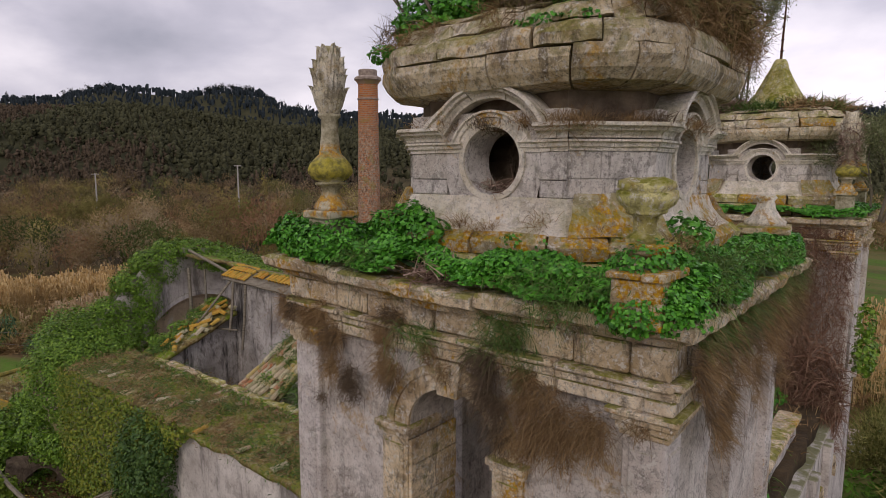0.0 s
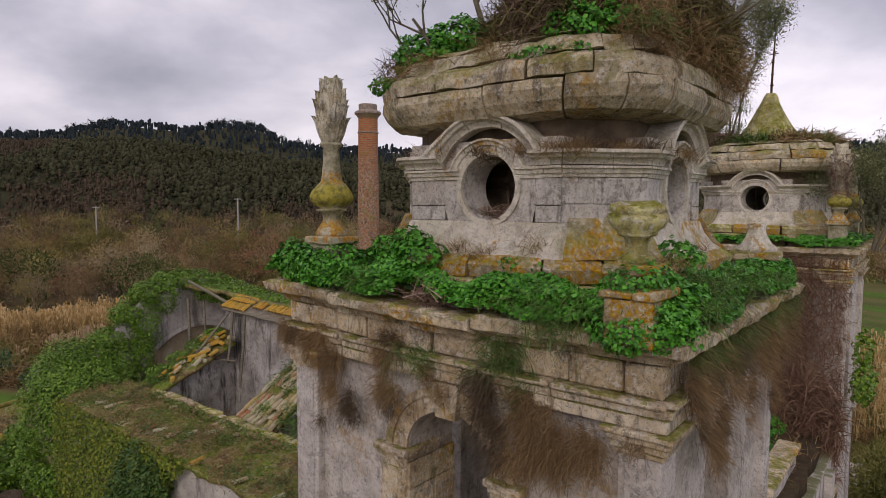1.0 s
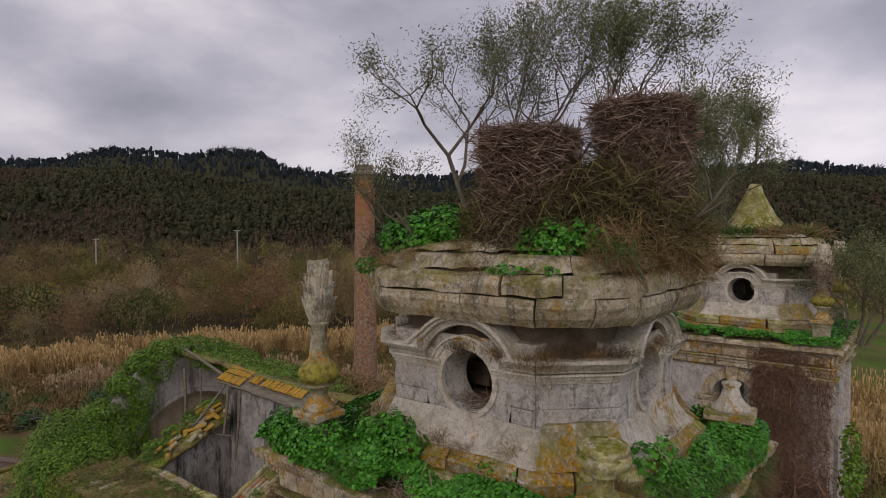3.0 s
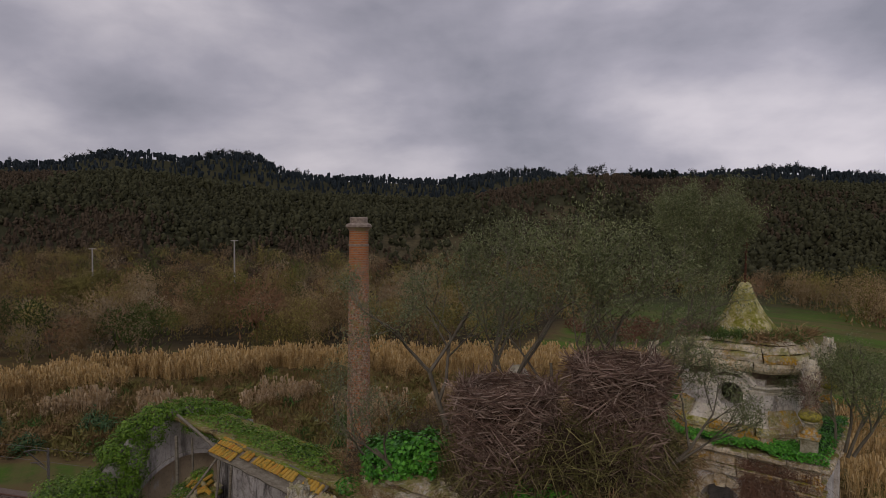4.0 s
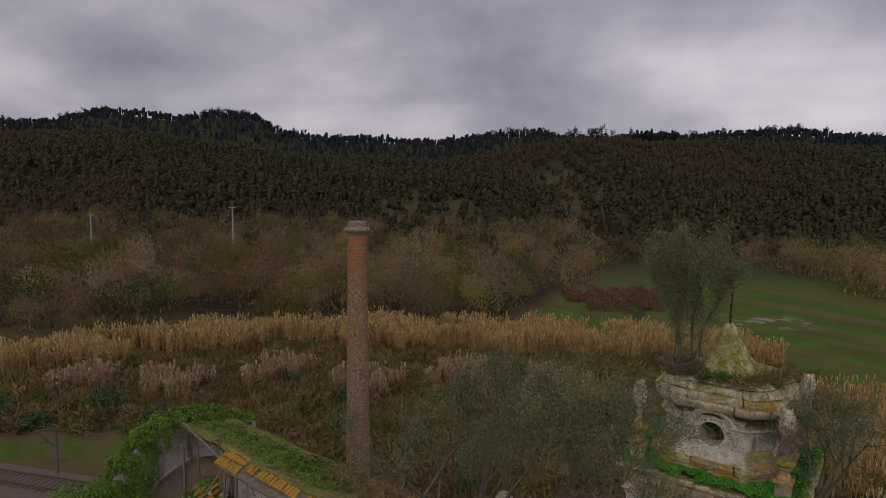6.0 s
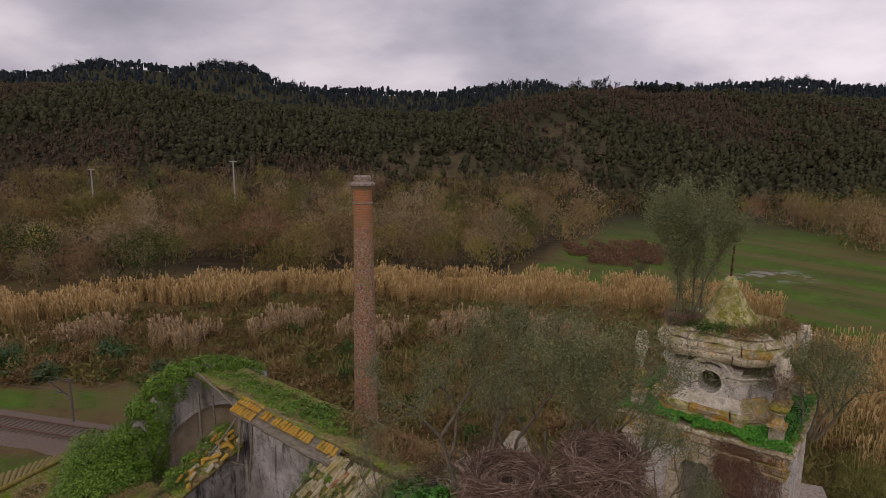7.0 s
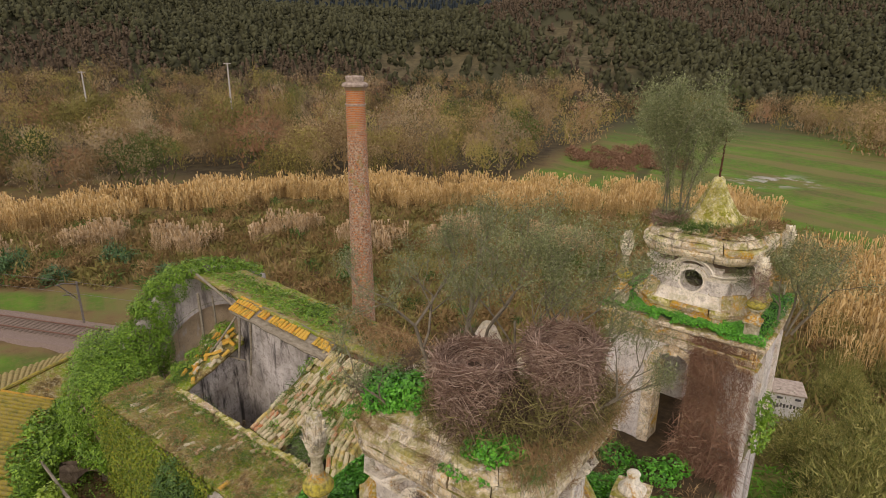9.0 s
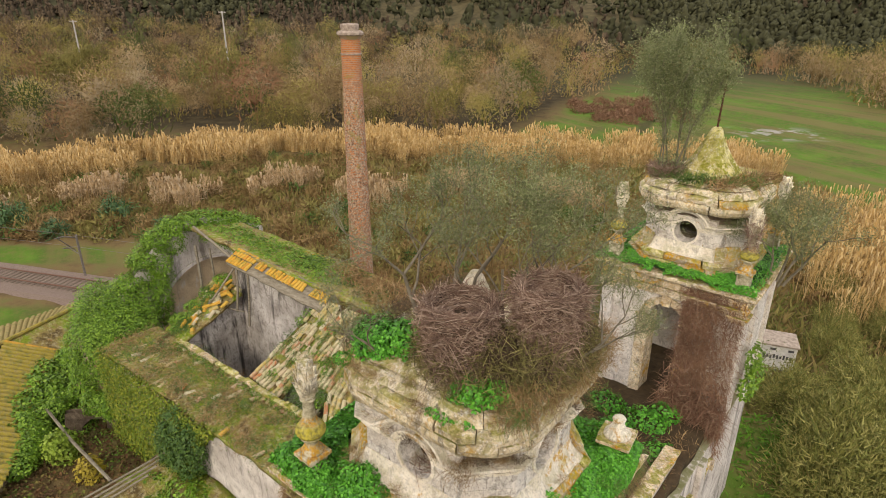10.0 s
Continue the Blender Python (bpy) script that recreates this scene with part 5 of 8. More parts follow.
TILE_OLD = tile_material("mossy_yellow_tile_roof", (0.17, 0.11, 0.032), (0.30, 0.24, 0.095), (0.30, 0.24, 0.022))
house = thing("low_house", "low farm building with mossy yellow-lichened tiled roofs", "house", (0, 0, 0))
foot = [(-43.6, 14.3), (-40.3, 12.6), (-37.6, 11.0), (-27.0, 3.5), (-28.4, 1.4), (-38.0, 2.0), (-44.0, 5.0)]
bm = bmesh.new()
lo_ring, hi_ring = [[bm.verts.new((x, y, z)) for x, y in foot] for z in (-9.0, 0.45)]
bm.faces.new(hi_ring)
bm.faces.new(lo_ring[::-1])
for i in range(len(foot)):
    j = (i + 1) % len(foot)
    bm.faces.new((lo_ring[i], lo_ring[j], hi_ring[j], hi_ring[i]))
part("house_wall", bm, BEIGE_PLASTER, house)
ribbed_roof("front_slope", [(-37.4, 11.35, 0.62), (-25.9, 3.25, 0.5), (-27.4, 0.8, 1.9), (-38.8, 8.8, 2.05)], house, TILE_OLD, 0.36, "yellow-green tiled slope")
ribbed_roof("rear_slope", [(-43.9, 14.9, 0.6), (-44.4, 4.0, 0.6), (-37.2, 3.2, 2.05), (-40.1, 12.9, 2.05)], house, TILE_OLD, 0.36, "greyer tiled slope")
uneven_slab("end_slope", [(-37.45, 11.3, 0.66), (-40.05, 12.95, 2.0), (-39.45, 10.85, 2.03), (-38.8, 8.75, 2.05)], 0.12, 14, 10, 0.05, MOSS_ROOF, house, "sunken end slope brown with lichen", 5.0)
for a, b in (((-40.1, 12.9, 2.1), (-37.6, 4.4, 2.1)), ((-38.8, 8.75, 2.12), (-37.45, 11.3, 0.7))):
    bm = bmesh.new()
    tube(bm, [a, [(p + q) / 2 for p, q in zip(a, b)], b], [0.13, 0.13, 0.13], 8)
    roughen(bm, 0.03, 3.0)
    part("ridge_tiles", bm, TILE_YELLOW if a[1] < 9 else TILE_OLD, house)
bm = bmesh.new()
verge = [bm.verts.new(p) for p in ((-43.8, 14.6, 0.5), (-40.15, 12.95, 1.95), (-37.5, 11.2, 0.55), (-37.5, 11.0, -2.0), (-43.4, 14.2, -2.0))]
bm.faces.new(verge)
part("gable_wall", bm, BEIGE_PLASTER, house)

# courtyard between
DARK_ROCK = plain_material("dark_damp_rock", (0.07, 0.05, 0.035), (0.19, 0.15, 0.11), 3, 0.95, 0.06)
yard = thing("courtyard_wall", "broken stone courtyard wall with an arched hole", "wall", (0, 0, 0))
bm = bmesh.new()
arch_wall(bm, -1.2, 1.1, -0.25, 0.25, 0, 1.45, 0.1, 0.5, 0.4)
roughen(bm, 0.2, 1.9)
bmesh.ops.rotate(bm, verts=bm.verts, cent=(0, 0, 0), matrix=Matrix.Rotation(radians(55), 3, "Z"))
bmesh.ops.translate(bm, verts=bm.verts, vec=(-30.6, 9.7, -0.6))
part("arch", bm, DARK_ROCK, yard, "rough stone arch")
block_part("low_wall", -34.0, -31.0, 7.0, 7.5, -1.0, 0.7, DARK_ROCK, yard, "low ivy-grown wall", 0.08)
beam = thing("fallen_beam", "long grey weathered timber beam lying across the courtyard", "beam", (0, 0, 0))
timber(beam, [(-32.0, 8.2, 1.0), (-28.5, 8.0, 0.9), (-24.3, 7.9, 1.05)], 0.08, "log")

# chimney
def chimney_material():
    m = Nodes("old_chimney_brick")
    tc = m.t.nodes.new("ShaderNodeTexCoord")
    br = m.n("ShaderNodeTexBrick", Scale=1.0, Mortar_Size=0.022, Brick_Width=0.28, Row_Height=0.11)
    br.inputs["Color1"].default_value, br.inputs["Color2"].default_value, br.inputs["Mortar"].default_value = (0.56, 0.17, 0.035, 1), (0.32, 0.09, 0.03, 1), (0.31, 0.22, 0.15, 1)
    m.link(tc.outputs["UV"], br.inputs["Vector"])
    sep = m.t.nodes.new("ShaderNodeSeparateXYZ")
    m.link(m.where(), sep.inputs[0])
    z = m.math("ADD", sep.outputs["Z"], m.math("MULTIPLY", m.noise(0.8, 4), 2.5))
    worn = m.math("MULTIPLY", m.step(z, 18.2, 15.5), m.step(m.noise(6, 9, 0.8), 0.42, 0.52))
    base = m.mix(m.math("MULTIPLY", worn, 0.85), br.outputs["Color"], m.ramp(m.noise(7, 8, 0.78), (0.42, (0.085, 0.05, 0.032)), (0.58, (0.46, 0.38, 0.28))))
    base = m.mix(m.math("MULTIPLY", m.step(m.noise(1.3, 5, 0.6), 0.58, 0.66), 0.5), base, (0.22, 0.20, 0.05))
    return m.done(base, 0.95, m.noise(30, 5, 0.7), 0.02)


CHIMNEY_BRICK = chimney_material()


def chimney():
    t = thing("chimney", "tall round brick factory chimney with a corbelled stone cap", "chimney", (-29.75, 28.55, 0))
    n, rows = 32, 60
    V, F, uv = [], [], []
    for j in range(rows + 1):
        z = -7 + 25.15 * j / rows
        r = 0.92 + (0.60 - 0.92) * (z + 7) / 25.2
        for i in range(n + 1):
            a = 2 * math.pi * i / n
            w = r + 0.012 * math.sin(z * 7 + i * 2.1) * math.cos(i * 3.7 + z)
            V.append((w * math.cos(a), w * math.sin(a), z))
    for j in range(rows):
        for i in range(n):
            k = j * (n + 1) + i
            F.append((k, k + 1, k + n + 2, k + n + 1))
    me = np_mesh("shaft", V, F, True)
    layer = me.uv_layers.new(name="UVMap")
    for loop in me.loops:
        k = loop.vertex_index
        layer.data[loop.index].uv = ((k % (n + 1)) / n * 5.4, V[k][2])
    shaft = link_mesh("shaft", me, CHIMNEY_BRICK, t, "weathered brick shaft, orange near the top")
    for name, rowsp, mat in (("band", [(0.61, 17.20), (0.66, 17.22), (0.66, 17.30), (0.61, 17.32)], BRICK_TRIM),
                             ("corbel", [(0.59, 18.10), (0.65, 18.20), (0.70, 18.28), (0.77, 18.36)], CHIMNEY_BRICK),
                             ("cap", [(0.77, 18.36), (0.83, 18.40), (0.83, 18.52), (0.72, 18.60), (0.6, 18.64)], BRICK_TRIM),
                             ("crown", [(0.56, 18.62), (0.58, 18.98), (0.53, 19.02), (0.42, 18.98), (0.4, 18.70)], BRICK_TRIM)):
        bm = bmesh.new()
        lathe(bm, rowsp, 32)
        roughen(bm, 0.012, 5)
        part(name, bm, mat, t)
    return t


chimney()

# ---- railway, hut and poles on the valley floor ----
BALLAST = plain_material("railway_ballast", (0.13, 0.095, 0.075), (0.25, 0.19, 0.155), 9, 0.95, 0.05)
CONCRETE = plain_material("grey_concrete", (0.30, 0.28, 0.26), (0.45, 0.43, 0.40), 6, 0.9)
RAIL_STEEL = plain_material("rusty_rail", (0.10, 0.05, 0.035), (0.18, 0.10, 0.07), 20, 0.6)
STEEL = plain_material("weathered_steel", (0.10, 0.09, 0.08), (0.2, 0.18, 0.16), 10, 0.6)
HUT_WHITE = plain_material("dirty_white_panel", (0.50, 0.49, 0.47), (0.72, 0.71, 0.69), 2.5, 0.7)
HUT_ROOF = plain_material("dirty_flat_roof", (0.22, 0.17, 0.13), (0.42, 0.36, 0.30), 3, 0.9)
DARK = plain_material("dark_grey_paint", (0.05, 0.05, 0.055), (0.10, 0.10, 0.11), 8, 0.6)

rail_dir = Vector((0.914, 0.405, 0)).normalized()
rail_side = Vector((-0.405, 0.914, 0)).normalized()
RAIL_Z = -9.75


def rail_point(a, b, z):
    return Vector((-76.0, 21.2, 0)) + rail_dir * a + rail_side * b + Vector((0, 0, z))


railway = thing("railway_track", "single railway track with rusty rails on a stone ballast bed", "railway", (0, 0, 0))
bm = bmesh.new()
rows = []
for a in np.arange(-90, 31, 3.0):
    rows.append([bm.verts.new(rail_point(float(a), b, z + 0.05 * noise.noise(Vector((a * 0.6, b, 0))))) for b, z in ((-5.2, -10.6), (-3.0, RAIL_Z), (2.6, RAIL_Z), (4.6, -10.6))])
for r0, r1 in zip(rows, rows[1:]):
    for k in range(3):
        bm.faces.new((r0[k], r0[k + 1], r1[k + 1], r1[k]))
part("ballast_bed", bm, BALLAST, railway, "pinkish grey stone ballast")
for b in (-1.05, 1.05):
    bm = bmesh.new()
    tube(bm, [rail_point(-90, b, RAIL_Z + 0.28), rail_point(30, b, RAIL_Z + 0.28)], [0.09, 0.09], 6)
    part("rail", bm, RAIL_STEEL, railway)
bm = bmesh.new()
box(bm, -0.13, 0.13, -1.45, 1.45, 0, 0.22, 0.02)
bmesh.ops.rotate(bm, verts=bm.verts, cent=(0, 0, 0), matrix=Matrix.Rotation(math.atan2(rail_dir.y, rail_dir.x), 3, "Z"))
first = part("sleeper", bm, plain_material("brown_sleeper", (0.10, 0.075, 0.055), (0.2, 0.16, 0.12), 8, 0.95), railway)
first.location = rail_point(-60, 0, RAIL_Z - 0.15)
for k in range(1, 110):
    ob = new("sleeper", first.data)
    ob.parent = railway
    ob.location = rail_point(-60 + 0.7 * k, 0, RAIL_Z - 0.15)

mast = thing("catenary_mast", "steel railway catenary mast with a slanted bracket arm", "mast", tuple(rail_point(4.6, 2.4, -10.3)))
for name, pts, r in (("post", [(0, 0, 0), (0, 0, 5.6)], 0.14), ("arm", [(0, 0, 5.3), (0.9, -1.6, 6.1), (1.5, -2.6, 6.3)], 0.07), ("stay", [(0.2, -0.4, 3.9), (1.3, -2.3, 6.2)], 0.06), ("bracket", [(0.4, -0.8, 4.4), (2.6, -2.4, 5.4)], 0.06), ("lower_tube", [(0, 0, 3.2), (-1.0, -0.9, 4.2)], 0.05)):
    bm = bmesh.new()
    tube(bm, pts, [r] * len(pts), 6)
    part(name, bm, STEEL, mast)
for z, b in ((5.2, 2.0), (4.2, 1.2)):
    w = thing("overhead_wire", "thin railway contact wire along the track", "wire", (0, 0, 0), "overhead wires")
    bm = bmesh.new()
    tube(bm, [rail_point(-60, b, RAIL_Z + z), rail_point(-25, b, RAIL_Z + z - 0.3), rail_point(4.6, b, RAIL_Z + z), rail_point(30, b, RAIL_Z + z - 0.2)], [0.02] * 4, 4)
    part("strand", bm, STEEL, w)


def hut():
    t = thing("site_hut", "dirty white portable hut with a grey door and flat roof", "hut", (-7.1, 56.0, -9.85), turn=18)
    for name, b, mat, lab in (("body", (-2.6, 2.3, -1.2, 1.2, 0, 2.35), HUT_WHITE, "white panel walls"), ("roof", (-2.75, 2.45, -1.35, 1.35, 2.352, 2.52), HUT_ROOF, "stained flat roof"),
                              ("door", (-1.35, -0.55, -1.24, -1.19, 0.1, 2.05), DARK, "grey door"), ("skirting", (-2.55, 2.25, -1.15, 1.15, -0.9, -0.002), DARK, "dark base")):
        bm = bmesh.new()
        box(bm, *b, 0.03)
        part(name, bm, mat, t, lab)
    for k in range(9):
        bm = bmesh.new()
        box(bm, -0.25 + 0.26 * k, -0.1 + 0.26 * k, -1.235, -1.2, 1.05 + 0.08 * (k % 2), 1.5 - 0.06 * (k % 3), 0.0)
        part("painted_mark", bm, DARK, t)
    for x in (0.2, 1.6):
        bm = bmesh.new()
        box(bm, x, x + 0.45, -1.23, -1.19, 1.9, 2.1, 0.0)
        part("vent", bm, DARK, t)
    return t


hut()
for (x, y, top) in ((-228.9, 92.4, 11.5), (-190.5, 123.1, 14.5)):
    z0 = float(ground_height(x, y)) - 0.3
    t = thing("utility_pole", "pale concrete utility pole with a crossarm above the wood", "pole", (x, y, z0), "utility poles")
    bm = bmesh.new()
    tube(bm, [(0, 0, 0), (0, 0, top - z0)], [0.32, 0.24], 8)
    part("post", bm, CONCRETE, t)
    bm = bmesh.new()
    tube(bm, [(-1.0, -0.8, top - z0 - 0.3), (1.0, 0.8, top - z0 - 0.3)], [0.14, 0.14], 6)
    part("crossarm", bm, CONCRETE, t)
lamp_pole = thing("lamp_pole", "thin leaning grey pole behind the pavilion", "pole", (-6.6, 47.0, -8.6))
bm = bmesh.new()
tube(bm, [(0, 0, 0), (0.25, 0.1, 6.5)], [0.09, 0.06], 8)
part("post", bm, CONCRETE, lamp_pole)

# ---- plants on and round the ruins ----
PL = np.random.default_rng(11)
WEED = foliage_material("green_weed_leaf", (0.026, 0.13, 0.012), (0.06, 0.26, 0.02), (0.13, 0.41, 0.045), 0.38)
WEED_SHADE = plain_material("weed_gap_shade", (0.012, 0.04, 0.010), (0.03, 0.075, 0.02), 8, 0.95, 0.03)
GRASS_GREEN = foliage_material("rank_green_grass", (0.05, 0.11, 0.02), (0.08, 0.16, 0.03), (0.14, 0.20, 0.05), 0.6)
GRASS_DRY = foliage_material("dry_hanging_grass", (0.155, 0.09, 0.042), (0.27, 0.17, 0.08), (0.44, 0.305, 0.155), 0.85)
GRASS_DARK = foliage_material("dead_dark_stalks", (0.065, 0.045, 0.028), (0.12, 0.085, 0.054), (0.21, 0.155, 0.10), 0.9)
TWIG = foliage_material("nest_twigs", (0.12, 0.07, 0.052), (0.24, 0.155, 0.118), (0.46, 0.35, 0.28), 0.85)
TWIG_GAP_SHADE = plain_material("nest_core", (0.03, 0.018, 0.012), (0.07, 0.045, 0.03), 14, 0.95, 0.03)
IVY = foliage_material("ivy_leaf", (0.055, 0.125, 0.010), (0.115, 0.235, 0.018), (0.22, 0.36, 0.042), 0.45)
IVY_YELLOW = foliage_material("yellow_green_ivy", (0.065, 0.115, 0.010), (0.135, 0.20, 0.016), (0.28, 0.29, 0.035), 0.5)
IVY_DARK = foliage_material("dark_ivy_leaf", (0.03, 0.075, 0.016), (0.055, 0.125, 0.022), (0.11, 0.19, 0.035), 0.5)
OLIVE = foliage_material("olive_leaf", (0.10, 0.125, 0.045), (0.175, 0.20, 0.085), (0.28, 0.305, 0.16), 0.6)
OLIVE_DARK = foliage_material("dark_olive_leaf", (0.09, 0.11, 0.045), (0.155, 0.18, 0.08), (0.25, 0.27, 0.145), 0.6)
BARK = plain_material("grey_bark", (0.10, 0.085, 0.06), (0.24, 0.21, 0.16), 8, 0.9, 0.01, (1, 1, 0.3))
CREEPER = foliage_material("brown_creeper", (0.14, 0.07, 0.045), (0.22, 0.12, 0.078), (0.33, 0.22, 0.15), 0.9)


def lumps(x, y, k=3.1, seed=0.0):
    return np.sin(x * k + seed) * np.cos(y * k * 0.9 + 1.3 * seed) + 0.5 * np.sin(x * k * 2.3 + y * k * 1.7 + seed)


def ledge_weeds(cx, cy, count, size, sides, seed, xs=(1.0, 1.0), thick=1.0):
    """Dense leafy weeds on the ledge between the drum and the cornice's edge."""
    rng = np.random.default_rng(seed)
    px, py = rng.uniform(-3.25, 2.84, count * 6), rng.uniform(-2.84, 2.84, count * 6)
    ax = np.where(px < 0, -px / xs[0], px / xs[1])
    m = np.maximum(ax, np.abs(py))
    octo = np.maximum(m, (ax + np.abs(py)) * 0.64)
    edge = 2.77 + 0.06 * lumps(px, py, 2.3, seed)
    ok = (octo > 2.12) & (m < edge)
    side = np.where(np.abs(py) > ax, np.where(py < 0, 0, 2), np.where(px > 0, 1, 3))
    ok &= rng.uniform(size=len(px)) < np.array(sides)[side]
    bare = (side == 0) & (np.abs(px + 0.45) < 0.22) & (py < -2.48)
    ok &= ~bare
    px, py, m = px[ok][:count], py[ok][:count], m[ok][:count]
    inward = np.clip((2.72 - m) / 0.5, 0, 1)
    rim = np.clip((2.86 - m) / 0.2, 0.35, 1)
    h = (0.23 + 0.04 * inward + 0.06 * lumps(px, py, 3.4, seed)) * thick
    z = 11.62 + np.maximum(h, 0.10) * rim * rng.uniform(0.7, 1.1, len(px)) + 0.036 * np.maximum(0, -px) * (xs[0] > 1.1)
    out = np.stack([np.where(np.abs(px) >= np.abs(py), np.sign(px), 0), np.where(np.abs(py) > np.abs(px), np.sign(py), 0), np.full(len(px), 1.1)], 1)
    out[:, :2] *= 0.45
    VF = leaves(np.stack([px + cx, py + cy, z], 1), out, size, rng, 0.85, 0.2)
    stuff("ledge_weeds", VF, WEED, "lush green leafy weeds carpeting the cornice ledge", "weeds")
    # sheet below the leaves, its dark green standing for the shade between them
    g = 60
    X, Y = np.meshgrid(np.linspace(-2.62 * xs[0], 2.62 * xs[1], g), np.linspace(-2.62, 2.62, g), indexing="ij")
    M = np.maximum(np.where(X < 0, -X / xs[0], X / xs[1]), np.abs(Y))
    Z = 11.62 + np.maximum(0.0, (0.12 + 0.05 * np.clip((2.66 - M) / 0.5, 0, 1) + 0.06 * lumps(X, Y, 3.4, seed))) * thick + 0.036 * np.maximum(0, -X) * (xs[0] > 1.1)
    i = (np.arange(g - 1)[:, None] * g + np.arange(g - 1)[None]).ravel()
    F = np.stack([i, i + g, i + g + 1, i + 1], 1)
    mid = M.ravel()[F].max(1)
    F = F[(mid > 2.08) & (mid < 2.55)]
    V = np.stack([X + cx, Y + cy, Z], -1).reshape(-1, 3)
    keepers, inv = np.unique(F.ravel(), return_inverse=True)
    stuff("weed_bed", (V[keepers], inv.reshape(-1, 4)), WEED_SHADE, "dark sheet under the ledge weeds, coloured as the shade between leaves", "weeds", True)


def leaf_mound(centres, radii, count, size, material, name, label, category, rng, narrow=0.8, shell=0.75):
    """Leaves over a group of lumpy half-balls, with a dark core left open inside."""
    P, N = [], []
    w = np.array([r[0] * r[2] for r in radii])
    for c, r, k in zip(centres, radii, (count * w / w.sum()).astype(int)):
        d = unit(rng.normal(size=(k, 3)))
        bump = 1 + 0.16 * np.sin(d[:, 0] * 6 + c[0]) * np.cos(d[:, 1] * 5 + c[1]) + 0.10 * np.sin(d[:, 2] * 9 + d[:, 0] * 7)
        P.append(np.array(c) + d * np.array(r) * (bump * rng.uniform(shell, 1.03, k))[:, None])
        N.append(d + np.array([0, 0, 0.5]))
    return stuff(name, leaves(np.concatenate(P), np.concatenate(N), size, rng, narrow), material, label, category)


def tufts(spots, material, name, label, rng, blade=0.0045):
    """Tufts of grass: each spot has a place, a main way, a length, a droop, a count and a spread."""
    sets = []
    for (x, y, z), way, length, droop, count, spread_by in spots:
        p = np.array([x, y, z]) + rng.normal(scale=spread_by, size=(count, 3)) * np.array([1, 1, 0.4])
        w = unit(np.array([way]))[0] * 0.8 + rng.normal(scale=0.5, size=(count, 3))
        sets.append(blades(p, w, np.full(count, length), blade, droop, rng, 4))
    return stuff(name, joined(*sets), material, label, "grass")


# --- near pavilion: ledge, drum and dome ---
ledge_weeds(CX1, CY1, 70000, 0.066, (1.0, 1.0, 0.45, 0.9), 5, (1.16, 1.0), 1.25)
ledge_weeds(CX2, CY2, 12000, 0.08, (1.0, 0.35, 0.4, 0.7), 9, (1.03, 1.05), 0.9)
L1 = lambda x, y, z: (CX1 + x, CY1 + y, z)
leaf_mound([L1(-1.3, -2.12, 12.2), L1(-0.75, -2.15, 12.18), L1(-1.0, -2.05, 12.32)], [(0.35, 0.22, 0.2), (0.4, 0.2, 0.2), (0.3, 0.2, 0.2)], 1300, 0.075, WEED, "weed_clump", "leafy green weed clump at the foot of the drum", "weeds", PL)
leaf_mound([L1(2.22, -2.6, 12.1), L1(2.35, -2.4, 12.12)], [(0.26, 0.26, 0.16), (0.2, 0.2, 0.16)], 900, 0.05, WEED, "weed_clump", "leafy green weed clump on the broken pedestal", "weeds", PL)
leaf_mound([L1(2.45, -2.62, 11.72), L1(2.2, -2.75, 11.66)], [(0.36, 0.26, 0.22), (0.34, 0.22, 0.18)], 3000, 0.05, WEED, "weed_clump", "leafy green weed clump on the cornice corner", "weeds", PL)
leaf_mound([L1(-1.2, -1.35, 14.86), L1(-0.75, -1.2, 15.0), L1(-1.55, -1.0, 14.8)], [(0.55, 0.5, 0.32), (0.5, 0.45, 0.32), (0.5, 0.5, 0.28)], 6500, 0.07, WEED, "dome_weeds", "bright green weeds growing on the dome", "weeds", PL)
leaf_mound([L1(1.05, -1.45, 14.82), L1(1.35, -1.25, 14.86)], [(0.42, 0.34, 0.3), (0.34, 0.34, 0.26)], 3200, 0.065, WEED, "dome_weeds", "bright green weeds growing on the dome", "weeds", PL)
leaf_mound([L1(-1.75, -1.75, 14.45), L1(0.75, -1.95, 14.5), L1(1.2, -1.8, 14.5)], [(0.25, 0.2, 0.12), (0.3, 0.14, 0.06), (0.2, 0.16, 0.07)], 520, 0.06, WEED, "dome_weeds", "small green weeds in the joints of the dome", "weeds", PL)
leaf_mound([L1(2.05, -0.9, 12.2), L1(2.0, -0.2, 12.15)], [(0.25, 0.3, 0.22), (0.2, 0.2, 0.15)], 500, 0.075, WEED, "weed_clump", "leafy green weed clump beside the drum", "weeds", PL)
leaf_mound([L1(0.55, -2.12, 12.14), L1(0.95, -2.08, 12.1)], [(0.13, 0.07, 0.08), (0.1, 0.07, 0.07)], 120, 0.05, WEED, "weed_clump", "small weeds in the plinth joints", "weeds", PL)

leaf_mound([L1(-2.75, -2.5, 12.0), L1(-2.25, -2.6, 11.95), L1(-2.0, -2.35, 12.0), L1(-2.9, -2.1, 11.95)], [(0.42, 0.28, 0.3), (0.42, 0.25, 0.26), (0.36, 0.3, 0.28), (0.3, 0.35, 0.28)], 5200, 0.062, WEED, "weed_clump", "leafy green weeds round the foot of the corner vase", "weeds", PL)


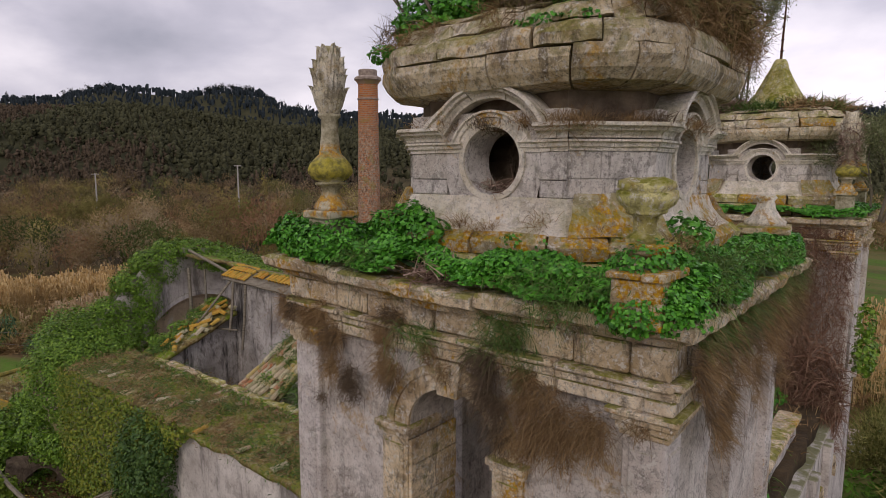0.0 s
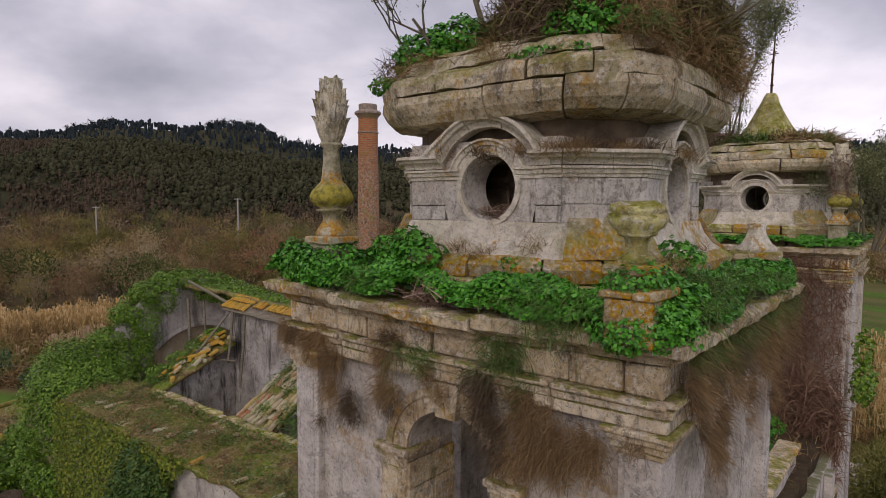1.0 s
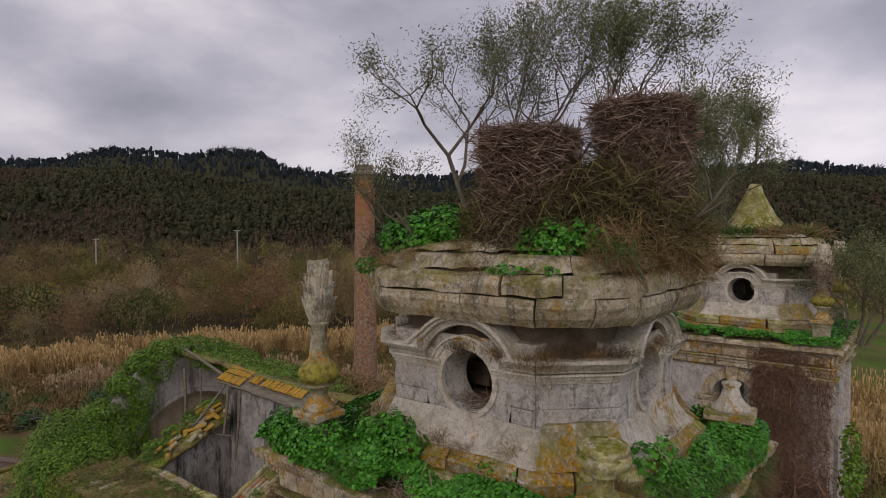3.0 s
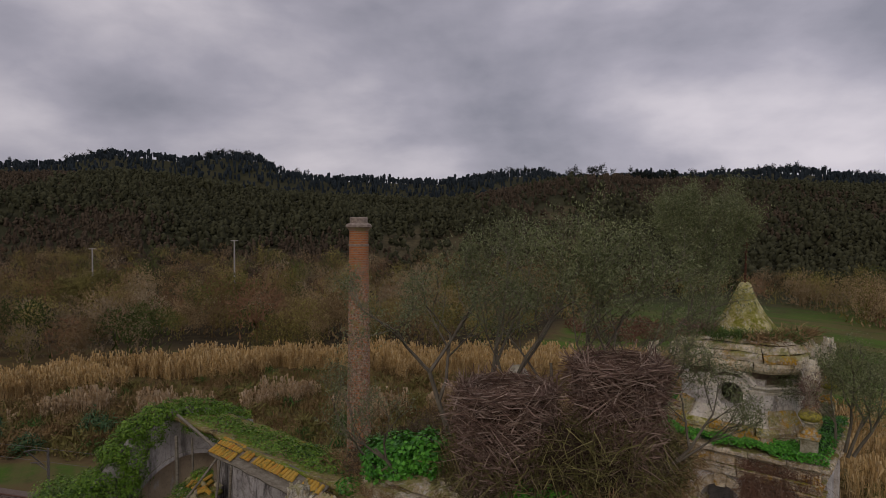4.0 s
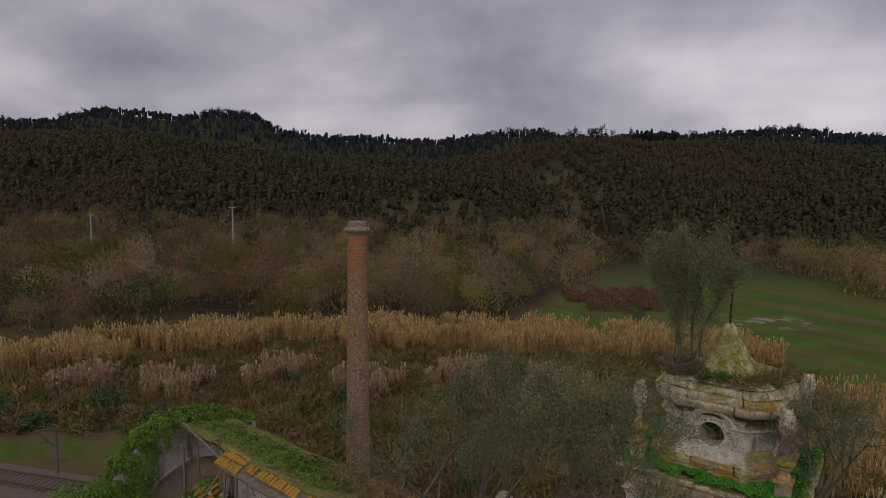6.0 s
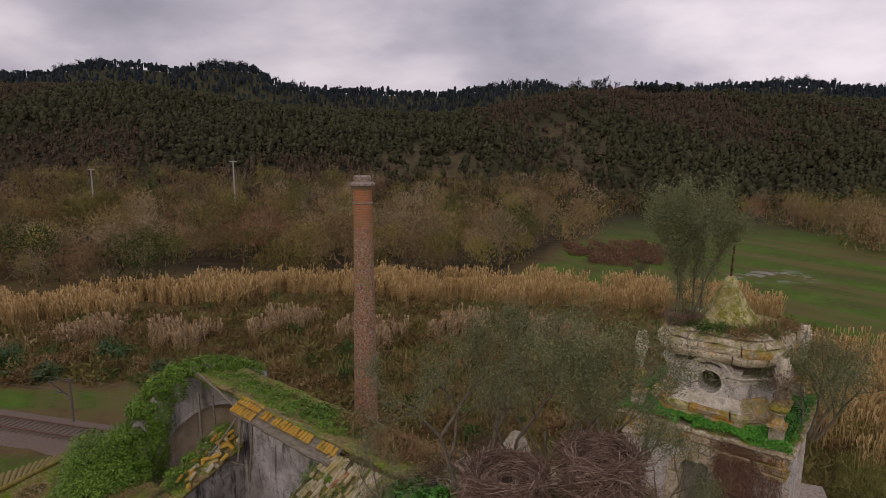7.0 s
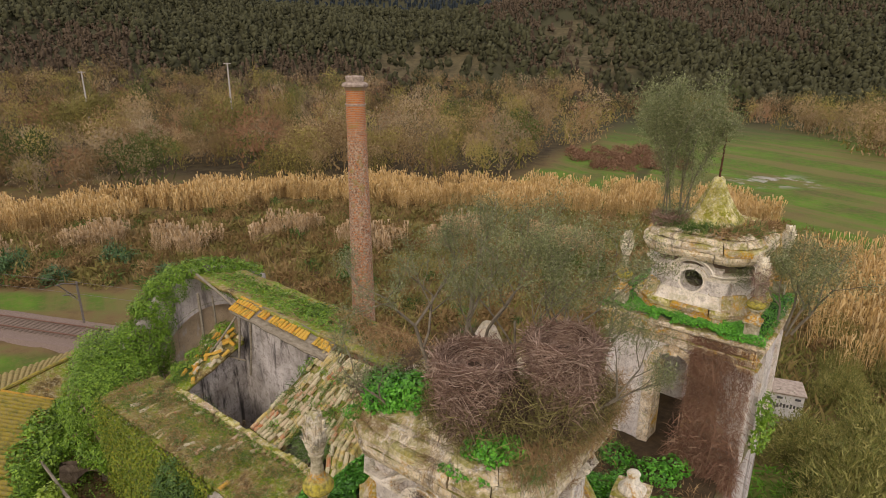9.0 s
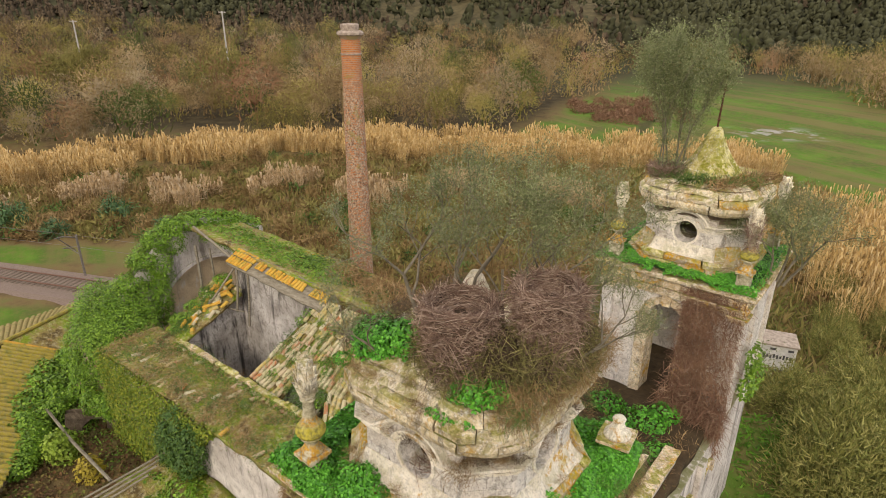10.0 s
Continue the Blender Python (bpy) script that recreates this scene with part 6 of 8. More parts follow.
def mops(spots, normal, material, name, label, rng, blade=0.0032):
    """Bushy tufts rooted in a wall's joints: fine blades in all ways off the wall, drooping. Each spot: place, length, count, spread."""
    n = np.array(normal, float)
    sets = []
    for place, length, count, apart in spots:
        p = np.array(place) + rng.normal(scale=apart, size=(count, 3)) * (1 - 0.75 * np.abs(n))
        w = unit(rng.normal(size=(count, 3)) * np.array([1, 1, 0.8]) + n * 0.55)
        w = w - n * np.minimum(w @ n, 0)[:, None] * 1.8
        sets.append(blades(p, w, length * rng.uniform(0.5, 1.2, count), blade, 0.4, rng, 5))
    return stuff(name, joined(*sets), material, label, "grass")


front_spots, dark_spots = [], []
for x, z, r, k in ((-2.95, 10.98, 0.20, 3), (-2.55, 10.9, 0.2, 3), (-2.2, 10.9, 0.22, 4), (-2.05, 10.62, 0.2, 3), (-1.95, 10.35, 0.2, 3), (-0.95, 10.5, 0.21, 4), (-0.92, 10.75, 0.14, 2), (-0.3, 10.72, 0.13, 1), (-0.1, 10.7, 0.12, 1), (-0.9, 11.1, 0.15, 2),
                   (1.02, 10.75, 0.2, 3), (1.15, 10.5, 0.24, 4), (1.2, 10.25, 0.26, 5), (1.45, 10.35, 0.24, 4), (1.65, 10.4, 0.2, 3), (1.9, 10.4, 0.18, 2), (1.05, 10.0, 0.2, 3), (1.35, 10.05, 0.2, 2), (2.15, 10.48, 0.12, 1)):
    for i in range(k):
        front_spots.append((L1(x + PL.normal() * 0.11, -2.55, z + PL.normal() * 0.09), r * 1.25, 170, 0.075))
for x, z, r, k in ((-2.1, 10.75, 0.2, 2), (-1.75, 10.1, 0.17, 3), (-1.62, 10.0, 0.14, 2), (-0.92, 11.15, 0.2, 2), (0.5, 10.85, 0.22, 4), (0.6, 10.6, 0.22, 4), (0.62, 10.3, 0.22, 4), (0.7, 10.05, 0.18, 2), (-2.1, 9.75, 0.09, 1), (-1.0, 10.2, 0.16, 1), (-2.7, 10.95, 0.2, 2)):
    for i in range(k):
        dark_spots.append((L1(x + PL.normal() * 0.1, -2.54, z + PL.normal() * 0.09), r * 1.25, 170, 0.065))
mops(front_spots, (0, -1, 0), GRASS_DRY, "hanging_grass", "brown dry grass tufts rooted in the cornice joints", PL)
mops(dark_spots, (0, -1, 0), GRASS_DARK, "dead_stalks", "dark dead grass tufts on the wall", PL)
side_dry, side_dark, side_green = [], [], []
for k in range(150):
    y = PL.uniform(-2.3, 3.0)
    z = 11.5 - 1.5 * PL.uniform() ** 1.2 * (0.55 + 0.45 * math.sin(y * 2.1 + 1) ** 2)
    (side_green if z > 11.2 and PL.uniform() < 0.6 else side_dark if PL.uniform() < 0.35 else side_dry).append((L1(2.62, y, z), 0.26, 100, 0.08))
mops(side_dry, (1, 0, 0), GRASS_DRY, "hanging_grass", "brown dry grass hanging thick down the side wall", PL)
mops(side_dark, (1, 0, 0), GRASS_DARK, "dead_stalks", "dark dead grass tufts on the side wall", PL)
mops(side_green, (1, 0, 0), GRASS_GREEN, "hanging_green_grass", "green grass spilling over the cornice", PL)
mops([(L1(1.0 + 0.06 * PL.normal(), -2.56, z), 0.17, 70, 0.05) for z in (11.25, 11.15, 11.0, 10.85, 10.7)] + [(L1(-0.35, -2.56, 10.8), 0.12, 60, 0.04)], (0, -1, 0), GRASS_GREEN, "wall_grass", "green grass tuft growing in a wall joint", PL)
# every third clump is dark: dead grass, with the recess's shade in its colour
upg, dkg = [], []
for k in range(26):
    a = k / 26 * 2 * math.pi
    q = ring_point(1.68, 0.98, 8 * k / 26)
    (upg if k % 3 else dkg).append((L1(q[0], q[1], 13.43), (q[0] * 0.12, q[1] * 0.12, 0.6), 0.2, 0.3, 420, 0.11))
for x, y, z in ((1.0, -1.9, 13.4), (1.25, -1.85, 13.4), (0.75, -1.86, 12.3), (-0.3, -1.95, 12.25), (0.1, -2.0, 12.2), (1.35, -1.7, 12.2), (2.0, -1.6, 12.1), (1.9, 0.3, 12.2), (2.3, -1.9, 12.2), (-1.35, -1.9, 12.3), (-1.6, -1.75, 12.35)):
    upg.append((L1(x, y, z), (0.1, -0.3, 0.8), 0.34, 0.5, 130, 0.09))
for x, y, z in ((-1.35, -1.75, 14.5), (-1.0, -1.8, 14.55), (-0.8, -1.75, 14.6), (0.05, -1.7, 14.68), (1.7, -1.2, 14.7), (1.75, -0.6, 14.7), (-1.7, -1.3, 14.5), (1.6, -1.4, 14.65), (0.3, -1.95, 14.5)):
    upg.append((L1(x, y, z), (x * 0.2, y * 0.2, 0.5), 0.42, 0.6, 170, 0.14))
tufts(dkg, GRASS_DARK, "ledge_stalks", "dead grass under the dome, coloured darker for the recess's shade", PL, 0.0032)
tufts(upg, GRASS_DRY, "ledge_grass", "dry brown grass rooted in the stone ledges", PL, 0.0032)
grn = []
for x, y, z in ((1.35, -2.5, 11.85), (1.7, -2.55, 11.8), (1.0, -2.55, 11.8), (2.0, -2.5, 11.8), (2.55, -1.6, 11.9), (2.5, -1.1, 11.95), (2.5, -0.4, 11.9), (2.55, 0.2, 11.9), (-1.5, -2.5, 11.85), (-1.3, -2.55, 11.85), (-2.9, -2.3, 11.9), (1.85, -1.4, 14.75), (1.7, -0.9, 14.85), (0.75, -2.55, 11.3), (0.8, -2.56, 11.1), (-0.4, -2.55, 11.0), (1.5, -2.6, 11.7), (2.65, -2.2, 11.8), (2.6, 1.2, 11.8), (1.5, -2.7, 11.6)):
    grn.append((L1(x, y, z), (0.15, -0.4, 0.75), 0.38, 0.75, 240, 0.15))
tufts(grn, GRASS_GREEN, "green_grass", "rank green grass on the cornice ledge", PL)
tufts([(L1(-0.35, -2.5, 11.74), (0.6, -0.3, 0.1), 0.4, 0.1, 160, 0.16), (L1(-0.05, -2.45, 11.72), (-0.6, -0.2, 0.15), 0.4, 0.1, 140, 0.14)], TWIG, "twig_pile", "pile of dead twigs on the ledge", PL, 0.009)
tufts([(L1(0.15, -1.5, 12.7), (0.4, 0.2, 0.2), 0.35, 0.3, 130, 0.15), (L1(-0.15, -1.5, 12.68), (-0.5, 0.1, 0.1), 0.3, 0.3, 110, 0.12)], TWIG, "window_twigs", "dead twigs fallen into the round window", PL, 0.007)


# --- stork nests ---
def nest(place, r, top, low, rng, seed, count=5200):
    t = thing("stork_nest", "huge old stork nest of interwoven grey-brown twigs", "nest", (*place, 0), "stork nests")
    # solid core; the shade in the gaps of the weave is its colour
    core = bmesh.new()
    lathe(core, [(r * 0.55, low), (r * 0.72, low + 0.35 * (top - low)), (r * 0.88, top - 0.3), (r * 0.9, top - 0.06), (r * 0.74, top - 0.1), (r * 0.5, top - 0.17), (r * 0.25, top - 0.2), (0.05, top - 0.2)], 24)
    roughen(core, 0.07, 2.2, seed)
    part("nest_core", core, TWIG_GAP_SHADE, t, "solid core coloured as the shade between the twigs", True)
    n = count
    a = rng.uniform(0, 6.283, n)
    f = rng.uniform(0, 1, n) ** 1.3
    z = top - (top - low) * f
    rad = r * (1.0 - 0.25 * f) * rng.uniform(0.84, 1.12, n)
    p = np.stack([rad * np.cos(a), rad * np.sin(a), z], 1)
    tang = np.stack([-np.sin(a), np.cos(a), np.zeros(n)], 1) * rng.choice([-1, 1], n)[:, None]
    way = tang + rng.normal(scale=0.62, size=(n, 3)) + f[:, None] * np.array([0, 0, -0.9])
    V1 = blades(p - unit(way) * 0.25, way, rng.uniform(0.35, 0.75, n), 0.0065, 0.08, rng, 4)
    m = 2200
    a = rng.uniform(0, 6.283, m)
    q = np.sqrt(rng.uniform(0.03, 1.0, m))
    p = np.stack([r * q * np.cos(a), r * q * np.sin(a), top - 0.17 + 0.2 * q ** 2.5 + rng.normal(scale=0.02, size=m)], 1)
    tang = np.stack([-np.sin(a), np.cos(a), np.zeros(m)], 1) + rng.normal(scale=0.3, size=(m, 3)) * np.array([1, 1, 0.3])
    V2 = blades(p - unit(tang) * 0.18, tang, np.full(m, 0.4), 0.0055, 0.0, rng, 3)
    ob = link_mesh("twig_weave", np_mesh("twig_weave", *joined(V1, V2)), TWIG, t, "interwoven dead twigs")
    tagged(ob, kind="stuff")
    return t


nest((CX1 + 0.58, CY1 - 1.2), 0.60, 16.2, 14.8, PL, 1.0)
nest((CX1 + 1.72, CY1 - 0.35), 0.54, 16.55, 15.3, PL, 4.0)


def brush(spots, count, length, width, material, name, label, rng, rise=0.25):
    """A tangle of thin dead stems filling rounded heaps: each spot a centre and three half-widths."""
    sets = []
    w = np.array([r[0] * r[1] for _, r in spots])
    for (c, r), k in zip(spots, (count * w / w.sum()).astype(int)):
        d = unit(rng.normal(size=(k, 3)))
        p = np.array(c) + d * np.array(r) * rng.uniform(0.55, 1.0, k)[:, None]
        way = rng.normal(size=(k, 3)) + d * 0.35 + np.array([0, 0, rise])
        sets.append(blades(p - unit(way) * length * 0.4, way, np.full(k, length), width, 0.2, rng, 4))
    return stuff(name, joined(*sets), material, label, "brush")


heaps = [(L1(0.6, -1.3, 15.15), (0.72, 0.5, 0.75)), (L1(1.2, -0.95, 15.2), (0.6, 0.6, 0.75)), (L1(1.75, -0.35, 15.35), (0.55, 0.75, 0.95)), (L1(1.85, 0.5, 15.0), (0.45, 0.7, 0.6)), (L1(-0.15, -0.9, 14.95), (0.5, 0.6, 0.5))]
# solid fill of the heaps, painted as dark as the shade among the stems
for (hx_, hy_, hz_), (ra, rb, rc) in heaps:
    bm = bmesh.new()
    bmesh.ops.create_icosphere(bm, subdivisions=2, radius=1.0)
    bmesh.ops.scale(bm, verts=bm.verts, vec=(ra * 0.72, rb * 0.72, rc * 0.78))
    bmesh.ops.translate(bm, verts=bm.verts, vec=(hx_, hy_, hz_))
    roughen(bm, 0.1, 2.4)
    tagged(part("brush_heap", bm, TWIG_GAP_SHADE, None), "solid core under the nests coloured as the shade between dead stems", "brush", kind="stuff")
brush(heaps, 4200, 0.55, 0.006, GRASS_DARK, "dead_bramble", "tangled dead bramble stems under the nests", PL, 0.1)
OLIVE_TWIG = foliage_material("olive_green_twigs", (0.075, 0.07, 0.02), (0.155, 0.14, 0.045), (0.31, 0.275, 0.115), 0.85)
brush([(c, (r[0] * 1.12, r[1] * 1.12, r[2] * 1.0)) for c, r in heaps], 8200, 0.5, 0.0065, OLIVE_TWIG, "green_broom", "olive-green broom stems mixed with the nest twigs", PL, 0.2)
brush([(L1(1.9, -0.6, 14.75), (0.35, 0.9, 0.45)), (L1(2.0, 0.5, 14.7), (0.35, 0.8, 0.5)), (L1(1.75, -1.35, 14.75), (0.35, 0.35, 0.4)), (L1(1.9, 1.4, 14.7), (0.4, 0.6, 0.5))], 3600, 0.42, 0.0045, GRASS_DRY, "dry_brush", "dry grass and stalks matted on the side of the dome", PL, 0.1)
brush([(L1(-1.1, -0.2, 15.0), (0.8, 0.8, 0.4)), (L1(-1.75, -0.9, 14.85), (0.4, 0.5, 0.35)), (L1(-0.9, 0.9, 15.0), (0.9, 0.7, 0.4)), (L1(-1.9, -1.35, 14.75), (0.35, 0.3, 0.3))], 3600, 0.45, 0.0045, GRASS_DARK, "dome_brush", "dead brown brush on the back of the dome", PL, 0.5)


# --- trees ---
def tree(place, height, spread_r, seed, leaf, leaf_n, leaf_size, lean=(0, 0), stems=3, label="small olive tree with grey-green leaves", name="olive_tree", thick=0.06, bare=0.0, depth=4, open_by=0.55, fuzz=1.0, low=2):
    """A tree of several stems with forking limbs; small leaves along the last twigs."""
    r = random.Random(seed)
    rng = np.random.default_rng(seed)
    t = thing(name, label, "tree", place)
    wood = bmesh.new()
    ends = []

    def grow(p, d, ln, rad, level):
        pts, q = [p], p
        for k in range(3):
            d = (d + Vector((r.gauss(0, 0.13), r.gauss(0, 0.13), 0.08 + r.gauss(0, 0.07)))).normalized()
            q = q + d * ln / 3
            pts.append(q)
        tube(wood, pts, [rad, rad * 0.88, rad * 0.76, rad * 0.62], 5 if level < 2 else 3)
        if level >= depth - low:
            ends.extend(pts[1:] * (3 if level == 0 else 2 if level == 1 and low > 2 else 1))
        if level == depth:
            return
        for k in range(r.choice((2, 3, 3))):
            side = Vector((r.gauss(0, 1), r.gauss(0, 1), r.gauss(0.25, 0.5))).normalized()
            nd = (d * 0.75 + side * (open_by + 0.25 * spread_r / max(height, 0.1))).normalized()
            grow(pts[r.choice((2, 3, 3))], nd, ln * r.uniform(0.6, 0.8), rad * 0.58, level + 1)

    for s in range(stems):
        a = 6.283 * s / stems + r.uniform(-0.5, 0.5)
        tilt = r.uniform(0.1, 0.35) if stems > 1 else 0.05
        d = Vector((math.cos(a) * tilt * spread_r / height * 2 + lean[0], math.sin(a) * tilt * spread_r / height * 2 + lean[1], 1)).normalized()
        grow(Vector((0.06 * math.cos(a) * stems, 0.06 * math.sin(a) * stems, -0.15)), d, height * (0.4 if depth == 4 else 0.46), thick * r.uniform(0.7, 1.1), 0)
    part("trunk", wood, BARK, t, "grey forked stems")
    E = np.array([tuple(e) for e in ends])
    E = E[rng.uniform(size=len(E)) > bare]
    if leaf_n and len(E):
        p = E[rng.integers(len(E), size=leaf_n)] + rng.normal(scale=fuzz * (0.07 * height ** 0.5 + 0.05), size=(leaf_n, 3))
        V, F = leaves(p, rng.normal(size=(leaf_n, 3)) + np.array([0, 0, 0.4]), leaf_size, rng, 0.3, 0.12)
        ob = link_mesh("crown", np_mesh("crown", V, F), leaf, t, "loose crown of narrow leaves")
        tagged(ob, kind="stuff")
    return t


tree((-6.9, 7.45, 14.75), 1.9, 0.8, 5, OLIVE_DARK, 2600, 0.045, (-0.75, -0.45), 2, "sparse young olive leaning off the dome", thick=0.03, fuzz=0.45)
tree((-6.6, 8.3, 14.9), 3.5, 0.9, 6, OLIVE_DARK, 6500, 0.05, (-0.22, -0.05), 1, "sparse olive tree rooted on the dome", thick=0.05, fuzz=0.45)
tree((-6.15, 8.75, 14.95), 3.4, 0.9, 7, OLIVE_DARK, 10500, 0.05, (0.02, 0.05), 2, "sparse olive tree rooted on the dome", thick=0.045, fuzz=0.45)
tree((-5.0, 9.0, 14.95), 3.8, 1.0, 8, OLIVE, 17000, 0.055, (0.02, 0.1), 3, "bushy olive tree growing between the nests", thick=0.04, fuzz=0.5)
tree((-4.15, 9.2, 14.9), 2.1, 1.1, 9, OLIVE, 8500, 0.042, (0.75, 0.3), 2, "olive tree leaning out beside the nest", thick=0.045, fuzz=0.5)
tree((-7.2, 22.9, 14.85), 4.3, 0.55, 10, OLIVE, 36000, 0.09, (0.02, 0.0), 6, "dense olive tree growing from the dome", thick=0.04, depth=3, open_by=0.3, fuzz=0.8, low=3)
tree((-3.0, 23.2, 11.6), 3.0, 1.6, 12, OLIVE, 15000, 0.085, (0.2, -0.05), 4, "spreading olive tree rooted on the ledge", thick=0.06, depth=3)
tree((-9.5, 30.5, -1.0), 11.0, 3.6, 15, OLIVE, 18000, 0.13, (0.0, 0.0), 4, "large old olive tree behind the pavilion", thick=0.2)

# --- far pavilion: dome weeds, nest, creeper ---
L2 = lambda x, y, z: (CX2 + x, CY2 + y, z)
spots = [(L2(x, y, 14.8), (x * 0.15, y * 0.15, 0.6), 0.55, 0.4, 200, 0.2) for x, y in ((-1.0, -1.3), (-0.3, -1.5), (0.3, -1.3), (1.0, -1.1), (1.5, -0.6), (1.4, 0.2), (-1.5, -0.6), (0.8, -1.5), (1.7, 0.6))]
tufts(spots[:5], GRASS_GREEN, "dome_grass", "green grass tufts on the far dome", PL, 0.014)
tufts(spots[3:], GRASS_DRY, "dome_dry_grass", "dry grass tufts on the far dome", PL, 0.014)
nest((CX2 - 1.25, CY2 - 1.0), 0.5, 15.05, 14.6, PL, 7.0)
n = 14000
cr = np.stack([PL.uniform(CX2 + 0.55, CX2 + 2.6, n), np.full(n, CY2 - 2.5) - PL.uniform(0, 0.1, n), PL.uniform(FLOOR - 1.5, 11.35, n)], 1)
thin = PL.uniform(size=n) < np.clip(0.35 + 0.65 * smooth(0.5, 1.0, np.abs(cr[:, 0] - CX2 - 1.15) < 0.55) + 0.25 * (cr[:, 2] < 8), 0, 1)
cr = cr[thin]
V1 = blades(cr, PL.normal(size=cr.shape) * np.array([0.8, 0.25, 1.0]) + np.array([0, -0.05, -0.4]), np.full(len(cr), 0.5), 0.009, 0.25, PL, 4)
m = 2600
cl = np.stack([PL.uniform(CX2 + 0.3, CX2 + 2.7, m), CY2 - 2.6 - PL.uniform(0, 0.5, m), FLOOR - 0.3 + np.abs(PL.normal(scale=0.7, size=m))], 1)
V2 = blades(cl, PL.normal(size=cl.shape) + np.array([0, -0.5, 0.2]), np.full(m, 0.6), 0.014, 0.35, PL, 4)
stuff("brown_creeper", joined(V1, V2), CREEPER, "leafless brown creeper matted over the pavilion wall", "creeper")
leaf_mound([L2(2.95, -1.0, 8.5), L2(3.0, -0.2, 7.4), L2(3.0, -1.6, 7.6)], [(0.25, 0.6, 0.7), (0.3, 0.6, 0.8), (0.3, 0.5, 0.5)], 900, 0.13, IVY, "ivy", "green ivy hanging on the outer wall", "ivy", PL)

# --- terrace ---
leaf_mound([(-5.6, 19.6, 6.4), (-6.3, 18.6, 6.4), (-5.2, 20.5, 6.4), (-7.2, 19.8, 6.4), (-4.6, 18.2, 6.4)], [(0.8, 0.6, 0.45), (0.6, 0.6, 0.4), (0.6, 0.5, 0.4), (0.7, 0.6, 0.35), (0.5, 0.6, 0.35)], 3200, 0.12, WEED, "terrace_weeds", "green leafy weeds on the roof terrace", "weeds", PL)
leaf_mound([(-4.7, 13.2, 6.4), (-5.4, 12.6, 6.4), (-4.4, 14.6, 6.4), (-6.2, 13.6, 6.4)], [(0.6, 0.7, 0.5), (0.6, 0.5, 0.5), (0.5, 0.6, 0.4), (0.7, 0.6, 0.4)], 2600, 0.11, WEED, "terrace_weeds", "green leafy weeds on the roof terrace", "weeds", PL)
tr = [((PL.uniform(-8.5, -4.2), PL.uniform(11.8, 20.8), FLOOR + 0.05), (PL.normal() * 0.3, PL.normal() * 0.3, 0.7), 0.5, 0.5, 70, 0.3) for _ in range(60)]
tufts(tr[:34], GRASS_GREEN, "terrace_grass", "green grass on the roof terrace", PL, 0.012)
tufts(tr[34:], GRASS_DRY, "terrace_dry_grass", "dry grass and stalks on the roof terrace", PL, 0.012)
tufts([((-4.9, 16.2 + 0.3 * k, FLOOR + 0.25), (PL.normal(), PL.normal(), 0.2), 0.7, 0.1, 90, 0.25) for k in range(4)], TWIG, "fallen_twigs", "heap of fallen nest twigs on the terrace", PL, 0.012)
log = thing("old_beam", "rotten brown timber beam lying on the terrace", "beam", (0, 0, 0))
timber(log, [(-8.2, 17.2, FLOOR + 0.35), (-6.2, 16.6, FLOOR + 0.32), (-4.6, 16.0, FLOOR + 0.3)], 0.16, "log")

# --- ivy over the ruined wing ---
leaf_mound([(-31.6, 12.2, 4.6), (-30.8, 11.2, 4.0), (-32.8, 12.4, 4.2), (-30.2, 12.3, 4.8)], [(2.3, 1.9, 2.1), (2.1, 1.8, 2.3), (2.2, 1.8, 2.2), (1.5, 1.2, 1.3)], 40000, 0.105, IVY, "ivy_mass", "great rounded mass of green ivy on the ruin's corner", "ivy", PL)
leaf_mound([(-31.6, 14.8, 6.9), (-31.5, 15.8, 8.2), (-31.4, 13.6, 5.2), (-31.0, 14.6, 5.2)], [(0.9, 1.3, 1.6), (0.8, 1.4, 1.0), (0.9, 1.1, 1.7), (0.4, 0.6, 1.7)], 17000, 0.105, IVY, "ivy_mass", "green ivy covering the end gable", "ivy", PL)
leaf_mound([(-31.35, 12.2 + 0.95 * k, 7.3 + 1.65 * math.sin(math.pi * (0.2 + 0.95 * k) / 9.6) - 2.1 * max(0.0, 1 - (0.2 + 0.95 * k) / 3.46)) for k in range(10)], [(0.7, 0.75, 0.55)] * 10, 14000, 0.11, IVY, "gable_ivy", "ivy thick along the top of the end wall", "ivy", PL)
leaf_mound([(-30.0 + 1.35 * k, 18.0 + 0.12 * math.sin(k * 2.1), 8.35) for k in range(8)], [(1.0, 1.1, 0.5)] * 8, 14000, 0.10, IVY, "roof_ivy", "ivy and weeds creeping over the rear roof", "ivy", PL)
n = 26000
ip = np.stack([PL.uniform(-28.9, -19.0, n), 10.3 - PL.uniform(0, 0.4, n), PL.uniform(-0.8, 5.0, n)], 1)
edge = -21.2 + 1.6 * np.sin(ip[:, 2] * 1.7) + 0.5 * np.sin(ip[:, 2] * 4)
sel = ip[:, 0] < edge + 0.8
stuff("wall_ivy", leaves(ip[sel], np.tile([[0.1, -1.0, 0.3]], (sel.sum(), 1)), 0.11, PL, 0.8), IVY_YELLOW, "yellow-green ivy hanging down the front wall", "ivy")
leaf_mound([(-21.6, 10.0, 3.8), (-21.0, 9.9, 2.9), (-22.4, 9.9, 2.7), (-20.4, 9.9, 3.9)], [(1.0, 0.6, 1.2), (1.0, 0.7, 1.0), (0.9, 0.6, 1.2), (0.7, 0.5, 0.8)], 9000, 0.10, IVY_DARK, "dark_ivy", "dark green ivy bush against the front wall", "ivy", PL)
